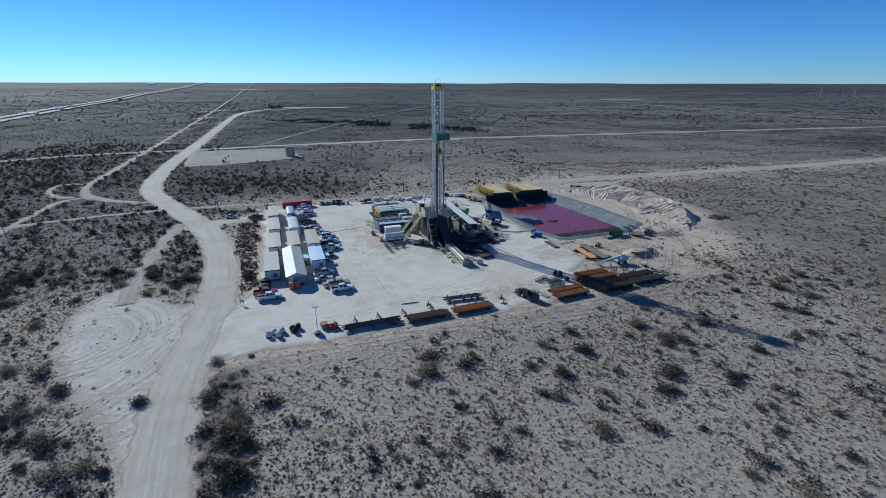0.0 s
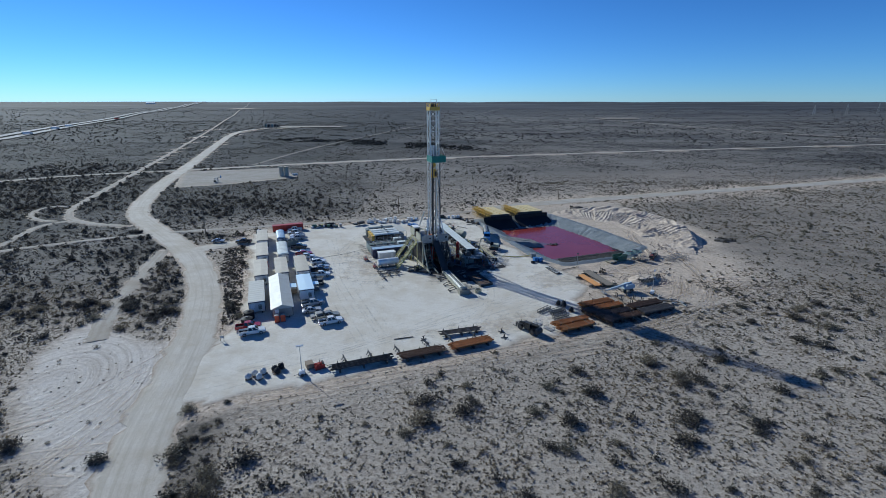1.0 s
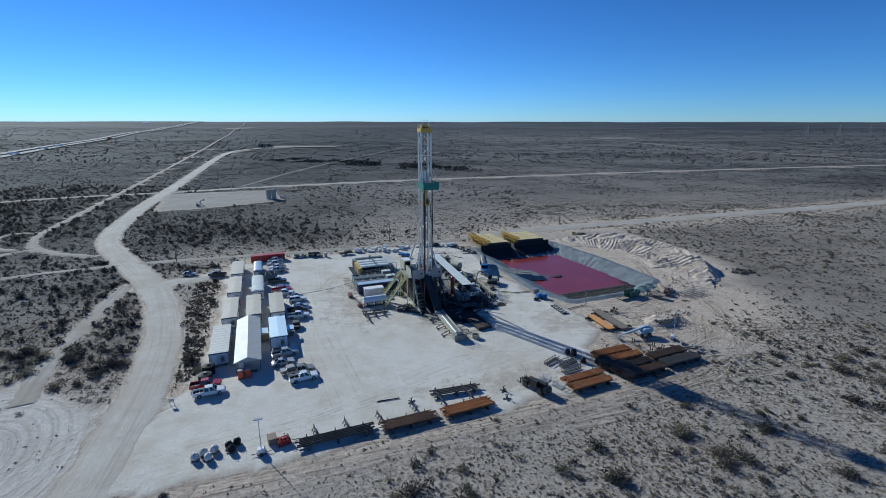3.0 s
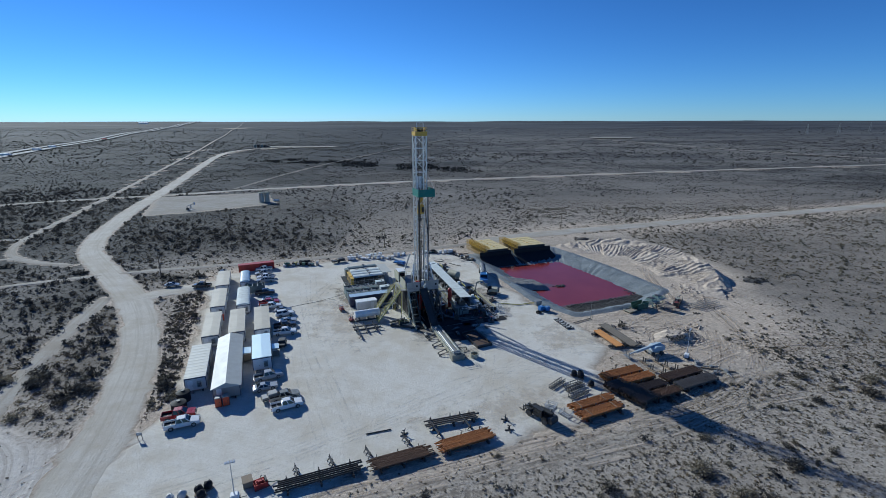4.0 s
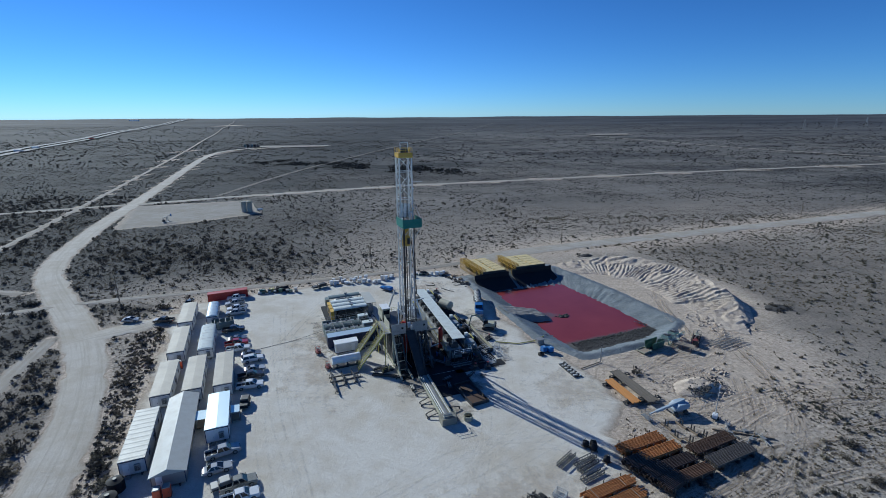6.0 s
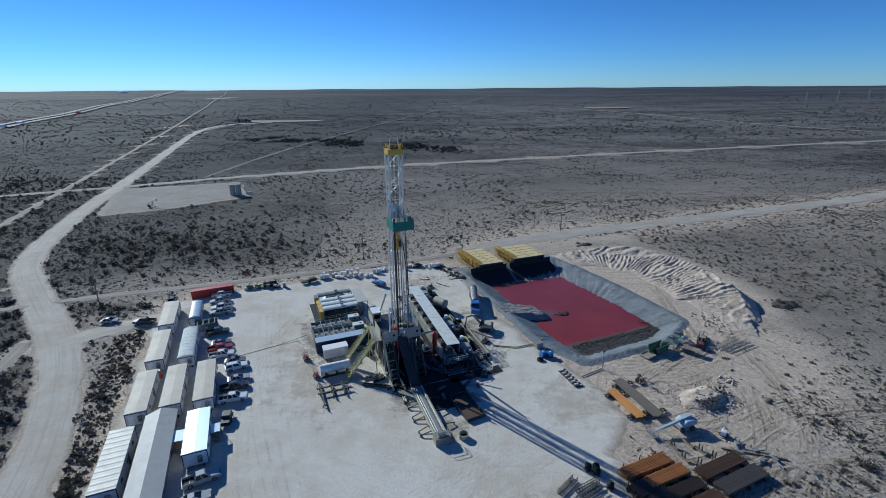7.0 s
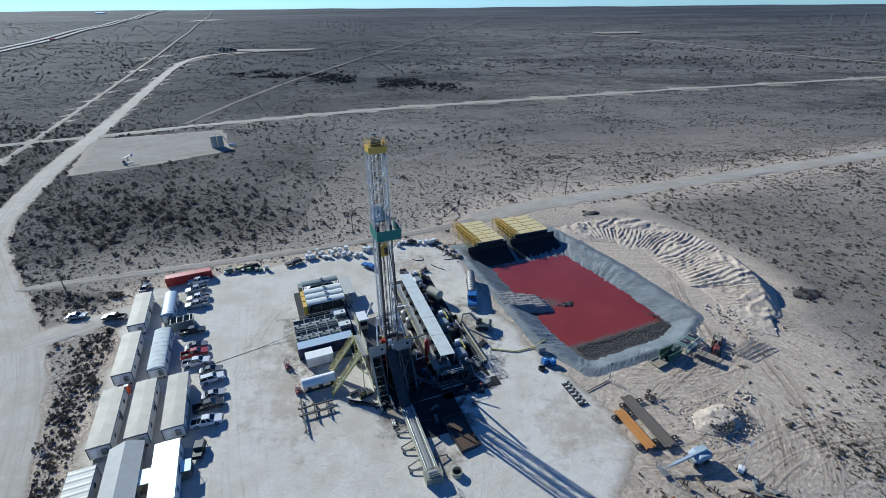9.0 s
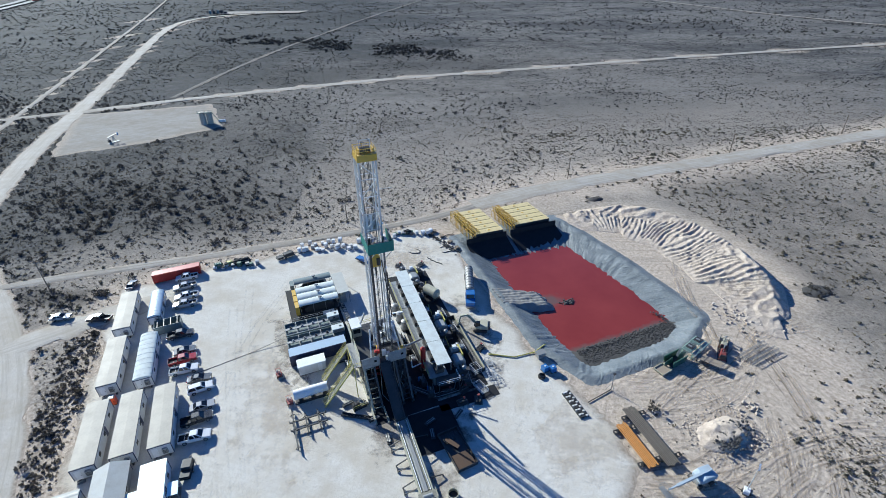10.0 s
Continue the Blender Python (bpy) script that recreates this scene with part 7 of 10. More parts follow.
def sawhorse_rack(s, t, turn, l, label, mat=None):
    ob = thing("pipe_rack", label, "rack", s, t, 0.1, turn, "pipe racks")
    mat = mat or MAT_DARK
    part("top_beam", Shape().span(-0.14, 0.14, -l / 2, l / 2, 0.55, 0.8), mat, ob)
    for y in (-l * 0.42, 0, l * 0.42):
        part("leg", Shape().beam((-0.45, y, 0), (0, y, 0.6), 0.12).beam((0.45, y, 0), (0, y, 0.6), 0.12), mat, ob)
    for y in (-l / 2 + 0.06, l / 2 - 0.06):
        part("stop_post", Shape().span(-0.06, 0.06, y - 0.05, y + 0.05, 0.8, 1.2), mat, ob)
    return ob


for s, l in ((-19.3, 9.5), (-17.0, 5.0), (-14.6, 5.0)):
    sawhorse_rack(s, -6.2 if l > 6 else -5.6, 0, l, "dark steel sawhorse pipe rack standing empty")
for t in (-4.4, -6.4):
    sawhorse_rack(-16.6, t, 90, 7.0, "dark steel sawhorse pipe rack standing empty")

# ---- mud tanks, roof and pumps on the pit side ----
MUD = -3.5
for k in range(3):
    t = -0.2 + 12.2 * k
    mt = thing("mud_tank", "grey steel mud tank with walkway and olive railings", "tank", 11.9 + 0.06 * (t - 12), t, 0.1, MUD, "mud tanks")
    part("shell", Shape().span(-1.6, 1.6, -6.0, 6.0, 0.3, 2.6), MAT_MACHINE, mt)
    part("skid", Shape().span(-1.5, 1.5, -6.0, 6.0, 0, 0.3), MAT_DARK, mt)
    for i in range(9):
        part("rib", Shape().span(-1.66, -1.6, -5.6 + 1.4 * i - 0.06, -5.6 + 1.4 * i + 0.06, 0.3, 2.6), MAT_MACHINE, mt)
    part("walkway", Shape().span(-2.5, -1.6, -6.0, 6.0, 2.5, 2.6), MAT_STEEL, mt)
    railing("railing", [(-2.45, -6, 2.6), (-2.45, 6, 2.6)], MAT_OLIVE, mt)
    for i in range(3):
        sk = part("shaker", Shape().span(-0.9, 0.9, -5.2 + 3.8 * i, -3.0 + 3.8 * i, 2.6, 3.7), MAT_OILY_SHADE, mt)
        part("motor", Shape().tube((-0.4, -4.1 + 3.8 * i, 3.9), (0.4, -4.1 + 3.8 * i, 3.9), 0.22, 10), MAT_STEEL, sk)
rf = thing("tank_shelter", "long pale metal shelter roof on posts over mud tanks", "shelter", 13.0, 12.6, 0.1, MUD)
for k in range(5):
    y0 = -18.2 + 7.3 * k
    part("roof_panel", Shape().prism([(-1.7, 5.15), (1.6, 4.95), (1.6, 5.03), (-1.7, 5.23)], "y", y0 + 0.06, y0 + 7.24), MAT_SILENCER, rf)
    for x in (-1.6, 1.5):
        part("post", Shape().span(x - 0.07, x + 0.07, y0 + 0.3, y0 + 0.44, 2.5, 5.05), MAT_STEEL, rf)
    part("rafter", Shape().beam((-1.6, y0 + 0.35, 5.05), (1.5, y0 + 0.35, 4.9), 0.1), MAT_STEEL, rf)
gb = thing("gas_separator", "tall red vertical gas separator vessel", "vessel", 8.9, -0.6, 0.1)
part("shell", Shape().tube((0, 0, 0.8), (0, 0, 6.2), 0.55, 16).tube((0, 0, 6.2), (0, 0, 6.6), 0.55, 16, 0.15), MAT_REDPAINT, gb)
part("stand", Shape().span(-0.7, 0.7, -0.7, 0.7, 0, 0.2).beam((0.5, 0.5, 0.2), (0.4, 0.4, 0.9), 0.12).beam((-0.5, -0.5, 0.2), (-0.4, -0.4, 0.9), 0.12).beam((0.5, -0.5, 0.2), (0.4, -0.4, 0.9), 0.12).beam((-0.5, 0.5, 0.2), (-0.4, 0.4, 0.9), 0.12), MAT_DARK, gb)
part("flow_pipe", Shape().run([Vector((-0.5, 0, 2)), Vector((-2.6, 0, 1.6)), Vector((-3.0, -1.0, 4.5))], 0.14, 8), MAT_WHITE, gb)


def mud_pump(s, t, label):
    ob = thing("mud_pump", label, "pump", s, t, 0.1, MUD, "mud pumps")
    part("skid", Shape().span(-1.5, 1.5, -4.6, 4.6, 0, 0.4), MAT_DARK, ob)
    part("power_end", layered([(-1.3, 0.4), (1.3, 0.4), (1.3, 1.5), (0.8, 2.1), (-0.8, 2.1), (-1.3, 1.6)], 1.3, 0.2, 0.1), MAT_MACHINE, ob)
    for x in (-0.8, 0, 0.8):
        part("liner_barrel", Shape().tube((x, -1.2, 1.0), (x, -3.0, 1.0), 0.26, 10), MAT_STEEL, ob)
    fe = part("fluid_end", Shape().span(-1.3, 1.3, -4.0, -2.9, 0.4, 1.6), MAT_OILY_SHADE, ob)
    part("pulsation_dampener", Shape().ball((0.0, -3.5, 2.2), 0.5, 12, 8), MAT_MACHINE, fe, smooth=True)
    m = part("electric_motor", Shape().tube((-1.0, 2.8, 1.5), (1.0, 2.8, 1.5), 0.8, 16), MAT_STEEL, ob)
    part("blower", Shape().box((0, 2.8, 2.6), (0.8, 0.8, 0.7)), MAT_WHITE, m)
    part("belt_guard", Shape().span(1.0, 1.3, 0.4, 3.6, 0.6, 2.3), MAT_OLIVE, ob)
    return ob


for s, t in ((16.6, -2.0), (17.4, 10.2), (18.2, 32.0)):
    mud_pump(s, t, "grey mud pump on a dark skid with white blower")
hp = thing("hopper_tank", "fat grey horizontal hopper tank on a stand", "tank", 19.8, 22.8, 0.1, 25)
part("shell", Shape().tube((0, -1.9, 2.2), (0, 1.9, 2.2), 1.35, 20).tube((0, -1.9, 2.2), (0, -2.5, 2.2), 1.35, 20, 0.6).tube((0, 1.9, 2.2), (0, 2.5, 2.2), 1.35, 20, 0.6), MAT_KHAKI, hp)
part("stand", Shape().span(-1.0, 1.0, -1.6, -1.3, 0, 1.6).span(-1.0, 1.0, 1.3, 1.6, 0, 1.6), MAT_DARK, hp)
lw = thing("pipe_bin", "long low dark steel bin of pipe beside the pumps", "bin", 20.6, 3.2, 0.1, MUD + 1)
for a in ((-0.9, -0.8, -9.5, 9.5), (0.8, 0.9, -9.5, 9.5), (-0.9, 0.9, -9.5, -9.4), (-0.9, 0.9, 9.4, 9.5)):
    part("side", Shape().span(*a, 0.1, 1.1), MAT_KHAKI if a[0] > 0 else MAT_OILY_SHADE, lw)
for k in range(6):
    part("pipe", Shape().tube((-0.65 + 0.26 * k, -9.0, 0.3 + 0.1 * (k % 2)), (-0.65 + 0.26 * k, 9.0, 0.3 + 0.1 * (k % 2)), 0.12, 8), MAT_OILY_SHADE, lw)
part("floor", Shape().span(-0.9, 0.9, -9.5, 9.5, 0, 0.1), MAT_DARK, lw)


def cage(s, t, turn, w, l, h, label):
    """An open basket of bars."""
    ob = thing("steel_cage", label, "basket", s, t, 0.1, turn, "steel cages")
    x, y = w / 2, l / 2
    part("base", Shape().span(-x, x, -y, y, 0, 0.12), MAT_STEEL, ob)
    for px in (-x, x):
        for py in (-y, y):
            part("post", Shape().span(px - 0.05, px + 0.05, py - 0.05, py + 0.05, 0.12, h), MAT_GALV, ob)
    for z in (h, h * 0.55):
        part("rail", Shape().beam((-x, -y, z), (x, -y, z), 0.07).beam((x, -y, z), (x, y, z), 0.07).beam((x, y, z), (-x, y, z), 0.07).beam((-x, y, z), (-x, -y, z), 0.07), MAT_GALV, ob)
    return ob


cage(19.2, -5.4, 10, 1.6, 2.2, 1.4, "grey barred steel cage basket near the pumps")
cage(21.6, -8.2, -8, 1.5, 2.4, 1.3, "grey barred steel cage basket near the pumps")
cage(18.0, -10.4, 12, 1.6, 3.0, 0.9, "grey barred steel cage basket near the pumps")
cage(22.8, -4.6, 5, 1.2, 1.8, 1.1, "grey barred steel cage basket near the pumps")
for s, t, turn in ((14.6, -9.4, 20), (11.4, -8.6, -10), (23.2, 0.4, 30), (16.2, -13.0, 65), (13.0, -12.2, 0), (22.6, 38.6, 20), (16.5, 40.6, -15)):
    jb = thing("valve_skid", "small oily steel skid with valves and pipes", "skid", s, t, 0.1, turn, "valve skids")
    part("base", Shape().span(-1.1, 1.1, -0.8, 0.8, 0, 0.2), MAT_OILY_SHADE, jb)
    part("manifold", Shape().tube((-0.9, 0.3, 0.7), (0.9, 0.3, 0.7), 0.14, 8).tube((-0.9, -0.3, 0.7), (0.9, -0.3, 0.7), 0.14, 8).tube((-0.4, -0.3, 0.7), (-0.4, 0.3, 0.7), 0.12, 8).tube((0.4, 0, 0.2), (0.4, 0, 1.3), 0.16, 8), MAT_OILY_SHADE, jb)
    part("hand_wheel", Shape().tube((0.4, 0, 1.3), (0.4, 0, 1.36), 0.3, 12), MAT_DULLRED, jb)

# ---- crowded machinery round the rig ----
def machine(s, t, turn, label, mat, seed, l=3.4, w=1.7, h=1.7, z=0.12):
    """A skid-mounted engine or pump with pipes, boxes and a guard rail."""
    rnd = random.Random(seed)
    ob = thing("pump_unit", label, "pump", s, t, z, turn, "pump units")
    x, y = l / 2, w / 2
    part("skid", Shape().span(-x, x, -y, y, 0, 0.28), MAT_DARK, ob)
    part("engine", layered([(-x * 0.75, 0.28), (x * 0.1, 0.28), (x * 0.1, h * 0.75), (-x * 0.05, h), (-x * 0.6, h), (-x * 0.75, h * 0.8)], y * 0.62, 0.1, 0.06), mat, ob)
    part("pump_head", Shape().tube((x * 0.25, 0, h * 0.4), (x * 0.8, 0, h * 0.4), h * 0.27, 12), rnd.choice([MAT_STEEL, MAT_OILY_SHADE]), ob)
    part("radiator", Shape().span(-x * 0.98, -x * 0.78, -y * 0.7, y * 0.7, 0.28, h * 0.95), MAT_OILY_SHADE, ob)
    part("exhaust", Shape().tube((-x * 0.3, y * 0.2, h), (-x * 0.3, y * 0.2, h + 0.8), 0.08, 8), MAT_STEEL, ob)
    for k in range(3):
        yy = rnd.uniform(-y, y)
        part("pipe", Shape().run([Vector((x * 0.5, yy * 0.5, h * 0.5)), Vector((x * 0.9, yy, h * 0.5)), Vector((x * 0.95, yy, 0.3)), Vector((x * 1.25, yy, 0.12))], 0.07, 6), rnd.choice([MAT_STEEL, MAT_OILY_SHADE, MAT_WHITE]), ob)
    railing("railing", [(-x, -y, 0.28), (x, -y, 0.28)], rnd.choice([MAT_STEEL, MAT_OLIVE, MAT_WHITE]), ob)
    part("control_box", Shape().span(x * 0.3, x * 0.55, y * 0.5, y * 0.85, 0.28, 1.4), rnd.choice([MAT_WHITE, MAT_MACHINE, MAT_BLUE]), ob)
    return ob


GREY_UNIT, DARK_UNIT = "grey skid-mounted pump unit with pipes and guard rail", "dark oily skid-mounted pump unit with pipes and guard rail"
for k, (s, t, turn) in enumerate(((16.4, 17.4, 84), (19.2, 14.6, 88), (16.9, 23.6, 86), (19.6, 8.4, 90), (15.8, 4.6, 84), (18.8, 2.0, 88), (16.0, -7.4, 80), (18.9, 27.6, 60), (20.4, 35.0, 100), (16.6, 37.2, 80))):
    machine(s, t, turn, GREY_UNIT if k % 5 == 0 else DARK_UNIT, MAT_MACHINE if k % 5 == 0 else MAT_OILY_SHADE, 30 + k)
for k, (s, t, turn) in enumerate(((7.4, 6.4, 90), (7.6, 2.6, 88), (7.2, -4.2, 92), (7.9, -7.4, 80), (7.2, 10.4, 90), (-6.0, 6.6, 90), (-5.4, 10.2, 86), (-6.6, -5.2, 10))):
    machine(s, t, turn, GREY_UNIT if k % 4 == 1 else DARK_UNIT, MAT_MACHINE if k % 4 == 1 else MAT_OILY_SHADE, 60 + k, 2.8, 1.4, 1.5)
# pipes on the drill floor and below it
fd = random.Random(17)
for k in range(16):
    x, y = fd.uniform(FX0 + 0.5, FX1 - 0.5), fd.uniform(FY0 + 0.4, FY1 - 0.6)
    h = fd.uniform(0.5, 1.7)
    if abs(x - MX) < 1.0 and abs(y - MY) < 1.2:
        continue
    part("floor_cabinet", Shape().box((x, y, FLOOR + h / 2), (fd.uniform(0.4, 0.9), fd.uniform(0.4, 1.0), h), fd.choice([0, 0, 12])), fd.choice([MAT_WHITE, MAT_MACHINE, MAT_OILY_SHADE, MAT_OILY_SHADE, MAT_GALV, MAT_YELLOW]), rig)
for k in range(22):
    x = fd.uniform(FX0 + 0.2, FX1 - 0.2)
    y = fd.uniform(FY0 - 2.0, FY1)
    part("under_pipe", Shape().run([Vector((x, y, fd.uniform(5, 8))), Vector((x + fd.uniform(-.6, .6), y + fd.uniform(-1, 1), 3.0)), Vector((x + fd.uniform(-1, 1), y - fd.uniform(0, 2.5), 0.2))], fd.uniform(0.06, 0.13), 6), fd.choice([MAT_OILY_SHADE, MAT_OILY_SHADE, MAT_STEEL, MAT_BLACKPLASTIC, MAT_KHAKI]), rig)
for k in range(8):
    z = FLOOR + 1.5 + 4.6 * k
    part("mast_light", Shape().box((corners[1][0] + 0.2, corners[1][1] - 0.1, z), (0.3, 0.25, 0.2)), MAT_LENS, mast)
for k in range(6):
    x = MX - 1.2 + 0.45 * k
    part("service_line", Shape().tube((x, MY + MD / 2 + 0.1, FLOOR + 0.5), (x, MY + MD / 2 + 0.1, fd.uniform(16, 30)), 0.045, 6), fd.choice([MAT_BLACKPLASTIC, MAT_STEEL, MAT_OILY_SHADE]), mast)
part("floor_crane", Shape().beam((FX1 - 0.6, FY1 - 2.6, FLOOR), (FX1 - 0.6, FY1 - 2.6, FLOOR + 3.2), 0.3).beam((FX1 - 0.6, FY1 - 2.6, FLOOR + 3.2), (FX1 + 2.2, FY1 - 4.4, FLOOR + 4.2), 0.22), MAT_WHITE, rig)
part("doghouse", Shape().span(FX1 - 2.3, FX1 - 0.1, 3.4, 5.2, FLOOR, FLOOR + 2.3), MAT_GALV, rig, "pale control cabin on the floor")
for k in range(5):
    y = -6.8 + 3.4 * k
    part("guide_sheave", Shape().tube((FX1 + 0.3, y, 1.0 + 0.5 * (k % 2)), (FX1 + 0.7, y, 1.0 + 0.5 * (k % 2)), 0.5, 14), MAT_OILY_SHADE, rig)
# flow line from the well to the tanks, ground lines from the pumps
plain("flow_line", Shape().run([Vector((1.2, 1.0, 5.4)), Vector((5.6, 3.0, 4.6)), Vector((10.4, 5.0, 3.6))], 0.22, 10), MAT_STEEL, "grey sloping mud return line from well to tanks", "pipe", 0, 0, 0.1)
for k in range(4):
    plain("ground_line", Shape().run([Vector((17.2 - 0.5 * k, -6.0 + 0.6 * k, 0.25)), Vector((14.0 - 0.4 * k, -9.6 + 0.4 * k, 0.25)), Vector((8.6, -9.6 + 0.5 * k, 0.25)), Vector((5.2, -6.0 + 0.4 * k, 0.5))], 0.09, 6), MAT_STEEL if k % 2 else MAT_OILY_SHADE, "steel pressure line laid on the ground toward the rig", "pipe", 0, 0, 0.1, 0, "ground lines")
plain("ground_line", Shape().run([Vector((24.0, -2.0, 0.2)), Vector((29.0, -5.2, 0.2)), Vector((34.0, -5.6, 0.2)), Vector((37.5, -4.6, 0.5))], 0.14, 8), MAT_OLIVE, "yellow-banded discharge pipe running to the pit", "pipe", 0, 0, 0.1, 0, "ground lines")
# stair tower and platform at the end of the mud tanks
en = thing("tank_stair", "dark steel platform and stair at the end of the mud tanks", "platform", 11.6, -7.6, 0.1, MUD)
part("deck", Shape().span(-2.2, 2.4, -1.2, 1.2, 2.5, 2.62), MAT_OILY_SHADE, en)
for x in (-2.1, 2.3):
    for y in (-1.1, 1.1):
        part("post", Shape().span(x - 0.08, x + 0.08, y - 0.08, y + 0.08, 0, 2.5), MAT_OILY_SHADE, en)
railing("railing", [(-2.2, -1.2, 2.62), (2.4, -1.2, 2.62), (2.4, 1.2, 2.62)], MAT_WHITE, en)
stairway(en, (6.2, 0, 0.1), (2.4, 0, 2.55), 1.0, MAT_OILY_SHADE, MAT_OILY_SHADE)
for k in range(3):
    sc = thing("trip_tank", "rounded grey steel trip tank beside the rig", "tank", 9.4 - 0.2 * k, 13.6 + 3.4 * k, 0.12, 0, "trip tanks")
    part("shell", Shape().tube((0, 0, 0.3), (0, 0, 2.6), 0.9, 16), MAT_STEEL, sc)
    part("cap", Shape().tube((0, 0, 2.6), (0, 0, 2.85), 0.9, 16, 0.3), MAT_STEEL, sc)
    part("base", Shape().span(-0.9, 0.9, -0.9, 0.9, 0, 0.3), MAT_DARK, sc)
# loose gear by the stairs and near the catwalk
for k, (s, t, turn) in enumerate(((-8.6, -3.8, 10), (-10.2, 7.2, 40), (-7.4, 8.6, 0), (5.2, -14.2, 20), (4.6, -17.0, 80), (11.0, -14.6, 35), (-4.6, -9.4, 5), (-3.4, -14.8, 85))):
    gk = thing("tool_rack", "low dark steel tool rack with short pipe pieces", "rack", s, t, 0.1, turn, "tool racks")
    part("tray", Shape().span(-1.2, 1.2, -0.4, 0.4, 0.25, 0.35), MAT_OILY_SHADE, gk)
    for x in (-1.0, 1.0):
        part("leg", Shape().span(x - 0.08, x + 0.08, -0.4, 0.4, 0, 0.25), MAT_DARK, gk)
    for j in range(4):
        part("pipe_piece", Shape().tube((-1.0 + 0.1 * j, -0.28 + 0.18 * j, 0.45), (0.9 + 0.12 * (j % 2), -0.28 + 0.18 * j, 0.45), 0.08, 8), MAT_STEEL if j % 2 else MAT_OILY_SHADE, gk)
wk = thing("cable_bridge", "dark ladder-like cable bridge lying from the stairs to the rig", "cable tray", -7.4, -7.6, 0.1, -32)
for y in (-0.3, 0.3):
    part("side_rail", Shape().span(-3.4, 3.4, y - 0.05, y + 0.05, 0.0, 0.5), MAT_DARK, wk)
for k in range(11):
    part("rung", Shape().span(-3.3 + 0.65 * k, -3.15 + 0.65 * k, -0.3, 0.3, 0.05, 0.4), MAT_DARK, wk)

# ---- round the reserve pit ----
MAT_CLODS = paint("broken_clods", (0.47, 0.39, 0.31), 0.95, dirt=0.5, dirt_col=(0.36, 0.30, 0.24), scale=0.5, wear=(0.40, 0.33, 0.26))


def height_patch(name, label, category, s0, s1, t0, t1, step, height, mat, kind="", low=-0.3):
    """A heap of earth from a height function over the pad's axes; its rim dips under the ground."""
    ss, tt = np.arange(s0, s1 + step / 2, step), np.arange(t0, t1 + step / 2, step)
    verts = []
    for t in tt:
        for s in ss:
            x, y = place(s, t)
            verts.append((x, y, height(s, t)))
    ids = np.arange(len(verts)).reshape(len(tt), len(ss))
    q = np.stack([ids[:-1, :-1], ids[:-1, 1:], ids[1:, 1:], ids[1:, :-1]], -1).reshape(-1, 4)
    v = np.array(verts)
    keep = (v[q][:, :, 2] > low).any(axis=1)
    return tagged(new(name, array_mesh(name, v, q[keep], [mat])), label, category, kind=kind)


def bumpy(s, t, scale, seed=0.0):
    return noise.noise(Vector((s / scale, t / scale, seed)))


CREST = np.array([(87, 46.5), (98, 43), (106, 33), (109.5, 20), (109, 5), (105, -8), (98, -16.5)], float)


def mound_height(s, t):
    p = np.array([s, t])
    if math.hypot(s - 93, t - 14) > 42 or (s < 84 and abs(t - 14) < 9):
        return -0.6
    best, side, along = 1e9, 1.0, 0.0
    for k, (a, b) in enumerate(zip(CREST, CREST[1:])):
        d = b - a
        w = min(1.0, max(0.0, ((p - a) @ d) / (d @ d)))
        r = p - a - w * d
        dist = math.hypot(*r)
        if dist < best:
            best, side, along = dist, d[0] * r[1] - d[1] * r[0], (k + w) / (len(CREST) - 1)
    top = 4.3 * min(1.0, 0.35 + 2.2 * along) * min(1.0, 3.2 * (1.08 - along))
    inner = side < 0
    reach = (18.0 if inner else 5.2) * (0.55 + 0.45 * min(1, top / 4.0))
    f = max(0.0, 1 - best / reach)
    h = top * (f ** 1.15 if inner else f ** 0.85)
    if f <= 0:
        return -0.6
    if h <= 0.05:
        return -0.5
    # blade strokes: most cross the crest, some run askew, with sharp lips
    askew = bumpy(s, t, 13, 9)
    stroke = along * 58 + 1.3 * bumpy(s, t, 9) if askew > -0.06 else best * 0.45 + 0.22 * s + 1.0 * bumpy(s, t, 8, 3)
    w = stroke % 1.0
    lip = (w / 0.72) ** 1.6 if w < 0.72 else 1 - (w - 0.72) / 0.28
    deep = (0.42 + 0.9 * abs(bumpy(stroke // 1.0 * 7.3, best * 0.12, 1.0, 6))) * (0.7 if askew > -0.06 else 0.62)
    h += (lip - 0.4) * deep * min(1, h / 0.7) * (1.0 if inner else 0.4)
    return h + 0.45 * bumpy(s, t, 5.0, 1) * min(1, h / 1.5) + 0.28 * bumpy(s, t, 1.6, 2) * min(1, h) + 0.14 * bumpy(s, t, 0.6, 4) * min(1, h)


height_patch("spoil_mound", "long crescent mound of pale bulldozed soil with tread ridges", "mound", 76, 124, -30, 58, 0.3, mound_height, MAT_SPOIL)


def heap(cs, ct, r, h, seed):
    def f(s, t):
        d = math.hypot((s - cs) / r, (t - ct) / (r * 0.62)) + 0.16 * bumpy(s, t, r * 0.5, seed)
        k = max(0.0, 1 - d)
        if k <= 0:
            return -0.35
        return h * min(1.0, 1.7 * k) ** 0.9 + (0.35 * bumpy(s, t, 1.5, seed + 2) + 0.12 * bumpy(s, t, 0.5, seed + 5)) * min(1, 3 * k)
    return f


height_patch("earth_mound", "low heap of broken pale and dark dirt", "pile", 47, 64, -46, -31, 0.25, heap(55.4, -38.2, 6.0, 1.25, 4), MAT_SPOIL)
height_patch("earth_mound", "small heap of bulldozed brush and dirt", "pile", 108, 124, -24, -6, 0.5, heap(116.0, -15.0, 4.6, 0.45, 7), MAT_ROCK)
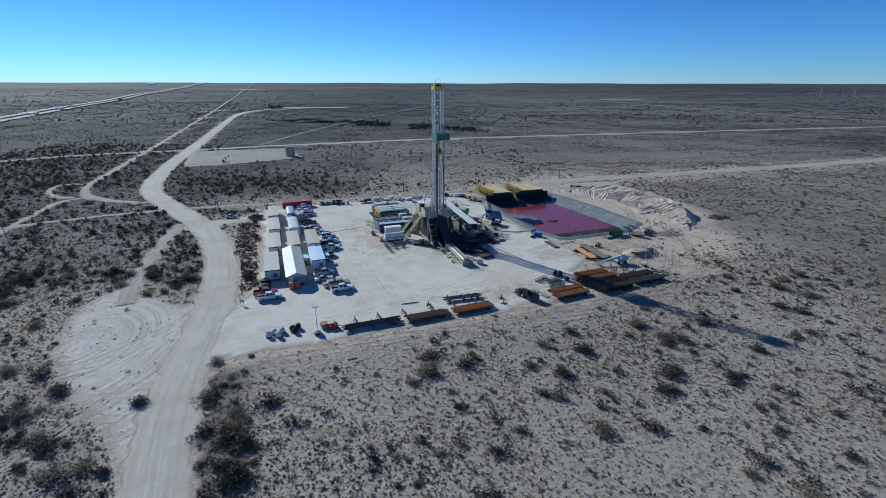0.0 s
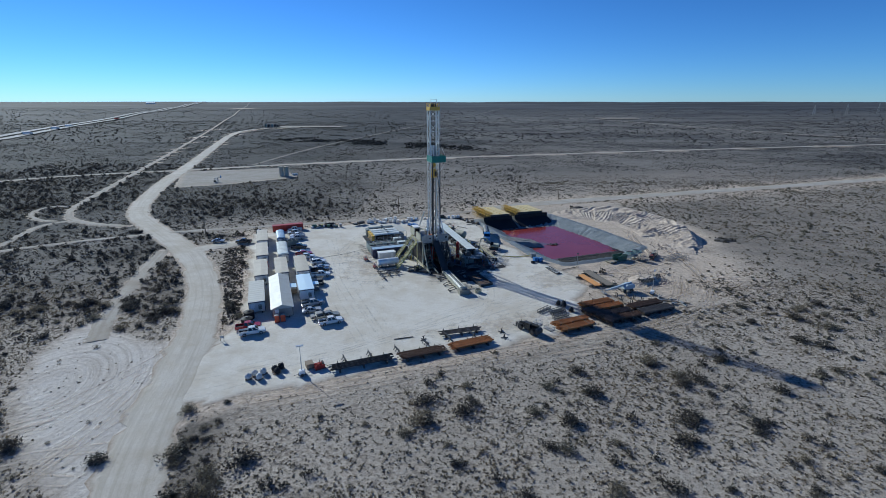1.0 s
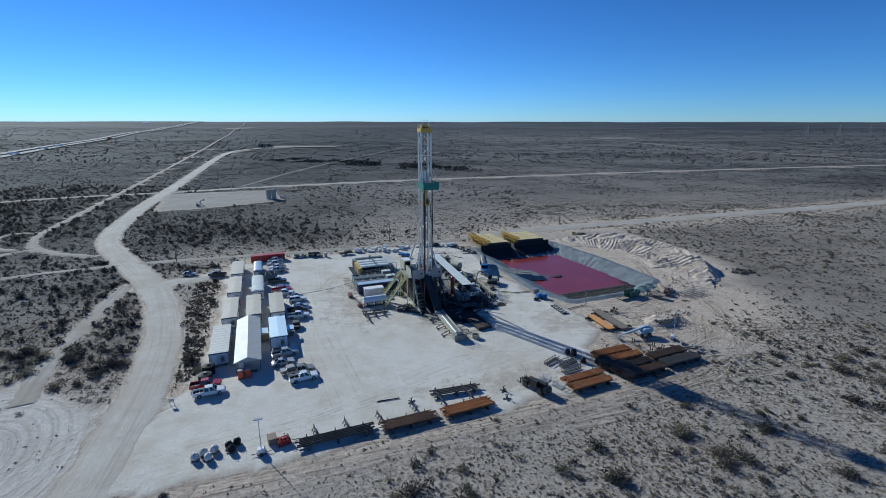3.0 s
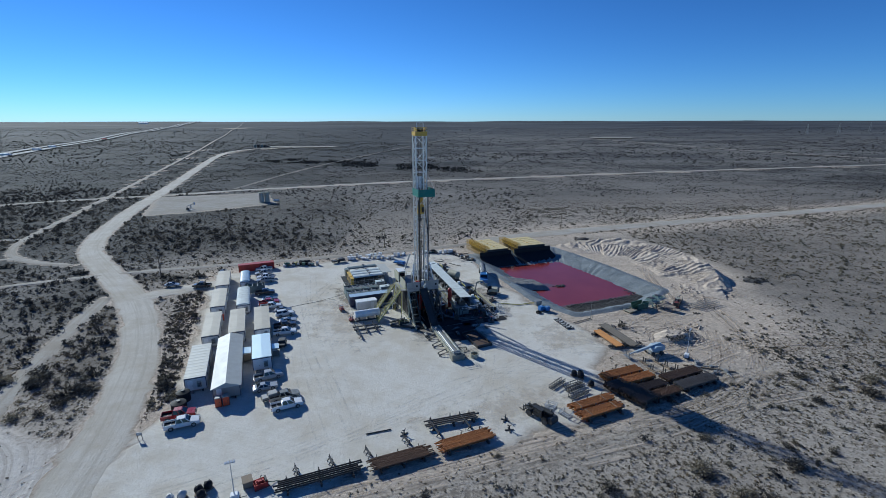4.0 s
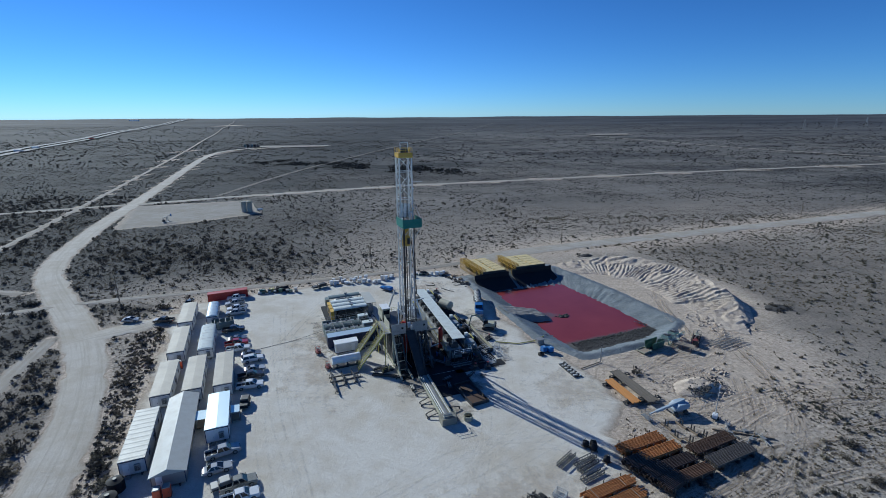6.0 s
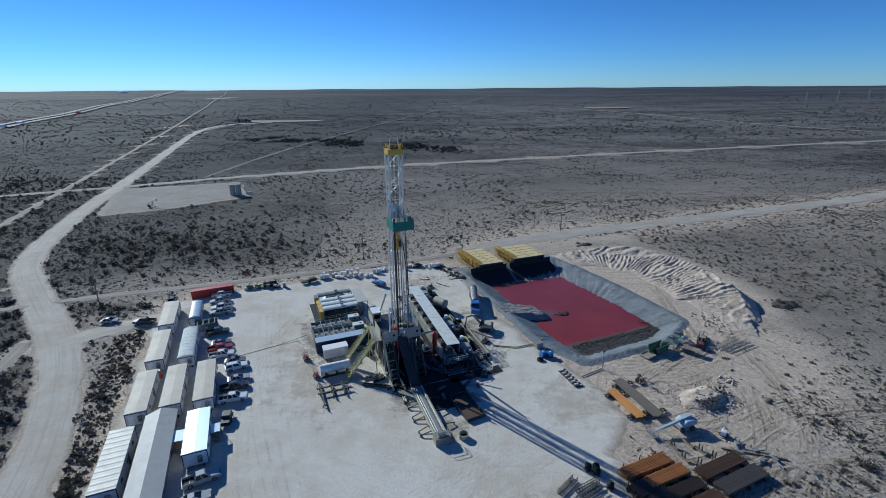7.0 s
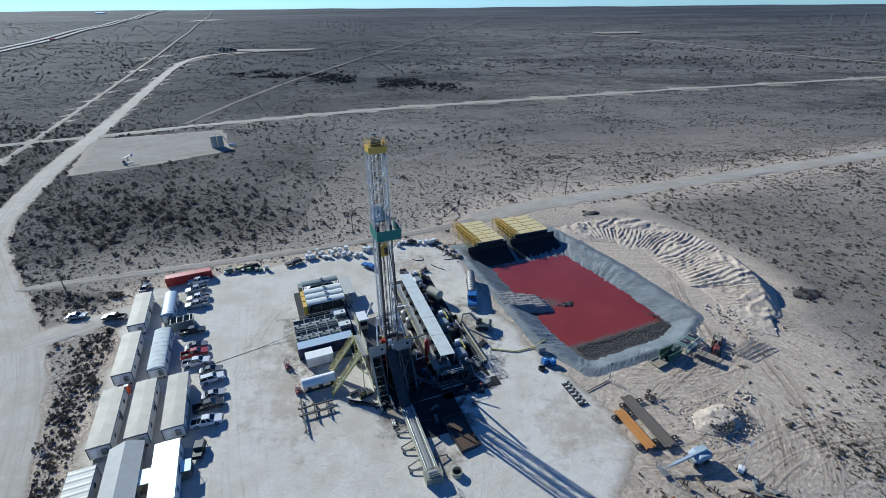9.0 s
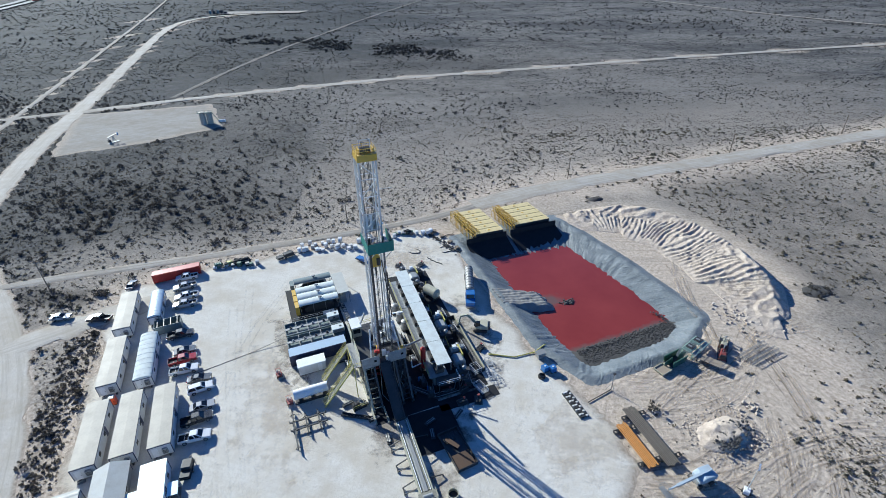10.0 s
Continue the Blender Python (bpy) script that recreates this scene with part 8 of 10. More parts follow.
height_patch("earth_mound", "small heap of dark brush by the mound", "pile", 93, 104, 50, 60, 0.6, heap(98, 55.0, 3.2, 0.5, 9), MAT_ROCK)


def spit(s, t):
    """A flat-backed tongue from the bank, its sides steep, its end breaking off into the fluid."""
    w = (s - 36.0) / 12.6
    mid, half = 16.6 - 5.0 * w, 4.4 - 0.6 * w
    u = (t - mid) / half
    edge = max(abs(u), (w - 0.55) / 0.45 if w > 0.55 else 0.0) + 0.12 * bumpy(s, t, 2.2, 5)
    top = 0.42 - 1.25 * min(1.0, max(0.0, w)) + 0.10 * math.sin(t * 5.2 + s * 0.9 + 2 * bumpy(s, t, 3, 8)) + 0.16 * bumpy(s, t, 1.1, 7)
    return top if edge < 0.8 else top - (edge - 0.8) * 4.5


def spit_mesh():
    ss, tt = np.arange(36.2, 51, 0.3), np.arange(4.0, 22, 0.3)
    v = np.array([(*place(s, t), max(-3.0, spit(s, t))) for t in tt for s in ss])
    lane = np.array([(t * 1.6, s * 0.12, 3.0) for t in tt for s in ss])
    ids = np.arange(len(v)).reshape(len(tt), len(ss))
    q = np.stack([ids[:-1, :-1], ids[:-1, 1:], ids[1:, 1:], ids[1:, :-1]], -1).reshape(-1, 4)
    keep = (v[q][:, :, 2] > -2.9).any(axis=1)
    return run_of(array_mesh("spit", v, q[keep], [MAT_SILT]), lane)


tagged(new("liner_spit", spit_mesh()), "grey liner-covered spit of earth running into the pit", "bank")


def rubble(name, label, spots, mat, lo, hi, seed, z, kind=""):
    rnd = random.Random(seed)
    sh = Shape()
    for s, t in spots:
        r = rnd.uniform(lo, hi)
        x, y = place(s, t)
        k = len(sh.v)
        sh.ball((x, y, z + rnd.uniform(0, r * 0.6)), r, 5, 3, rnd.uniform(0.5, 0.9))
        for i in range(k, len(sh.v)):
            a, b, c = sh.v[i]
            sh.v[i] = (a + rnd.uniform(-.25, .25) * r, b + rnd.uniform(-.25, .25) * r, c + rnd.uniform(-.2, .2) * r)
    return tagged(new(name, sh.mesh(name, mat)), label, "rubble", kind=kind)


rr = random.Random(12)
rubble("rubble_bank", "dark wet rubble along the pit's near edge", [(rr.uniform(44.4, 72.2), rr.uniform(-12.0, -7.6) + rr.gauss(0, 0.35)) for _ in range(2600)] + [(72.2 - abs(rr.gauss(0, 0.7)), rr.uniform(-10, -3)) for _ in range(60)], MAT_ROCK, 0.10, 0.25, 5, -1.68, "stuff")
height_patch("mud_bank", "dark bank of gravel and mud at the pit's near edge", "bank", 43.2, 73.6, -13.6, -5.0, 0.4, lambda s, t: -2.0 + 0.42 * min(1.0, (-7.2 - t) / 2.5 + 0.3 * bumpy(s, t, 3.0, 4)) + 0.12 * bumpy(s, t, 0.7, 2), MAT_ROCK, low=-2.1)
rubble("floating_debris", "clump of dark debris floating on red fluid", [(54.0 + rr.gauss(0, 0.95), 9.0 + rr.gauss(0, 0.45)) for _ in range(90)], MAT_ROCK, 0.15, 0.4, 6, -2.05)
rubble("dirt_clods", "scattered pale clods on bulldozed soil", [(rr.uniform(48, 63), rr.gauss(-38, 3.4)) for _ in range(420)], MAT_CLODS, 0.08, 0.22, 8, 0.0, "stuff")
rubble("dark_clods", "dark clods and roots tipped on bulldozed soil", [(rr.gauss(54.5, 1.6), rr.gauss(-40.2, 0.8)) for _ in range(150)] + [(rr.gauss(57.0, 1.8), rr.gauss(-38.6, 1.0)) for _ in range(90)], MAT_ROCK, 0.1, 0.34, 9, 0.95, "stuff")
rubble("pale_clods", "pale clods scattered over bulldozed soil", [(rr.gauss(58.5, 1.6), rr.gauss(-41.5, 0.8)) for _ in range(40)] + [(rr.gauss(64.5, 1.2), rr.gauss(-36, 0.8)) for _ in range(24)] + [(rr.uniform(82.5, 97), rr.gauss(-15, 4)) for _ in range(120)], MAT_SPOIL, 0.1, 0.4, 10, 0.1, "stuff")
rubble("hose_scraps", "dark tangle of hose scraps and clods along the pit's corner", [(30.5 + 4.6 * w + rr.gauss(0, 0.5), 56.0 - 15.0 * w ** 1.4 + rr.gauss(0, 0.5)) for w in [rr.random() for _ in range(170)]], MAT_ROCK, 0.12, 0.38, 14, 0.12, "stuff")


def frac_tank(ob_s, ob_t, l, label):
    """A yellow rectangular storage tank along x, with ladder and pipe cage at its -x end."""
    ob = thing("storage_tank", label, "tank", ob_s, ob_t, 0.1, -2.0, "storage tanks")
    x = l / 2
    # shell coloured black because its front stands in shade
    part("shell", Shape().prism([(-x + 1.4, 0.5), (x, 0.5), (x, 3.0), (-x + 0.5, 3.0), (-x + 0.5, 1.6)], "y", -1.2, 1.2), MAT_DARK, ob, "tank shell coloured black for its shaded side")
    part("top_plate", Shape().span(-x + 0.4, x + 0.05, -1.24, 1.24, 3.0, 3.06), MAT_BLEACHED, ob, "sun-bleached yellow top")
    part("skid", Shape().span(-x + 1.0, x, -1.1, 1.1, 0.15, 0.5), MAT_DARK, ob)
    for k in range(7):
        xx = -x + 1.6 + k * (l - 2.2) / 6
        part("top_rib", Shape().span(xx - 0.05, xx + 0.05, -1.2, 1.2, 3.06, 3.14), MAT_BLEACHED, ob)
    for xx in (-x - 0.9, -x + 0.3, -x + 1.5):
        for y in (-1.1, 0, 1.1):
            part("guard_post", Shape().beam((xx, y, 0 if xx < -x else 2.0), (xx, y, 3.9), 0.11), MAT_YELLOW, ob)
        for z in (2.6, 3.9):
            part("guard_rail", Shape().beam((xx, -1.1, z), (xx, 1.1, z), 0.11), MAT_YELLOW, ob)
    for y in (-1.1, 0, 1.1):
        part("guard_rail", Shape().beam((-x - 0.9, y, 3.9), (-x + 1.5, y, 3.9), 0.11), MAT_YELLOW, ob)
        part("stair_string", Shape().beam((-x - 0.9, y, 2.4), (-x + 1.5, y, 3.6), 0.11), MAT_YELLOW, ob)
    part("hatch", Shape().tube((0.5, 0, 3.06), (0.5, 0, 3.22), 0.35, 12), MAT_YELLOW, ob)
    for y in (-0.9, 0.9):
        part("wheel", Shape().tube((x - 1.2, y - 0.2, 0.5), (x - 1.2, y + 0.2, 0.5), 0.5, 14), MAT_RUBBER, ob)
    return ob


ft = frac_tank(47.6, 44.9, 9.8, "yellow-topped rectangular storage tank with a tubular stair frame")
for k in range(1, 6):
    copy_thing(ft, at_site(47.5 - 0.1 * k, 44.9 + 2.75 * k, 0.1, -2))
ft2 = frac_tank(63.6, 45.6, 13.0, "yellow-topped rectangular storage tank, long, with a stair frame")
for k in range(1, 5):
    copy_thing(ft2, at_site(63.5 - 0.05 * k, 45.6 + 2.75 * k, 0.1, -2))
# black liner on the bank; its upright lip puts shade on the tank fronts
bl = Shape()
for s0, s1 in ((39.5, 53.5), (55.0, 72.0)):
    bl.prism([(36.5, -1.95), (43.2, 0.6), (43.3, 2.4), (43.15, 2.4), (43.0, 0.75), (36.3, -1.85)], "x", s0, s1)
plain("dark_liner", bl, MAT_BLACKPLASTIC, "black liner sheet down the bank, carrying the tank fronts' shade", "sheet")


def vac_truck(s, t, turn):
    ob = thing("tank_truck", "blue-cabbed tank truck with a dark ribbed trailer tank", "truck", s, t, 0.1, turn)
    part("chassis", Shape().span(-9.0, 6.0, -0.5, 0.5, 0.7, 0.95), MAT_DARK, ob)
    part("tank", Shape().tube((-9.0, 0, 2.1), (1.8, 0, 2.1), 1.1, 20), MAT_STEEL, ob, "grey ribbed tank barrel")
    for k in range(9):
        part("tank_ring", Shape().tube((-8.6 + 1.25 * k, 0, 2.1), (-8.45 + 1.25 * k, 0, 2.1), 1.17, 20), MAT_DARK, ob)
    cab = part("cab", layered([(2.6, 0.7), (5.2, 0.7), (6.6, 0.8), (6.6, 1.9), (4.9, 2.1), (4.5, 3.1), (2.6, 3.2)], 1.2, 0.12, 0.04), MAT_BLUE, ob, "blue tractor cab")
    part("windscreen", Shape().add([(4.93, -1.0, 2.15), (4.93, 1.0, 2.15), (4.6, 0.95, 3.0), (4.6, -0.95, 3.0)], [(0, 1, 2, 3)]), MAT_GLASS, cab)
    part("bumper", Shape().span(6.5, 6.8, -1.2, 1.2, 0.5, 0.85), MAT_RIM, ob)
    for sy in (-1, 1):
        part("side_window", Shape().span(3.2, 4.4, sy * 1.22 - 0.01, sy * 1.22 + 0.01, 2.15, 2.85), MAT_GLASS, cab)
        part("exhaust_stack", Shape().tube((2.4, sy * 1.0, 0.9), (2.4, sy * 1.0, 3.8), 0.09, 8), MAT_RIM, ob)
        for x in (5.6, 2.2, 0.9, -6.4, -7.8):
            w = part("wheel", Shape().tube((x, sy * 0.75, 0.52), (x, sy * 1.2, 0.52), 0.52, 16), MAT_RUBBER, ob)
            part("rim", Shape().tube((x, sy * 1.0, 0.52), (x, sy * 1.22, 0.52), 0.28, 12), MAT_RIM, w)


vac_truck(29.9, 20.5, -113)


def excavator(s, t, turn):
    ob = thing("excavator", "dusty tan tracked backhoe excavator with a lowered arm", "excavator", s, t, 0.1, turn)
    for sy in (-1.1, 1.1):
        tr = part("track", layered([(-1.7, 0.3), (-1.4, 0), (1.4, 0), (1.7, 0.3), (1.6, 0.75), (-1.6, 0.75)], 0.28, 0.05, 0.05), MAT_DARK, ob)
        tr.matrix_basis = Matrix.Translation((0, sy, 0))
    up = part("house", layered([(-1.9, 0.95), (1.2, 0.95), (1.2, 1.5), (0.4, 1.9), (-1.7, 2.0), (-1.95, 1.7)], 1.2, 0.12, 0.05), MAT_KHAKI, ob)
    cb = part("cab", layered([(0.1, 1.5), (1.25, 1.5), (1.25, 2.3), (1.0, 2.9), (0.1, 2.9)], 0.45, 0.05, 0.04), MAT_GLASS, ob)
    cb.matrix_basis = Matrix.Translation((0, 0.7, 0))
    part("boom", Shape().beam((1.0, -0.2, 1.6), (3.2, -0.2, 4.0), 0.38, 0.5).beam((3.2, -0.2, 4.0), (4.9, -0.2, 3.5), 0.36, 0.45), MAT_KHAKI, ob)
    part("stick", Shape().beam((4.8, -0.2, 3.7), (5.4, -0.2, 0.9), 0.3, 0.36), MAT_KHAKI, ob)
    part("bucket", layered([(4.9, 0.1), (5.5, 0.0), (5.9, 0.5), (5.6, 1.0), (5.2, 0.9)], 0.45, 0.04, 0.04), MAT_DARK, ob)
    part("cylinder", Shape().tube((1.4, -0.2, 1.5), (2.9, -0.2, 3.3), 0.09, 8), MAT_RIM, ob)
    part("counterweight", Shape().span(-2.3, -1.8, -1.1, 1.1, 1.0, 1.8), MAT_DARK, ob)


excavator(26.2, 6.4, 150)
for s, t, r in ((34.6, -12.0, 0), (33.1, -11.2, 5)):
    bx = thing("blue_tote", "blue plastic chemical tote in a cage beside the pit", "tote", s, t, 0.1, r, "chemical totes")
    part("tank", Shape().span(-0.6, 0.6, -0.6, 0.6, 0.15, 1.35), MAT_BLUE, bx)
    part("pallet", Shape().span(-0.65, 0.65, -0.65, 0.65, 0, 0.15), MAT_DARK, bx)
    part("cap", Shape().tube((0, 0, 1.35), (0, 0, 1.45), 0.2, 10), MAT_WHITE, bx)
gx = thing("grey_bin", "small grey steel bin at the pit's corner", "bin", 34.5, -7.2, 0.1)
part("body", Shape().prism([(-0.8, 0), (0.8, 0), (1.0, 1.4), (-1.0, 1.4)], "y", -0.7, 0.7), MAT_STEEL, gx)
part("lid", Shape().span(-1.05, 1.05, -0.75, 0.75, 1.4, 1.47), MAT_STEEL, gx)
ty = thing("tyre_ring", "dark rubber tyre lying on the caliche", "tyre", 31.5, -12.6, 0.1)
part("tyre", Shape().tube((0, 0, 0), (0, 0, 0.45), 0.8, 16, caps=False).tube((0, 0, 0.45), (0, 0, 0.1), 0.45, 16, caps=False).tube((0, 0, 0.0), (0, 0, 0.44), 0.79, 16, 0.46, caps=False), MAT_RUBBER, ty)

# flare pump and pit equipment on the near side
MAT_MINT = paint("pale_green_frame", (0.30, 0.41, 0.345), 0.55, dirt=0.45)
MAT_TIMBER = paint("grey_brown_decking", (0.33, 0.26, 0.19), 0.85, dirt=0.5, vary=0.3)


def open_bin(s, t, turn):
    ob = thing("cuttings_bin", "open green steel cuttings bin with a dark inside", "bin", s, t, 0.1, turn, "pit equipment")
    part("floor_plate", Shape().span(-1.9, 1.9, -1.15, 1.15, 0.12, 0.2), MAT_DARK, ob)
    for y in (-1, 1):
        part("side_wall", Shape().prism([(-1.9, 0.15), (1.9, 0.15), (2.3, 1.8), (-2.3, 1.8)], "y", y * 1.2 - 0.05, y * 1.2 + 0.05), MAT_TANKGREEN, ob)
        part("rim", Shape().span(-2.35, 2.35, y * 1.2 - 0.09, y * 1.2 + 0.09, 1.76, 1.88), MAT_TANKGREEN, ob)
        for k in range(5):
            part("rib", Shape().span(-1.7 + k * 0.85 - 0.05, -1.7 + k * 0.85 + 0.05, y * 1.26 - 0.06, y * 1.26 + 0.06, 0.2, 1.76), MAT_TANKGREEN, ob)
    for x in (-1, 1):
        part("end_wall", Shape().beam((x * 1.9, 0, 0.15), (x * 2.3, 0, 1.8), 2.4, 0.08), MAT_TANKGREEN, ob)
        part("runner", Shape().span(-2.0, 2.0, x * 0.8 - 0.1, x * 0.8 + 0.1, 0, 0.14), MAT_DARK, ob)
    part("cuttings", Shape().ball((0.3, 0, 0.25), 1.0, 9, 4, 0.35), MAT_ROCK, ob, "wet dark cuttings", True)


def shaker_unit(s, t, turn):
    """Two vibrating screens on a braced stand with walkway and chutes."""
    ob = thing("shale_shaker", "pale green framed screen unit on a braced stand", "machine", s, t, 0.1, turn, "pit equipment")
    for x in (-3.0, -1.0, 1.0, 3.0):
        for y in (-1.2, 1.2):
            part("leg", Shape().beam((x, y, 0), (x, y, 1.6), 0.14), MAT_MINT, ob)
        part("cross_beam", Shape().beam((x, -1.3, 1.55), (x, 1.3, 1.55), 0.14), MAT_MINT, ob)
    for y in (-1.2, 1.2):
        part("long_beam", Shape().beam((-3.2, y, 1.55), (3.2, y, 1.55), 0.16).beam((-3.2, y, 0.1), (3.2, y, 0.1), 0.16), MAT_MINT, ob)
        part("brace", Shape().beam((-3, y, 0.2), (-1, y, 1.5), 0.08).beam((1, y, 1.5), (3, y, 0.2), 0.08), MAT_MINT, ob)
    for x in (-1.9, 1.5):
        sc = part("screen_box", Shape().prism([(x - 1.1, 1.7), (x + 1.1, 1.62), (x + 1.2, 2.1), (x - 1.1, 2.35)], "y", -0.9, 0.9), MAT_MINT, ob)
        part("screen_deck", Shape().beam((x - 1.0, 0, 2.36), (x + 1.1, 0, 2.14), 1.6, 0.05), MAT_DARK, sc)
        part("motor", Shape().tube((x - 0.3, -0.4, 2.6), (x - 0.3, 0.4, 2.6), 0.2, 10), MAT_STEEL, sc)
    part("chute", Shape().beam((3.2, 0, 1.5), (4.6, 0, 0.5), 1.4, 0.12), MAT_MINT, ob)
    part("walkway", Shape().span(-3.3, 3.3, -2.1, -1.3, 1.5, 1.58), MAT_STEEL, ob)
    railing("railing", [(-3.3, -2.1, 1.58), (3.3, -2.1, 1.58)], MAT_MINT, ob)
    part("ladder", Shape().beam((-3.5, -1.9, 0), (-3.3, -1.9, 1.6), 0.06).beam((-3.5, -1.4, 0), (-3.3, -1.4, 1.6), 0.06), MAT_MINT, ob)


def low_skid(s, t, turn, mat, label, seed):
    ob = thing("pump_skid", label, "pump", s, t, 0.1, turn, "pit equipment")
    rnd = random.Random(seed)
    for y in (-0.9, 0.9):
        part("runner", Shape().span(-2.3, 2.3, y - 0.1, y + 0.1, 0, 0.3), MAT_DARK, ob)
    for k in range(4):
        part("cross_beam", Shape().span(-2.1 + 1.4 * k - 0.08, -2.1 + 1.4 * k + 0.08, -0.9, 0.9, 0.1, 0.3), mat, ob)
    part("engine", layered([(-1.9, 0.3), (-0.2, 0.3), (-0.2, 1.1), (-0.6, 1.4), (-1.7, 1.4)], 0.55, 0.1, 0.06), mat, ob)
    part("radiator", Shape().span(-2.2, -1.95, -0.6, 0.6, 0.3, 1.5), MAT_DARK, ob)
    part("exhaust", Shape().tube((-1.0, 0.2, 1.4), (-1.0, 0.2, 2.1), 0.07, 8), MAT_STEEL, ob)
    part("pump_casing", Shape().tube((0.5, -0.35, 0.8), (0.5, 0.35, 0.8), 0.5, 14), mat, ob, smooth=False)
    part("shaft", Shape().tube((-0.2, 0, 0.8), (0.5, 0, 0.8), 0.09, 8), MAT_STEEL, ob)
    part("outlet_pipe", Shape().run([(0.5, 0, 1.2), (0.5, 0, 1.7), (1.5, rnd.uniform(-.4, .4), 1.6), (2.3, 0.3, 0.4)], 0.12, 8), MAT_STEEL, ob)
    part("frame_hoop", Shape().beam((1.6, -0.9, 0.3), (1.6, -0.9, 1.5), 0.08).beam((1.6, 0.9, 0.3), (1.6, 0.9, 1.5), 0.08).beam((1.6, -0.9, 1.5), (1.6, 0.9, 1.5), 0.08), mat, ob)


def plank_stage(s, t, turn):
    ob = thing("plank_stage", "weathered timber plank stage on steel legs by the pit", "platform", s, t, 0.1, turn, "pit equipment")
    for k in range(8):
        part("plank", Shape().span(-2.6, 2.6, -1.08 + 0.27 * k, -0.83 + 0.27 * k, 1.22, 1.3), MAT_TIMBER, ob)
    for x in (-2.2, 0.0, 2.2):
        part("bearer", Shape().span(x - 0.08, x + 0.08, -1.1, 1.1, 1.08, 1.22), MAT_DARK, ob)
        for y in (-0.9, 0.9):
            part("leg", Shape().beam((x, y, 0), (x, y, 1.1), 0.1), MAT_DARK, ob)


tr = thing("drip_tray", "low tan steel tray with a muddy floor", "tray", 56.6, -21.2, 0.1, 8, "pit equipment")
part("floor_plate", Shape().span(-1.4, 1.4, -1.2, 1.2, 0.35, 0.42), MAT_TIMBER, tr)
for a in ((-1.45, 1.45, -1.25, -1.17), (-1.45, 1.45, 1.17, 1.25), (-1.45, -1.37, -1.17, 1.17), (1.37, 1.45, -1.17, 1.17)):
    part("lip", Shape().span(*a, 0.3, 0.62), MAT_KHAKI, tr)
for x in (-1.2, 1.2):
    part("runner", Shape().span(x - 0.1, x + 0.1, -1.2, 1.2, 0, 0.35), MAT_DARK, tr)
open_bin(60.9, -20.2, 6)
shaker_unit(67.6, -18.9, 16)
plank_stage(67.2, -23.6, -62)
low_skid(72.6, -22.6, 40, MAT_DULLRED, "dull red engine pump skid beside the pit", 3)
low_skid(75.6, -20.4, 35, MAT_KHAKI, "tan pump skid with an open frame beside the mound", 4)
for k, (s, t, turn) in enumerate(((79.6, -24.6, 8), (80.6, -26.6, 5))):
    lx = thing("truss_section", "long grey open steel truss lying on bulldozed soil", "truss", s, t, 0.1, turn, "truss sections")
    for y in (-0.5, 0.5):
        part("chord", Shape().tube((-4.6, y, 0.15), (4.6, y, 0.15), 0.07, 7).tube((-4.6, y, 0.85), (4.6, y, 0.85), 0.06, 7), MAT_STEEL, lx)
    for i in range(9):
        x = -4.4 + 1.1 * i
        part("lacing", Shape().beam((x, -0.5, 0.15), (x, -0.5, 0.85), 0.06).beam((x, 0.5, 0.15), (x, 0.5, 0.85), 0.06).beam((x, -0.5, 0.85), (x, 0.5, 0.85), 0.06), MAT_STEEL, lx)
lt = thing("lattice_panel", "pallet rack of short pale pipe ends on dark bars", "rack", 33.6, -21.6, 0.1, -2)
for x in (-0.9, -0.3, 0.3, 0.9):
    part("chord", Shape().span(x - 0.06, x + 0.06, -3.4, 3.4, 0, 0.25), MAT_DARK, lt)
for k in range(12):
    for x in (-0.6, 0.0, 0.6):
        part("block", Shape().span(x - 0.22, x + 0.22, -3.25 + 0.58 * k, -2.95 + 0.58 * k, 0.1, 0.4), MAT_SACK if (k + int(x * 2 + 2)) % 2 else MAT_DARK, lt)
fs = thing("flare_stand", "thin steel flare stand with guy pipes by the pit", "flare stand", 42.8, -21.2, 0.1)
part("post", Shape().tube((0, 0, 0), (0, 0, 4.6), 0.08, 8), MAT_STEEL, fs)
part("head", Shape().box((0, 0, 4.6), (0.5, 0.35, 0.35)), MAT_DARK, fs)
part("foot_pipe", Shape().tube((0, 0, 0.1), (-6.4, -0.9, 0.1), 0.1, 8), MAT_DARK, fs)
for a in (30, 150, 270):
    part("brace", Shape().beam((1.1 * math.cos(radians(a)), 1.1 * math.sin(radians(a)), 0), (0, 0, 2.0), 0.06), MAT_STEEL, fs)
hs = random.Random(5)
for k, (s, t) in enumerate(((34.8, 53.6), (34.2, 49.5), (35.2, 45.0), (35.8, 40.6), (24.5, 47.5), (28.5, 36.5))):
    pts = [Vector((0, 0, 0.1))]
    a = hs.uniform(0, 6.28)
    for i in range(9):
        a += hs.uniform(-0.9, 0.9)
        pts.append(pts[-1] + Vector((math.cos(a) * 0.7, math.sin(a) * 0.7, 0)))
    plain("hose", Shape().run(pts, 0.11, 7), MAT_RUBBER, "coiled black rubber hose lying on caliche", "hose", s, t, 0.1, 0, "hoses")
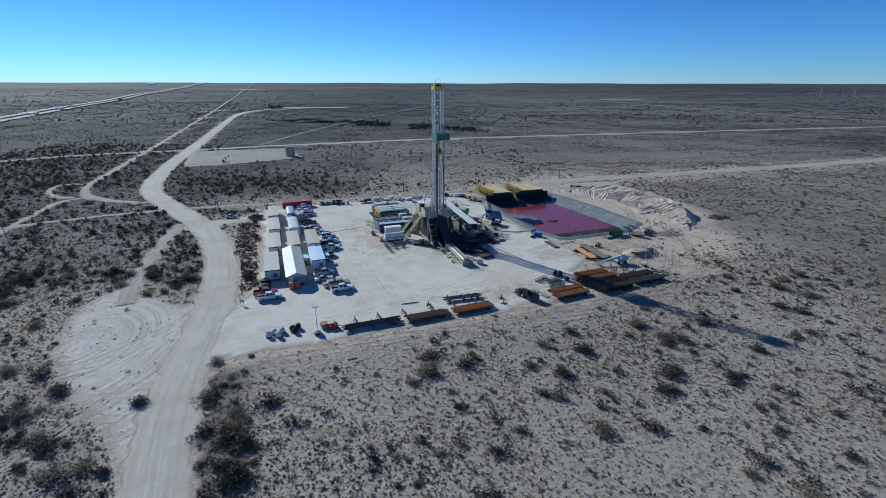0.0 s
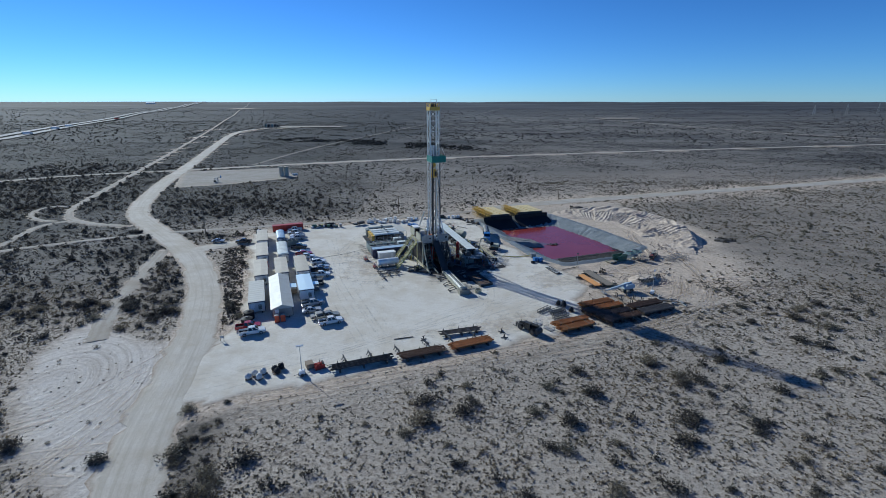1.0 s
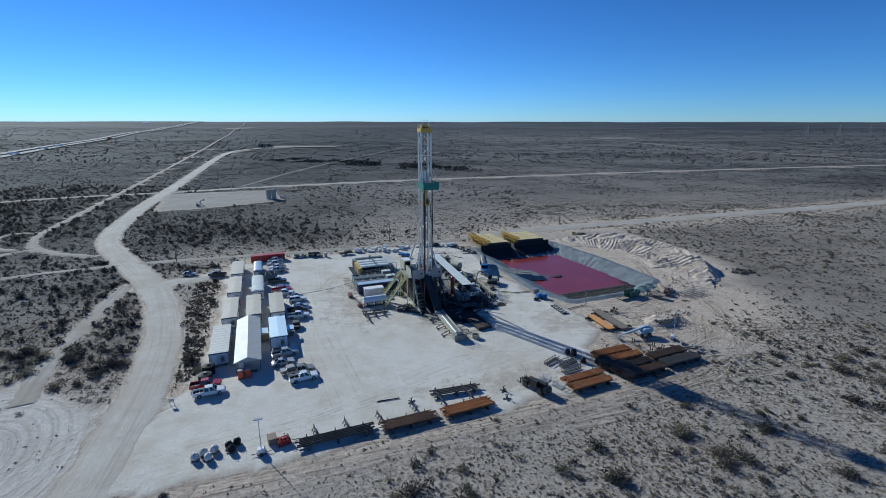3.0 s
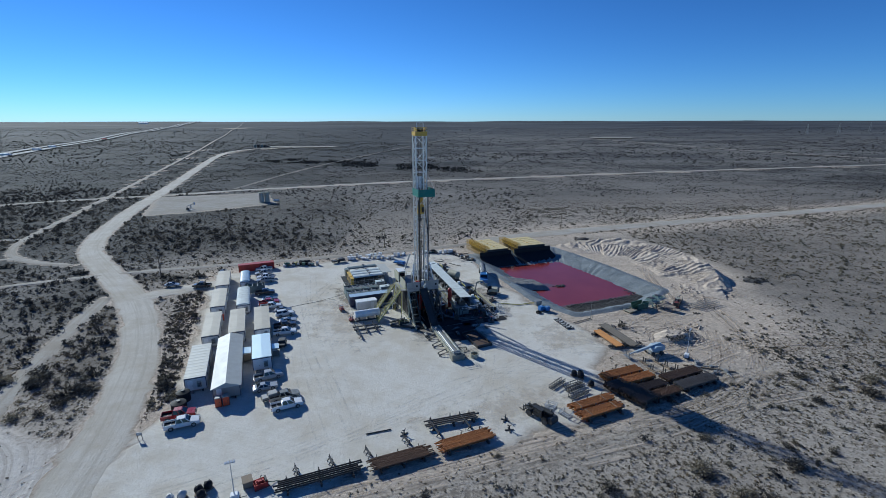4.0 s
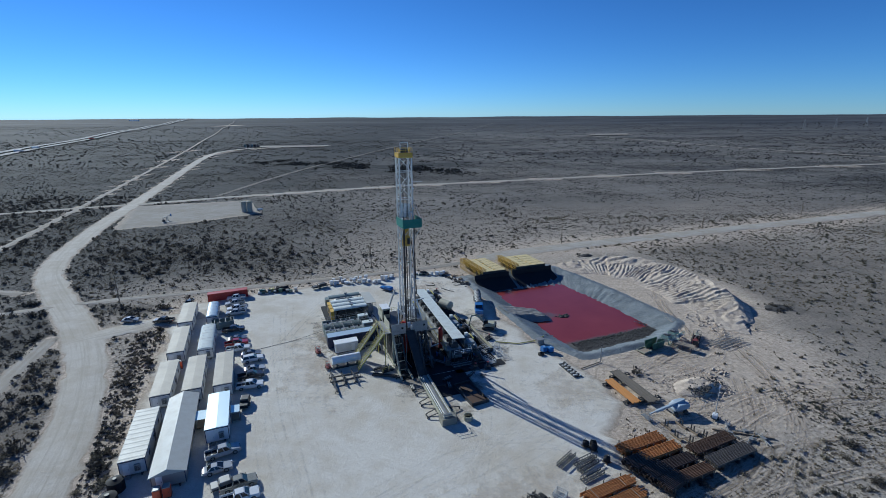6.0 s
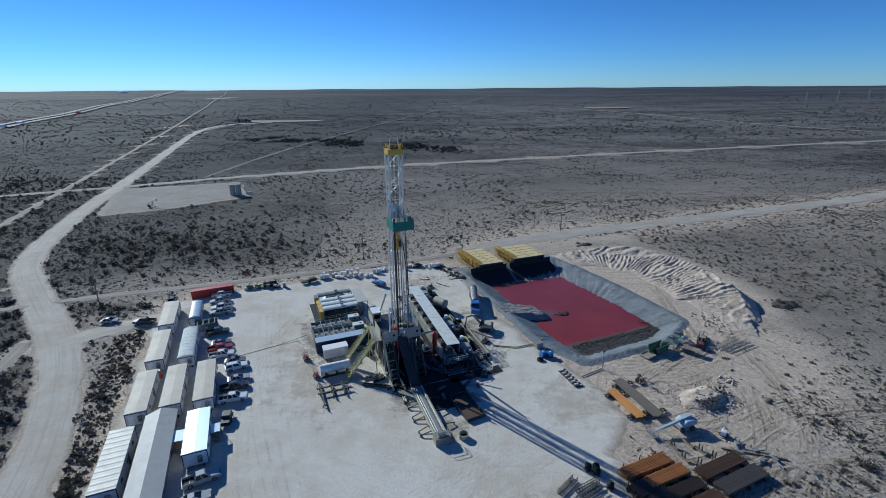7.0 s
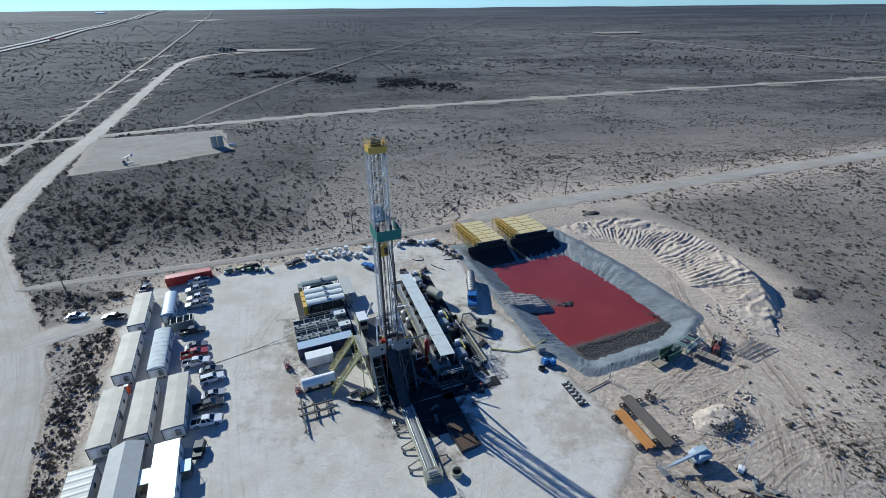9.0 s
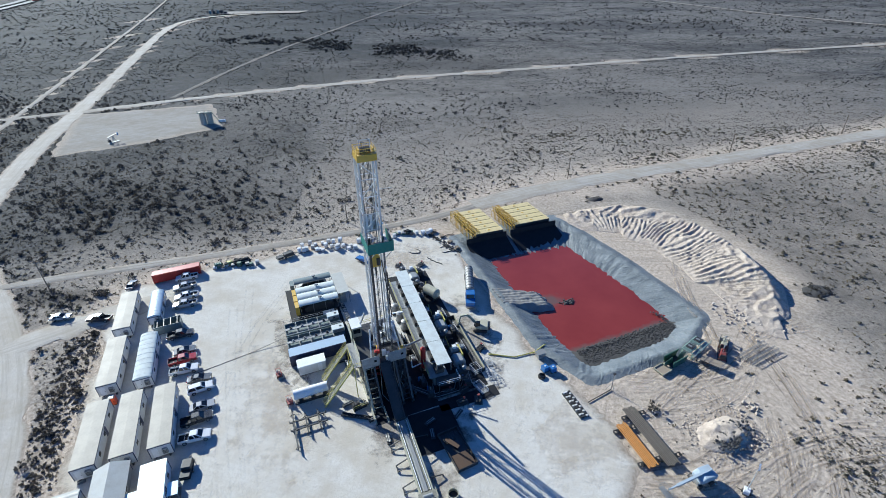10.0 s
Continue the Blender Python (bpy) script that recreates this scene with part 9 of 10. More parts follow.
for k, (s, t) in enumerate(((34.6, 51.4), (35.6, 47.2), (33.6, 55.5), (36.2, 43.0), (26.0, 57.0))):
    wg = thing("wood_crate", "broken dark timber crate near the pit", "crate", s, t, 0.1, 30 * k, "timber crates")
    part("box", Shape().span(-0.7, 0.7, -0.5, 0.5, 0.08, 0.7), MAT_WOOD, wg)
    for x in (-0.5, 0.5):
        part("batten", Shape().span(x - 0.06, x + 0.06, -0.55, 0.55, 0.0, 0.75), MAT_WOOD, wg)

# ---- boom lift ----
bf = thing("boom_lift", "pale blue articulated boom lift with its arm lowered", "boom lift", 43.6, -43.4, 0.1, 176)
part("chassis", Shape().span(-1.6, 1.6, -1.0, 1.0, 0.55, 1.0), MAT_STEEL, bf)
part("turntable", layered([(-2.2, 1.0), (1.1, 1.0), (1.1, 1.6), (0.3, 2.2), (-2.0, 2.2), (-2.3, 1.8)], 1.1, 0.15, 0.06), MAT_LIFT, bf, "rounded pale blue turntable cover")
part("boom", Shape().beam((-1.6, 0, 2.5), (5.2, 0, 1.2), 0.42, 0.5), MAT_LIFT, bf)
part("jib", Shape().beam((5.1, 0, 1.3), (6.8, 0, 0.9), 0.24), MAT_LIFT, bf)
bk = part("platform", Shape().span(6.8, 7.8, -1.1, 1.1, 0.35, 0.45), MAT_STEEL, bf)
railing("guard_rail", [(6.8, -1.1, 0.45), (7.8, -1.1, 0.45), (7.8, 1.1, 0.45), (6.8, 1.1, 0.45), (6.8, -1.1, 0.45)], MAT_STEEL, bk, 1.1, 0.8)
for x in (-1.2, 1.2):
    for sy in (-1, 1):
        part("wheel", Shape().tube((x, sy * 0.95, 0.5), (x, sy * 1.3, 0.5), 0.5, 16), MAT_RUBBER, bf)

# ---- pipe and casing ----
def pipe_rack(s, t, turn, l, n, layers, r, mat, label, name="pipe_stack", jitter=0.5, seed=0, sleepers=3, pitch=None):
    """Lengths of pipe along x, side by side on sleepers, in layers."""
    ob = thing(name, label, "pipes", s, t, 0.1, turn, "pipe stacks")
    rnd = random.Random(seed)
    pitch = pitch or 2.1 * r
    w = n * pitch
    for k in range(sleepers):
        x = -l * 0.38 + k * l * 0.76 / (sleepers - 1)
        part("sleeper", Shape().span(x - 0.15, x + 0.15, -w / 2 - 0.4, w / 2 + 0.4, 0, 0.55), MAT_DARK, ob)
        for y in (-w / 2 - 0.3, w / 2 + 0.3):
            part("stake", Shape().span(x - 0.06, x + 0.06, y - 0.06, y + 0.06, 0.55, 0.75 + layers * r * 2.2), MAT_DARK, ob)
    tube = Shape().tube((-l / 2, 0, 0), (l / 2, 0, 0), r, 8).tube((l / 2 - 0.25, 0, 0), (l / 2, 0, 0), r * 1.18, 8).mesh("pipe", mat)
    for j in range(layers):
        z = 0.55 + r + j * (2.06 * r + 0.05)
        for i in range(n):
            part("pipe", tube, None, ob, at=Matrix.Translation((rnd.uniform(-jitter, jitter), -w / 2 + (i + 0.5) * pitch + rnd.uniform(-.02, .02), z)) @ Matrix.Rotation(rnd.uniform(-.006, .006), 4, "Z"))
        if j + 1 < layers:
            for k in range(sleepers):
                x = -l * 0.38 + k * l * 0.76 / (sleepers - 1)
                part("spacer", Shape().span(x - 0.08, x + 0.08, -w / 2, w / 2, z + r, z + r + 0.06), MAT_WOOD, ob)
    if sleepers == 2 and layers == 1:
        for k in (0, 1):
            x = -l * 0.38 + k * l * 0.76
            for dx in (-0.32, 0.32):
                part("rack_bar", Shape().span(x + dx - 0.07, x + dx + 0.07, -w / 2 - 1.5, w / 2 + 1.1, 0.3, 0.5), MAT_DARK, ob)
            for i in range(7):
                y = -w / 2 - 1.4 + i * (w + 2.4) / 6
                part("rack_rung", Shape().span(x - 0.32, x + 0.32, y - 0.06, y + 0.06, 0.0, 0.5), MAT_DARK, ob)
    return ob


MAT_UMBER = paint("umber_pipe", (0.17, 0.085, 0.04), 0.7, 0.0, dirt=0.55, dirt_col=(0.07, 0.045, 0.028), scale=0.9, vary=0.6)
MAT_TARRY_SHADE = paint("oiled_shaded_pipe", (0.05, 0.032, 0.022), 0.6, 0.0, dirt=0.4, dirt_col=(0.10, 0.06, 0.035), scale=0.9, vary=0.5)
MAT_OLDSTEEL = paint("weathered_frame_steel", (0.15, 0.15, 0.145), 0.55, 0.2, dirt=0.5, dirt_col=(0.06, 0.055, 0.05))
# front row
pipe_rack(-35.1, -56.4, 0.5, 12.8, 6, 1, 0.13, MAT_BLACKPIPE, "row of black drill pipe on low racks", seed=1, pitch=0.42)
pipe_rack(-22.4, -57.0, 1, 9.4, 16, 2, 0.08, MAT_UMBER, "stack of brown weathered tubing on racks", seed=2, jitter=0.9)
pipe_rack(-10.9, -56.8, 2, 9.4, 16, 2, 0.085, MAT_RUST, "stack of rusty orange tubing on racks", seed=3, jitter=0.7)
pipe_rack(-10.8, -50.6, -4, 9.8, 4, 1, 0.15, MAT_GREYPIPE, "few grey drill collars on a rack", seed=4, jitter=0.5, pitch=0.5)
for s, t, turn in ((-14.6, -51.6, 3), (-8.8, -51.8, 4), (-27.0, -53.6, 10), (-20.2, -53.0, 12), (-33.0, -53.6, 8), (-38.4, -53.8, 6)):
    sawhorse_rack(s, t, turn, 4.4 if s > -16 else 2.2, "dark steel sawhorse pipe rack behind stacked pipe")
plain("loose_pipe", Shape().tube((-2.2, 0, 0.12), (2.2, 0, 0.12), 0.1, 8), MAT_BLACKPIPE, "single dark pipe lying on the caliche", "pipe", -24.0, -48.5, 0.1, -4, "loose pipes")
for s, t, r in ((-20.0, -50.8, 20), (-1.5, -53.6, 40), (-2.2, -56.4, -15)):
    pj = thing("pipe_jack", "small dark steel stand lying on the caliche", "stand", s, t, 0.1, r, "pipe jacks")
    part("foot", Shape().span(-0.8, 0.8, -0.12, 0.12, 0, 0.15).span(-0.12, 0.12, -0.8, 0.8, 0, 0.15), MAT_DARK, pj)
    part("post", Shape().tube((0, 0, 0.15), (0, 0, 0.9), 0.12, 8), MAT_DARK, pj)
    part("cradle", Shape().beam((-0.4, 0, 1.1), (0, 0, 0.9), 0.1).beam((0.4, 0, 1.1), (0, 0, 0.9), 0.1), MAT_DARK, pj)
# casing at the right front
pipe_rack(28.9, -49.0, 1, 9.6, 10, 3, 0.12, MAT_RUST, "tall stack of rusty casing pipe", seed=5, jitter=0.25)
pipe_rack(30.4, -52.0, 1, 8.4, 9, 3, 0.12, MAT_RUST, "tall stack of rusty casing pipe", seed=6, jitter=0.25)
pipe_rack(31.0, -55.0, 1, 7.8, 9, 2, 0.12, MAT_TARRY_SHADE, "tall stack of nearly black oiled casing pipe", seed=7, jitter=0.25)
pipe_rack(31.9, -58.0, 1, 7.0, 9, 2, 0.12, MAT_UMBER, "tall stack of dark brown casing pipe", seed=8, jitter=0.25)
pipe_rack(40.9, -53.6, 2, 10.2, 11, 2, 0.11, MAT_BROWN, "stack of brown casing pipe with timber spacers", seed=9, jitter=0.25)
pipe_rack(41.4, -57.1, 2, 10.2, 12, 2, 0.11, MAT_GREYPIPE, "stack of dark grey tubing with timber spacers", seed=10, jitter=0.25)
pipe_rack(16.4, -55.4, 3, 9.6, 9, 2, 0.11, MAT_RUST, "low stack of orange rusty pipe", seed=11, jitter=0.6)
pipe_rack(16.2, -58.2, 3, 9.4, 10, 2, 0.11, MAT_RUST, "low stack of orange rusty pipe", seed=12, jitter=0.6)
# near-black short stacks: oily pipe ends plus the mast's shadow in their colour
for k, (s, t) in enumerate(((24.9, -52.6), (25.9, -55.4), (26.6, -58.2))):
    pipe_rack(s, t, 3 + 4 * k, 4.4, 11, 3, 0.12, MAT_TARRY_SHADE, "short oiled pipe beside casing, blackened for the mast's shadow", "pipe_stack", 0.5, 20 + k, 2)
pipe_rack(38.2, -33.8, 86, 9.4, 7, 1, 0.13, MAT_ORANGE, "row of orange painted pipe on low skids", seed=13, jitter=0.25, sleepers=2, pitch=0.32)
pipe_rack(41.9, -33.2, 86, 13.0, 8, 1, 0.14, MAT_GREYPIPE, "row of long grey pipe on low skids", seed=14, jitter=0.25, sleepers=2, pitch=0.33)


def ladder_frame(s, t, turn, l, w, label):
    ob = thing("scaffold_section", label, "scaffold", s, t, 0.1, turn, "scaffold sections")
    for y in (-w / 2, w / 2):
        part("chord", Shape().span(-l / 2, l / 2, y - 0.07, y + 0.07, 0.1, 0.24).span(-l / 2, l / 2, y - 0.05, y + 0.05, 0.75, 0.87), MAT_OLDSTEEL, ob)
    for k in range(8):
        x = -l / 2 + 0.1 + k * (l - 0.2) / 7
        part("rung", Shape().span(x - 0.05, x + 0.05, -w / 2, w / 2, 0.12, 0.2).span(x - 0.04, x + 0.04, -w / 2 - 0.04, -w / 2 + 0.04, 0.1, 0.8).span(x - 0.04, x + 0.04, w / 2 - 0.04, w / 2 + 0.04, 0.1, 0.8), MAT_OLDSTEEL, ob)
    for x in (-l * 0.3, l * 0.3):
        part("foot", Shape().span(x - 0.1, x + 0.1, -w / 2, w / 2, 0, 0.1), MAT_DARK, ob)


ladder_frame(14.3, -46.9, 22, 4.6, 0.9, "grey steel ladder frame lying on caliche")
ladder_frame(17.3, -48.2, 8, 4.8, 0.8, "grey steel ladder frame lying on caliche")
ladder_frame(16.1, -51.7, 8, 4.8, 0.9, "grey steel ladder frame lying on caliche")
ladder_frame(16.9, -49.5, 12, 4.6, 0.8, "grey steel ladder frame lying on caliche")
cage(8.6, -53.2, 30, 1.6, 1.8, 0.9, "small grey barred cage beside the black forklift")
cage(9.8, -56.4, 15, 1.4, 2.0, 0.9, "small grey barred cage beside the black forklift")
for s, t in ((37.9, -46.3), (40.8, -47.1), (37.1, -49.4), (41.3, -49.3), (38.4, -51.6), (42.1, -51.4)):
    pg = thing("timber_post", "pair of dark upright rack posts on a sleeper", "post", s, t, 0.1, 2, "rack posts")
    part("sleeper", Shape().span(-0.2, 0.2, -1.2, 1.2, 0, 0.3), MAT_WOOD, pg)
    for y in (-0.3, 0.3):
        part("upright", Shape().span(-0.08, 0.08, y - 0.08, y + 0.08, 0.3, 1.5), MAT_DARK, pg)
for k, (s, t, turn) in enumerate(((48.9, -50.8, 40), (50.2, -53.2, -30), (49.0, -55.4, 15), (51.6, -56.2, 70), (47.6, -52.6, 100))):
    plain("scrap_heap", Shape().tube((-1.8, 0, 0.15), (1.8, 0.3, 0.3), 0.1, 8).tube((-1.4, 0.5, 0.12), (1.5, -0.4, 0.4), 0.08, 8).box((0.2, 0.1, 0.25), (0.9, 0.6, 0.5), 20), MAT_STEEL, "tangle of scrap pipe and blocks beside racks", "scrap", s, t, 0.1, turn, "scrap heaps")
plain("long_plank", Shape().box((0, 0, 0.12), (10.5, 0.35, 0.2)), MAT_WOOD, "long pale timber beam beside the casing stacks", "beam", 49.6, -53.4, 0.1, -38)
for s, t in ((13.2, -55.6), (19.0, -55.2), (13.4, -58.4), (19.3, -58.0)):
    plain("timber_spacer", Shape().span(-0.06, 0.06, -1.0, 1.0, 0, 0.06), MAT_WOOD, "pale timber laid across stacked orange pipe", "timber", s, t, 1.16, 3, "stack timbers")
# a power cable strung from the camp to the tanks
cb = Shape()
p0, p1 = Vector((-37.5, 17.5, 0.25)), Vector((-18.2, 21.0, 0.9))
cpts = [p0.lerp(p1, i / 12) - Vector((0, 0, 0.5 * math.sin(math.pi * i / 12))) for i in range(13)]
cb.run([Vector((p.x, p.y, max(0.13, p.z))) for p in cpts], 0.05, 6)
plain("power_cable", cb, MAT_RUBBER, "black power cable lying across the pale pad", "cable")

# ---- poles and far things ----
def utility_pole(x, y, h, label="weathered timber utility pole with a crossarm", arm=25):
    ob = new("utility_pole")
    ob.matrix_basis = pose(x, y, float(land(x, y)), 0, 0, arm)
    tagged(ob, label, "pole", "utility poles")
    part("shaft", Shape().tube((0, 0, -0.2), (0, 0, h), 0.17, 8, 0.11), MAT_WOOD, ob)
    part("crossarm", Shape().span(-1.1, 1.1, -0.06, 0.06, h - 0.7, h - 0.56), MAT_WOOD, ob)
    for k in (-1.0, 0.0, 1.0):
        part("insulator", Shape().tube((k, 0, h - 0.56), (k, 0, h - 0.36), 0.05, 6), MAT_STEEL, ob)
    return ob


POLES = [(-96, 198.5, 10.5), (-20.3, 235.5, 9.0), (64.5, 268.5, 9.0), (145.5, 294, 9.0), (216, 318, 9.0), (290, 342, 9.0), (370, 368, 9.0), (-165, 172, 9.5), (455, 396, 9.0)]
for x, y, h in POLES:
    utility_pole(x, y, h)
for (x0, y0, h0), (x1, y1, h1) in zip(POLES[1:6], POLES[2:7]):
    for off in (-0.9, 0.9):
        w = Shape()
        a, b = Vector((x0, y0, h0 - 0.4)), Vector((x1, y1, h1 - 0.4))
        pts = [a.lerp(b, i / 10) - Vector((0, 0, 1.2 * math.sin(math.pi * i / 10))) for i in range(11)]
        pts = [p + Vector((off * 0.35, -off * 0.9, 0)) for p in pts]
        ring = [Vector((0, 0, 0.014)), Vector((0.01, -0.01, -0.008)), Vector((-0.01, 0.01, -0.008))]
        w.add([p + r for p in pts for r in ring], [(3 * i + j, 3 * i + (j + 1) % 3, 3 * i + 3 + (j + 1) % 3, 3 * i + 3 + j) for i in range(10) for j in range(3)])
        tagged(new("wire_span", w.mesh("wire_span", MAT_DARK)), "thin power wire strung between timber poles", "wire", "wire spans")

tk = new("well_tank")
tk.matrix_basis = pose(-113.5, 354.5, float(land(-113.5, 354.5)) + 0.1, 0, 0, 15)
tagged(tk, "pale cube-shaped tank stand on the far well pad", "tank")
for x in (-1.7, 1.7):
    part("vessel", Shape().tube((x, 0, 0), (x, 0, 6.6), 1.6, 18).tube((x, 0, 6.6), (x, 0, 7.0), 1.6, 18, 0.3), MAT_CREAM, tk)
part("walkway", Shape().span(-3.6, 3.6, -2.4, -1.6, 6.6, 6.75), MAT_TANKGREEN, tk)
railing("railing", [(-3.6, -2.4, 6.75), (3.6, -2.4, 6.75)], MAT_TANKGREEN, tk)
part("separator", Shape().tube((5.6, 1.0, 0.8), (9.2, 1.0, 0.8), 0.7, 12), MAT_WHITE, tk)
part("stair", Shape().beam((3.6, -2.0, 6.6), (7.4, -2.0, 0), 0.8, 0.15), MAT_TANKGREEN, tk)

# made-up pump jack in place of a low dark scrap pile
pj = new("pump_jack")
pj.matrix_basis = pose(-148.5, 326, float(land(-148.5, 326)) + 0.1, 0, 0, 60) @ Matrix.Diagonal((0.72, 0.72, 0.72, 1))
tagged(pj, "pump jack shape standing in for a low dark scrap pile", "pump jack")
part("base", Shape().span(-4.2, 3.2, -0.9, 0.9, 0, 0.4), MAT_STEEL, pj)
part("samson_post", Shape().beam((-0.8, -0.8, 0.4), (0, 0, 4.6), 0.25).beam((-0.8, 0.8, 0.4), (0, 0, 4.6), 0.25).beam((1.2, 0, 0.4), (0, 0, 4.6), 0.25), MAT_MACHINE, pj)
part("walking_beam", Shape().beam((-3.6, 0, 4.0), (3.4, 0, 5.3), 0.35, 0.55), MAT_STEEL, pj)
part("horse_head", layered([(3.0, 4.0), (3.7, 4.2), (3.9, 5.3), (3.5, 6.2), (3.0, 6.0)], 0.25, 0.04, 0.04), MAT_BLUE, pj)
part("counterweight", layered([(-3.9, 0.9), (-2.5, 0.9), (-2.3, 2.2), (-3.2, 2.9), (-4.1, 2.2)], 0.7, 0.1, 0.06), MAT_DARK, pj)
part("gearbox", Shape().span(-3.2, -1.8, -0.5, 0.5, 0.4, 1.7), MAT_STEEL, pj)
part("pitman", Shape().beam((-3.0, 0.6, 1.6), (-3.5, 0.6, 4.0), 0.15).beam((-3.0, -0.6, 1.6), (-3.5, -0.6, 4.0), 0.15), MAT_STEEL, pj)

bt = new("tank_battery")
bt.matrix_basis = pose(-335, 968, float(land(-335, 968)) + 0.8, 0, 0, 10)
tagged(bt, "far cluster of dark oilfield tanks beside a bend in the road", "tank")
for k in range(4):
    part("vessel", Shape().tube((-9 + 6 * k, 0, 0), (-9 + 6 * k, 0, 5.5), 2.3, 14), MAT_DARK if k % 2 else MAT_TEAL, bt)
part("heater", Shape().span(12, 17, -2, 2, 0, 3.5), MAT_DARK, bt)

for x, y, turn, mat, name in ((-700, 880, 66, MAT_WHITE, "white"), (-735, 960, 66, MAT_WHITE, "white"), (-650, 762, 66, MAT_WHITE, "white"), (-858, 1290, 68, MAT_REDPAINT, "red")):
    hw = new("semi_truck")
    hw.matrix_basis = pose(x + 13, y, float(land(x, y)) + 1.3, 0, 0, turn) @ Matrix.Diagonal((0.75, 0.85, 0.85, 1))
    tagged(hw, f"far {name} semi truck on the highway", "truck", "highway trucks")
    part("trailer_box", Shape().span(-9, 4.5, -1.25, 1.25, 1.1, 4.0), mat, hw)
    part("cab", layered([(5.2, 0.6), (8.6, 0.6), (8.6, 1.9), (7.2, 2.2), (6.9, 3.4), (5.2, 3.5)], 1.2, 0.1, 0.04), mat, hw)
    for wx in (7.6, 4.6, 3.4, -6.6, -7.8):
        part("wheel", Shape().tube((wx, -1.25, 0.5), (wx, 1.25, 0.5), 0.5, 10), MAT_RUBBER, hw)
for x, y, w in ((-2050, 3500, 60),):
    fb = new("far_building")
    fb.matrix_basis = pose(x, y, float(land(x, y)) - 0.5, 0, 0, 5)
    tagged(fb, "far low pale industrial building on the plain", "building", "far buildings")
    part("wall", Shape().span(-w / 2, w / 2, -8, 8, 0, 7), MAT_WHITE, fb)
    part("roof", Shape().prism([(-8.5, 7), (8.5, 7), (0, 9)], "x", -w / 2, w / 2), MAT_WHITE, fb)
for k, (x, y) in enumerate(((1120, 1500), (1300, 1600), (1480, 1690), (1650, 1780))):
    tw = new("power_pylon")
    tw.matrix_basis = pose(x, y, float(land(x, y)), 0, 0, 30)
    tagged(tw, "far lattice power pylon on the horizon", "pylon", "power pylons")
    for a, b in ((-3, -3), (3, -3), (3, 3), (-3, 3)):
        part("leg", Shape().beam((a, b, -1), (a * 0.15, b * 0.15, 30), 0.5), MAT_STEEL, tw)
    part("arm", Shape().beam((-6, 0, 25), (6, 0, 25), 0.5).beam((-5, 0, 29), (5, 0, 29), 0.5), MAT_STEEL, tw)

# ---- brush and grass ----
def brush_material(name, dark, light, rough=0.9, thinness=0.25):
    m, n, l, b = nodes_of(name)
    geo = n.new("ShaderNodeNewGeometry")
    mix = mixed(n, l, geo.outputs["Random Per Island"], dark, light)
    big = noise_node(n, l, 0.08, 3, 0.6, geo.outputs["Position"])
    l.new(mixed(n, l, maths(n, l, "MULTIPLY", ramp(n, l, big, 0.4, 0.65), 0.5), mix, tuple(c * k for c, k in zip(light, (1.2, 1.05, 0.9)))), b.inputs["Base Color"])
    b.inputs["Roughness"].default_value = rough
    b.inputs["Specular IOR Level"].default_value = 0.1
    # thin leaves and twigs let some of the sun through
    thin, both = n.new("ShaderNodeBsdfTranslucent"), n.new("ShaderNodeMixShader")
    l.new(b.inputs["Base Color"].links[0].from_socket, thin.inputs["Color"])
    both.inputs[0].default_value = thinness
    l.new(b.outputs[0], both.inputs[1])
    l.new(thin.outputs[0], both.inputs[2])
    l.new(both.outputs[0], n["Material Output"].inputs["Surface"])
    return m


MAT_BRUSH = brush_material("winter_brush", (0.034, 0.033, 0.030), (0.125, 0.116, 0.10), thinness=0.15)
MAT_SAGE = brush_material("olive_shrub", (0.075, 0.07, 0.056), (0.25, 0.232, 0.185), thinness=0.42)
MAT_GRASS = brush_material("dry_tuft", (0.08, 0.068, 0.05), (0.27, 0.235, 0.175), thinness=0.42)
MAT_FARBRUSH = brush_material("far_dark_brush", (0.026, 0.028, 0.028), (0.085, 0.083, 0.076), thinness=0.1)
MAT_DARKGRASS = brush_material("grey_winter_grass", (0.045, 0.043, 0.039), (0.165, 0.152, 0.132), thinness=0.4)
MAT_STEM = paint("grey_bark", (0.13, 0.11, 0.09), 0.9, dirt=0.4)


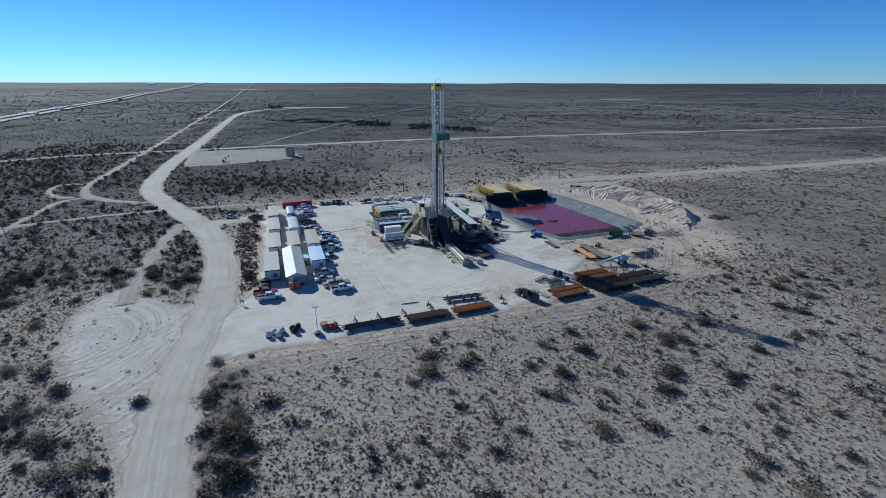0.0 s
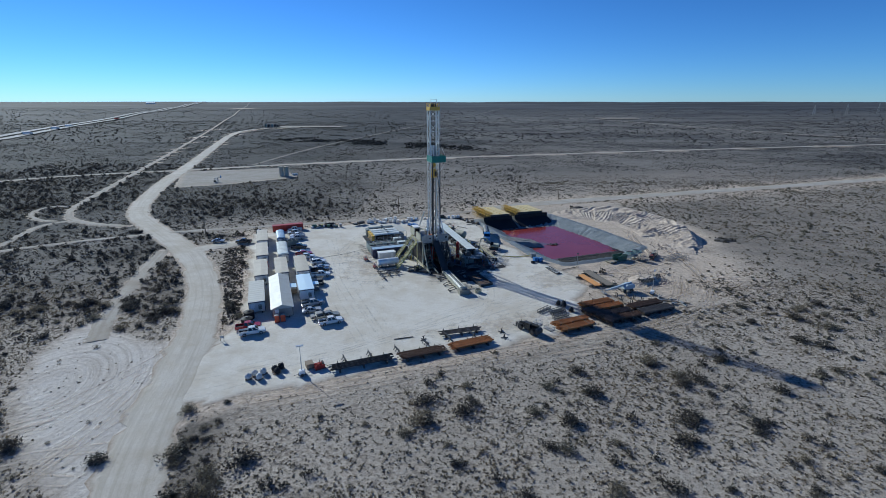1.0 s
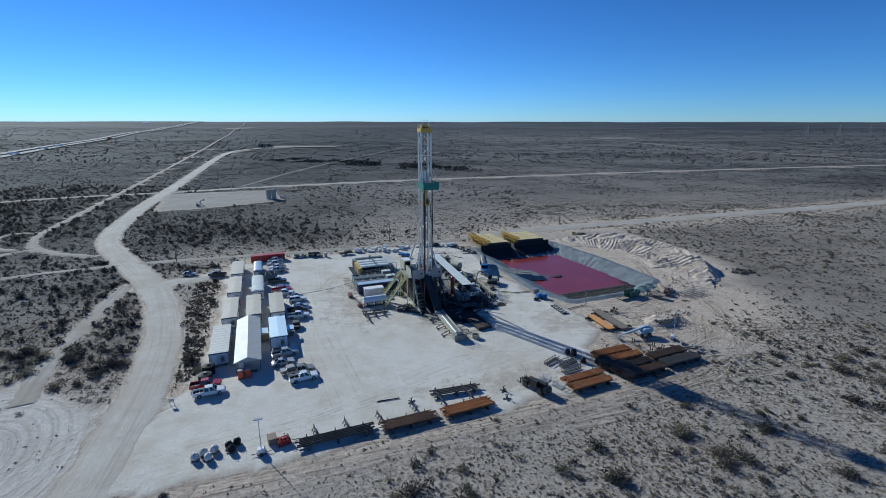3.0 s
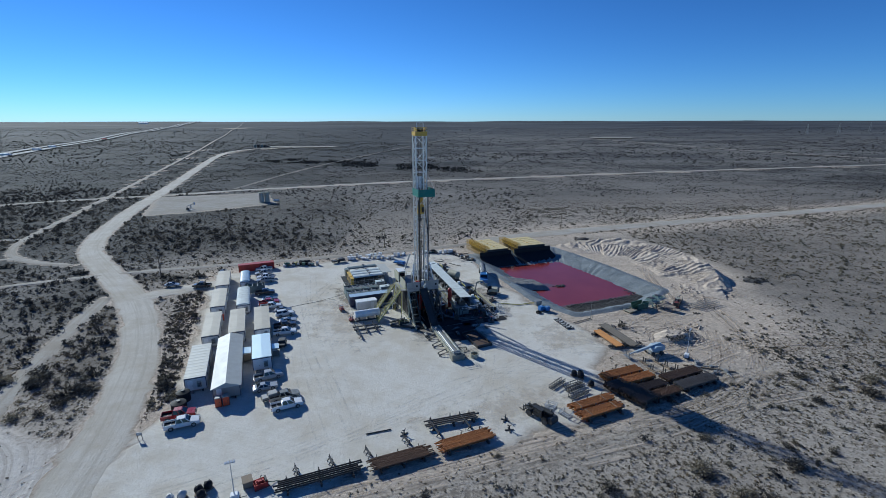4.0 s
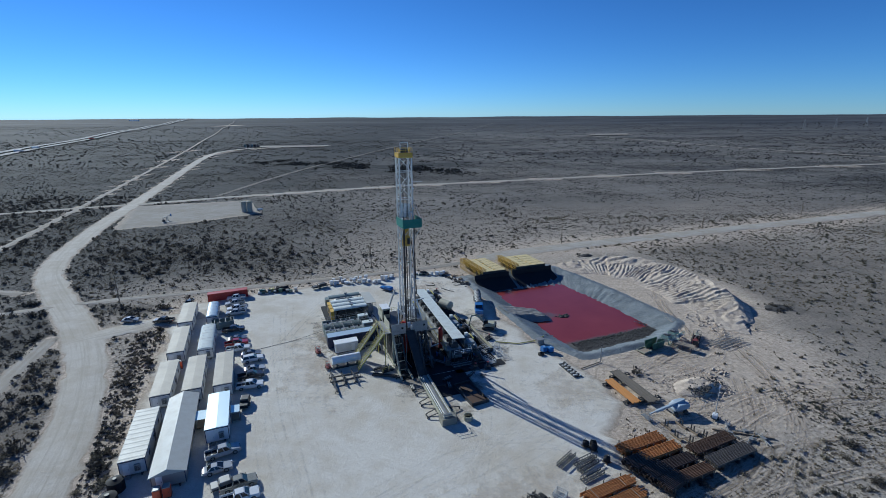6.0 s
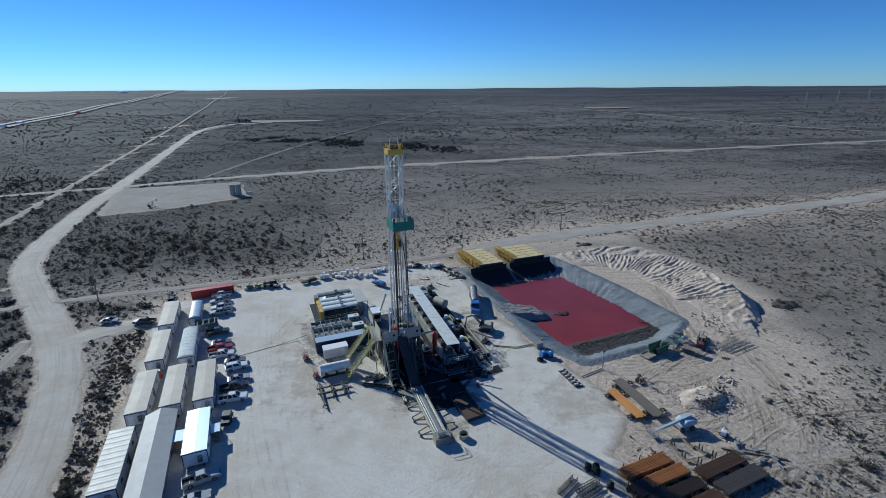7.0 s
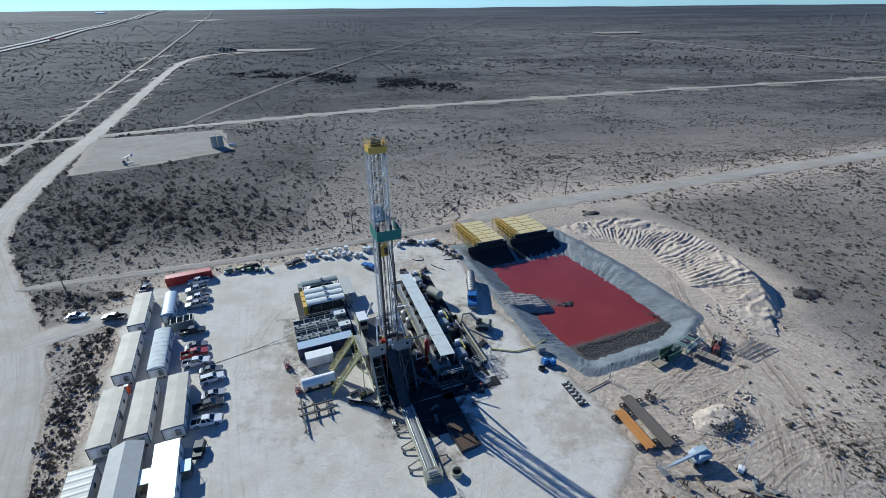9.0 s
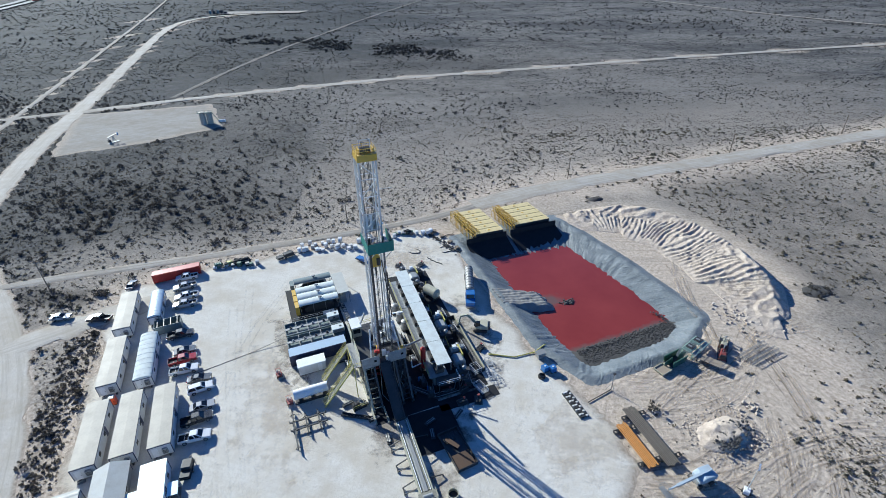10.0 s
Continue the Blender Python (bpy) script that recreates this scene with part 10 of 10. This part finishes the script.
def clump_model(rnd, n, r, h, leaf, stems, twigs=False):
    """Leaf quads loosely filling a lopsided crown, and thin stems: vertices and quads for a bush about 2 r wide."""
    c = rnd.randn(n, 3)
    c /= np.linalg.norm(c, axis=1)[:, None]
    c *= (rnd.rand(n, 1) ** 0.45)
    lobes = rnd.randn(5, 2) * r * 0.3
    pick = lobes[rnd.randint(0, 5, n)]
    pos = np.stack([c[:, 0] * r * 0.62 + pick[:, 0], c[:, 1] * r * 0.62 + pick[:, 1], np.abs(c[:, 2]) * h * (0.75 + 0.25 * rnd.rand(n)) + 0.06], 1)
    a, b = rnd.randn(n, 3), rnd.randn(n, 3)
    a /= np.linalg.norm(a, axis=1)[:, None]
    b -= (a * b).sum(1)[:, None] * a
    b /= np.linalg.norm(b, axis=1)[:, None]
    size = leaf * (0.6 + 0.8 * rnd.rand(n, 1))
    a, b = a * size, b * size * (0.45 + 0.5 * rnd.rand(n, 1))
    if twigs:
        # the outer half of the crown is thin twigs that point up and out
        k = n // 2
        out = np.stack([pos[:k, 0] - pick[:k, 0] * 0.6, pos[:k, 1] - pick[:k, 1] * 0.6, pos[:k, 2] * 1.1 + 0.25 * h], 1)
        out += rnd.randn(k, 3) * 0.28 * r
        out /= np.linalg.norm(out, axis=1)[:, None]
        across = np.cross(out, rnd.randn(k, 3))
        across /= np.linalg.norm(across, axis=1)[:, None]
        a[:k], b[:k] = out * leaf * (1.1 + 1.3 * rnd.rand(k, 1)), across * leaf * 0.16
        pos[:k] *= 1.08
    v = np.stack([pos - a - b * 0.4, pos + a * 0.3 - b, pos + a + b * 0.5, pos - a * 0.2 + b], 1).reshape(-1, 3)
    v[:, 2] = np.maximum(v[:, 2], -0.03)
    q = np.arange(4 * n).reshape(n, 4)
    sv, sq = [], []
    for k in range(stems):
        tip = pos[rnd.randint(n)]
        root = np.array([rnd.randn() * 0.08 * r, rnd.randn() * 0.08 * r, -0.05])
        d = np.array([0.035 * (1 + r * 0.4), 0, 0])
        e = np.array([0, 0.035 * (1 + r * 0.4), 0])
        k0 = len(sv)
        sv += [root - d, root + d, tip + d * 0.3, tip - d * 0.3, root - e, root + e, tip + e * 0.3, tip - e * 0.3]
        sq += [(k0, k0 + 1, k0 + 2, k0 + 3), (k0 + 4, k0 + 5, k0 + 6, k0 + 7)]
    return v, q, np.array(sv).reshape(-1, 3), np.array(sq).reshape(-1, 4)


vr = np.random.RandomState(21)
pad_site = [np.array(p, float) for p in PAD + PAD[:1]]


def clear_of(x, y, gap=0.0):
    """True where brush may stand: off roads, pad, pit and mound."""
    s, t = to_site(x, y)
    ok = ~inside(s, t, PAD) & ~inside(x, y, FAR_PAD)
    for (pts, w), thin in zip(LINES, (0, 0, 0.5, 0.5, 0, 0, 0, 0, 0.5, 0)):
        d = near_line(x, y, pts)
        ok &= d > w * 0.62 + gap - thin
    ok &= ~((s > 33) & (s < 122) & (t > -27) & (t < 62))
    ok &= ~((s > 34) & (s < 66) & (t > -60) & (t < -20) & (vr.rand(*np.shape(x)) < 0.93))
    ok &= ~((s > 58) & (s < 96) & (t > -42) & (t < -16) & (vr.rand(*np.shape(x)) < 0.75))
    ok &= ~(inside(x, y, DUST_FLAT) & (vr.rand(*np.shape(x)) < 0.94))
    ok &= ~((near_line(s, t, pad_site) < 9) & (t < -50) & (vr.rand(*np.shape(x)) < 0.7))
    return ok


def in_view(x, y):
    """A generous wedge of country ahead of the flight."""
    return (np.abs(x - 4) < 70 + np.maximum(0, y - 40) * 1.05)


def patchy(x, y):
    return np.array([noise.noise(Vector((a / 38, b / 38, 2.0))) + 0.5 * noise.noise(Vector((a / 11, b / 11, 5.0))) for a, b in zip(x, y)])


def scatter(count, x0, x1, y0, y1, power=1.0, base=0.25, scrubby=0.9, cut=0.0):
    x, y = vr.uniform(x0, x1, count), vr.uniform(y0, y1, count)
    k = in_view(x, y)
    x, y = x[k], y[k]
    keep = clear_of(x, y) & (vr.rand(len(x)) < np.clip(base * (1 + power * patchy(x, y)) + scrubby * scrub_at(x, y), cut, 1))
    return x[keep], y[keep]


def plant(name, x, y, models, lo, hi, mat, label, category="brush"):
    """Many plants in one mesh."""
    pick, vs, qs, base = vr.randint(0, len(models), len(x)), [], [], 0
    size, a = lo + (hi - lo) * vr.rand(len(x)) ** 2, vr.rand(len(x)) * 6.283
    for i, (v, q, sv, sq) in enumerate(models):
        k = pick == i
        p, f = (np.concatenate([v, sv]), np.concatenate([q, sq + len(v)])) if len(sv) else (v, q)
        ca, sa, w = np.cos(a[k])[:, None], np.sin(a[k])[:, None], size[k][:, None]
        vs.append(np.stack([(p[:, 0] * ca - p[:, 1] * sa) * w + x[k][:, None], (p[:, 0] * sa + p[:, 1] * ca) * w + y[k][:, None], p[:, 2] * w], -1).reshape(-1, 3))
        qs.append((f[None] + (base + np.arange(k.sum()) * len(p))[:, None, None]).reshape(-1, 4))
        base += len(vs[-1])
    V = np.concatenate(vs)
    V[:, 2] += land(V[:, 0], V[:, 1])
    return tagged(new(name, array_mesh(name, V, np.concatenate(qs), [mat], False)), label, category, kind="stuff")


big_models = [clump_model(vr, 520, 1.0, 0.85, 0.075, 14, True) for _ in range(6)]
mid_models = [clump_model(vr, 34, 1.0, 0.85, 0.23, 3, True) for _ in range(6)]
small_models = [clump_model(vr, 14, 1.0, 0.62, 0.34, 0) for _ in range(6)]
fine_models = [clump_model(vr, 110, 1.0, 0.85, 0.115, 4, True) for _ in range(6)]
far_models = [clump_model(vr, 4, 0.8, 0.55, 0.5, 0) for _ in range(5)]
tuft_models = [clump_model(vr, 4, 0.8, 0.5, 0.45, 0) for _ in range(6)]
speck_models = [clump_model(vr, 3, 0.7, 0.45, 0.5, 0) for _ in range(6)]

# large single bushes along the road and in front of the pad
bush_mats = (MAT_BRUSH, MAT_SAGE)
bush_sources = []
for i, (v, q, sv, sq) in enumerate(big_models):
    ob = new("mesquite_bush")
    tagged(ob, "low dark leafless mesquite bush on pale soil" if i % 3 else "low olive-grey creosote bush on pale soil", "bush", "large bushes")
    part("crown", array_mesh("crown", v, q, [bush_mats[i % 3 == 0]], False), None, ob)
    part("branchwork", array_mesh("branchwork", sv, sq, [MAT_STEM], False), None, ob)
    bush_sources.append(ob)
bx, by = scatter(5200, -120, 120, 48, 135, 1.6, 0.045, 0.6)
order = np.argsort(by)[:280]
for n, i in enumerate(order):
    k = 0.8 + 1.9 * vr.rand() ** 1.6
    m = pose(bx[i], by[i], 0, 0, 0, vr.rand() * 360) @ Matrix.Diagonal((k, k, k * 0.75, 1))
    src = bush_sources[n % len(bush_sources)]
    if n < len(bush_sources):
        src.matrix_basis = m
    else:
        c = copy_thing(src, Matrix.Identity(4))
        c.matrix_basis = m
x, y = scatter(4200, -120, 140, 48, 135, 2.4, 0.05, 0.25)
plant("scattered_bushes", x, y, fine_models, 0.7, 1.7, MAT_BRUSH, "dark leafless bushes scattered over pale stony ground")
x, y = scatter(46000, -330, 60, 120, 420, 1.8, 0.03, 0.5)
plant("thicket", x, y, mid_models, 0.4, 1.9, MAT_BRUSH, "dense dark leafless mesquite thicket behind the pad")
sx, sy = vr.uniform(-66.5, -59.8, 800), vr.uniform(-26, 42, 800)
x, y = place(sx, sy)
k = clear_of(x, y) & (sx < -59.7)
plant("road_brush", x[k], y[k], small_models, 0.25, 0.75, MAT_DARKGRASS, "low strip of grey-brown brush beside the lease road")
x, y = scatter(60000, -220, 280, 46, 330, 1.3, 0.2, 0.45)
near = y < 128
plant("low_shrubs", x[near], y[near], fine_models, 0.22, 0.95, MAT_SAGE, "scattered low grey-green shrubs on pale ground")
near = ~near
near &= vr.rand(len(x)) < 0.6
plant("low_shrubs", x[near], y[near], small_models, 0.25, 0.95, MAT_SAGE, "scattered low dark shrubs on pale ground")
x, y = scatter(11000, 62, 340, 90, 330, 1.3, 0.5, 0.2)
plant("low_shrubs", x, y, small_models, 0.3, 1.15, MAT_SAGE, "low olive-grey shrubs scattered past the spoil mound")
x, y = scatter(105000, -130, 150, 46, 145, 1.0, 0.62, 0.3)
plant("grass_tufts", x, y, tuft_models, 0.14, 0.42, MAT_GRASS, "dry grey-brown grass tufts on pale soil", "grass")
x, y = scatter(160000, -330, 420, 145, 360, 0.9, 0.55, 0.2)
# the grass is greyer past the pole line and on the brushy side of the lease road
grey = (x < -95) | (y > 8 + np.interp(x, [-320, -165, -104, -38, 9, 66, 140, 243, 520, 1100], [60, 171, 204, 221, 236, 264, 287, 319, 410, 610]))
plant("grass_tufts", x[~grey], y[~grey], speck_models, 0.22, 0.6, MAT_GRASS, "dry grey-brown grass tufts on pale soil", "grass")
plant("grass_tufts", x[grey], y[grey], speck_models, 0.22, 0.65, MAT_DARKGRASS, "dark grey winter grass tufts between brush", "grass")
x, y = scatter(110000, -700, 800, 360, 640, 2.0, 0.40, 0.3)
plant("far_brush", x, y, speck_models, 0.35, 1.1, MAT_FARBRUSH, "far scattered dark brush on the plain")
x, y = scatter(60000, -1100, 1300, 640, 1200, 2.6, 0.26, 0.3)
plant("far_brush", x, y, far_models, 0.6, 2.6, MAT_FARBRUSH, "far scattered dark brush on the plain")
# uprooted brush pushed aside round the mound
px, py = place(np.concatenate([vr.normal(116, 2.4, 34), vr.normal(98, 1.6, 16)]), np.concatenate([vr.normal(-15, 1.8, 34), vr.normal(55, 1.2, 16)]))
plant("brush_pile", px, py, fine_models, 0.5, 1.3, MAT_BRUSH, "pile of uprooted dark brush beside the spoil mound")
# a belt of taller brush on the far plain
bw = vr.rand(2600)
x, y = -215 + 250 * bw + vr.randn(2600) * 9, 676 - 112 * bw + vr.randn(2600) * 16 + 10 * np.sin(bw * 17)
keep = patchy(x, y) > -0.12 + 0.3 * vr.rand(2600) - 0.15
x, y = x[keep], y[keep]
x2, y2 = vr.uniform(-40, 480, 700), vr.normal(760, 45, 700)
plant("brush_belt", np.concatenate([x, x2]), np.concatenate([y, y2]), far_models, 0.9, 2.6, MAT_FARBRUSH, "dark belt of taller brush on the far plain")
x, y = scatter(26000, -2000, 2000, 1200, 2400, 2.6, 0.15, 0.2)
plant("far_brush", x, y, far_models, 1.4, 4.2, MAT_FARBRUSH, "far dark brush toward the horizon")
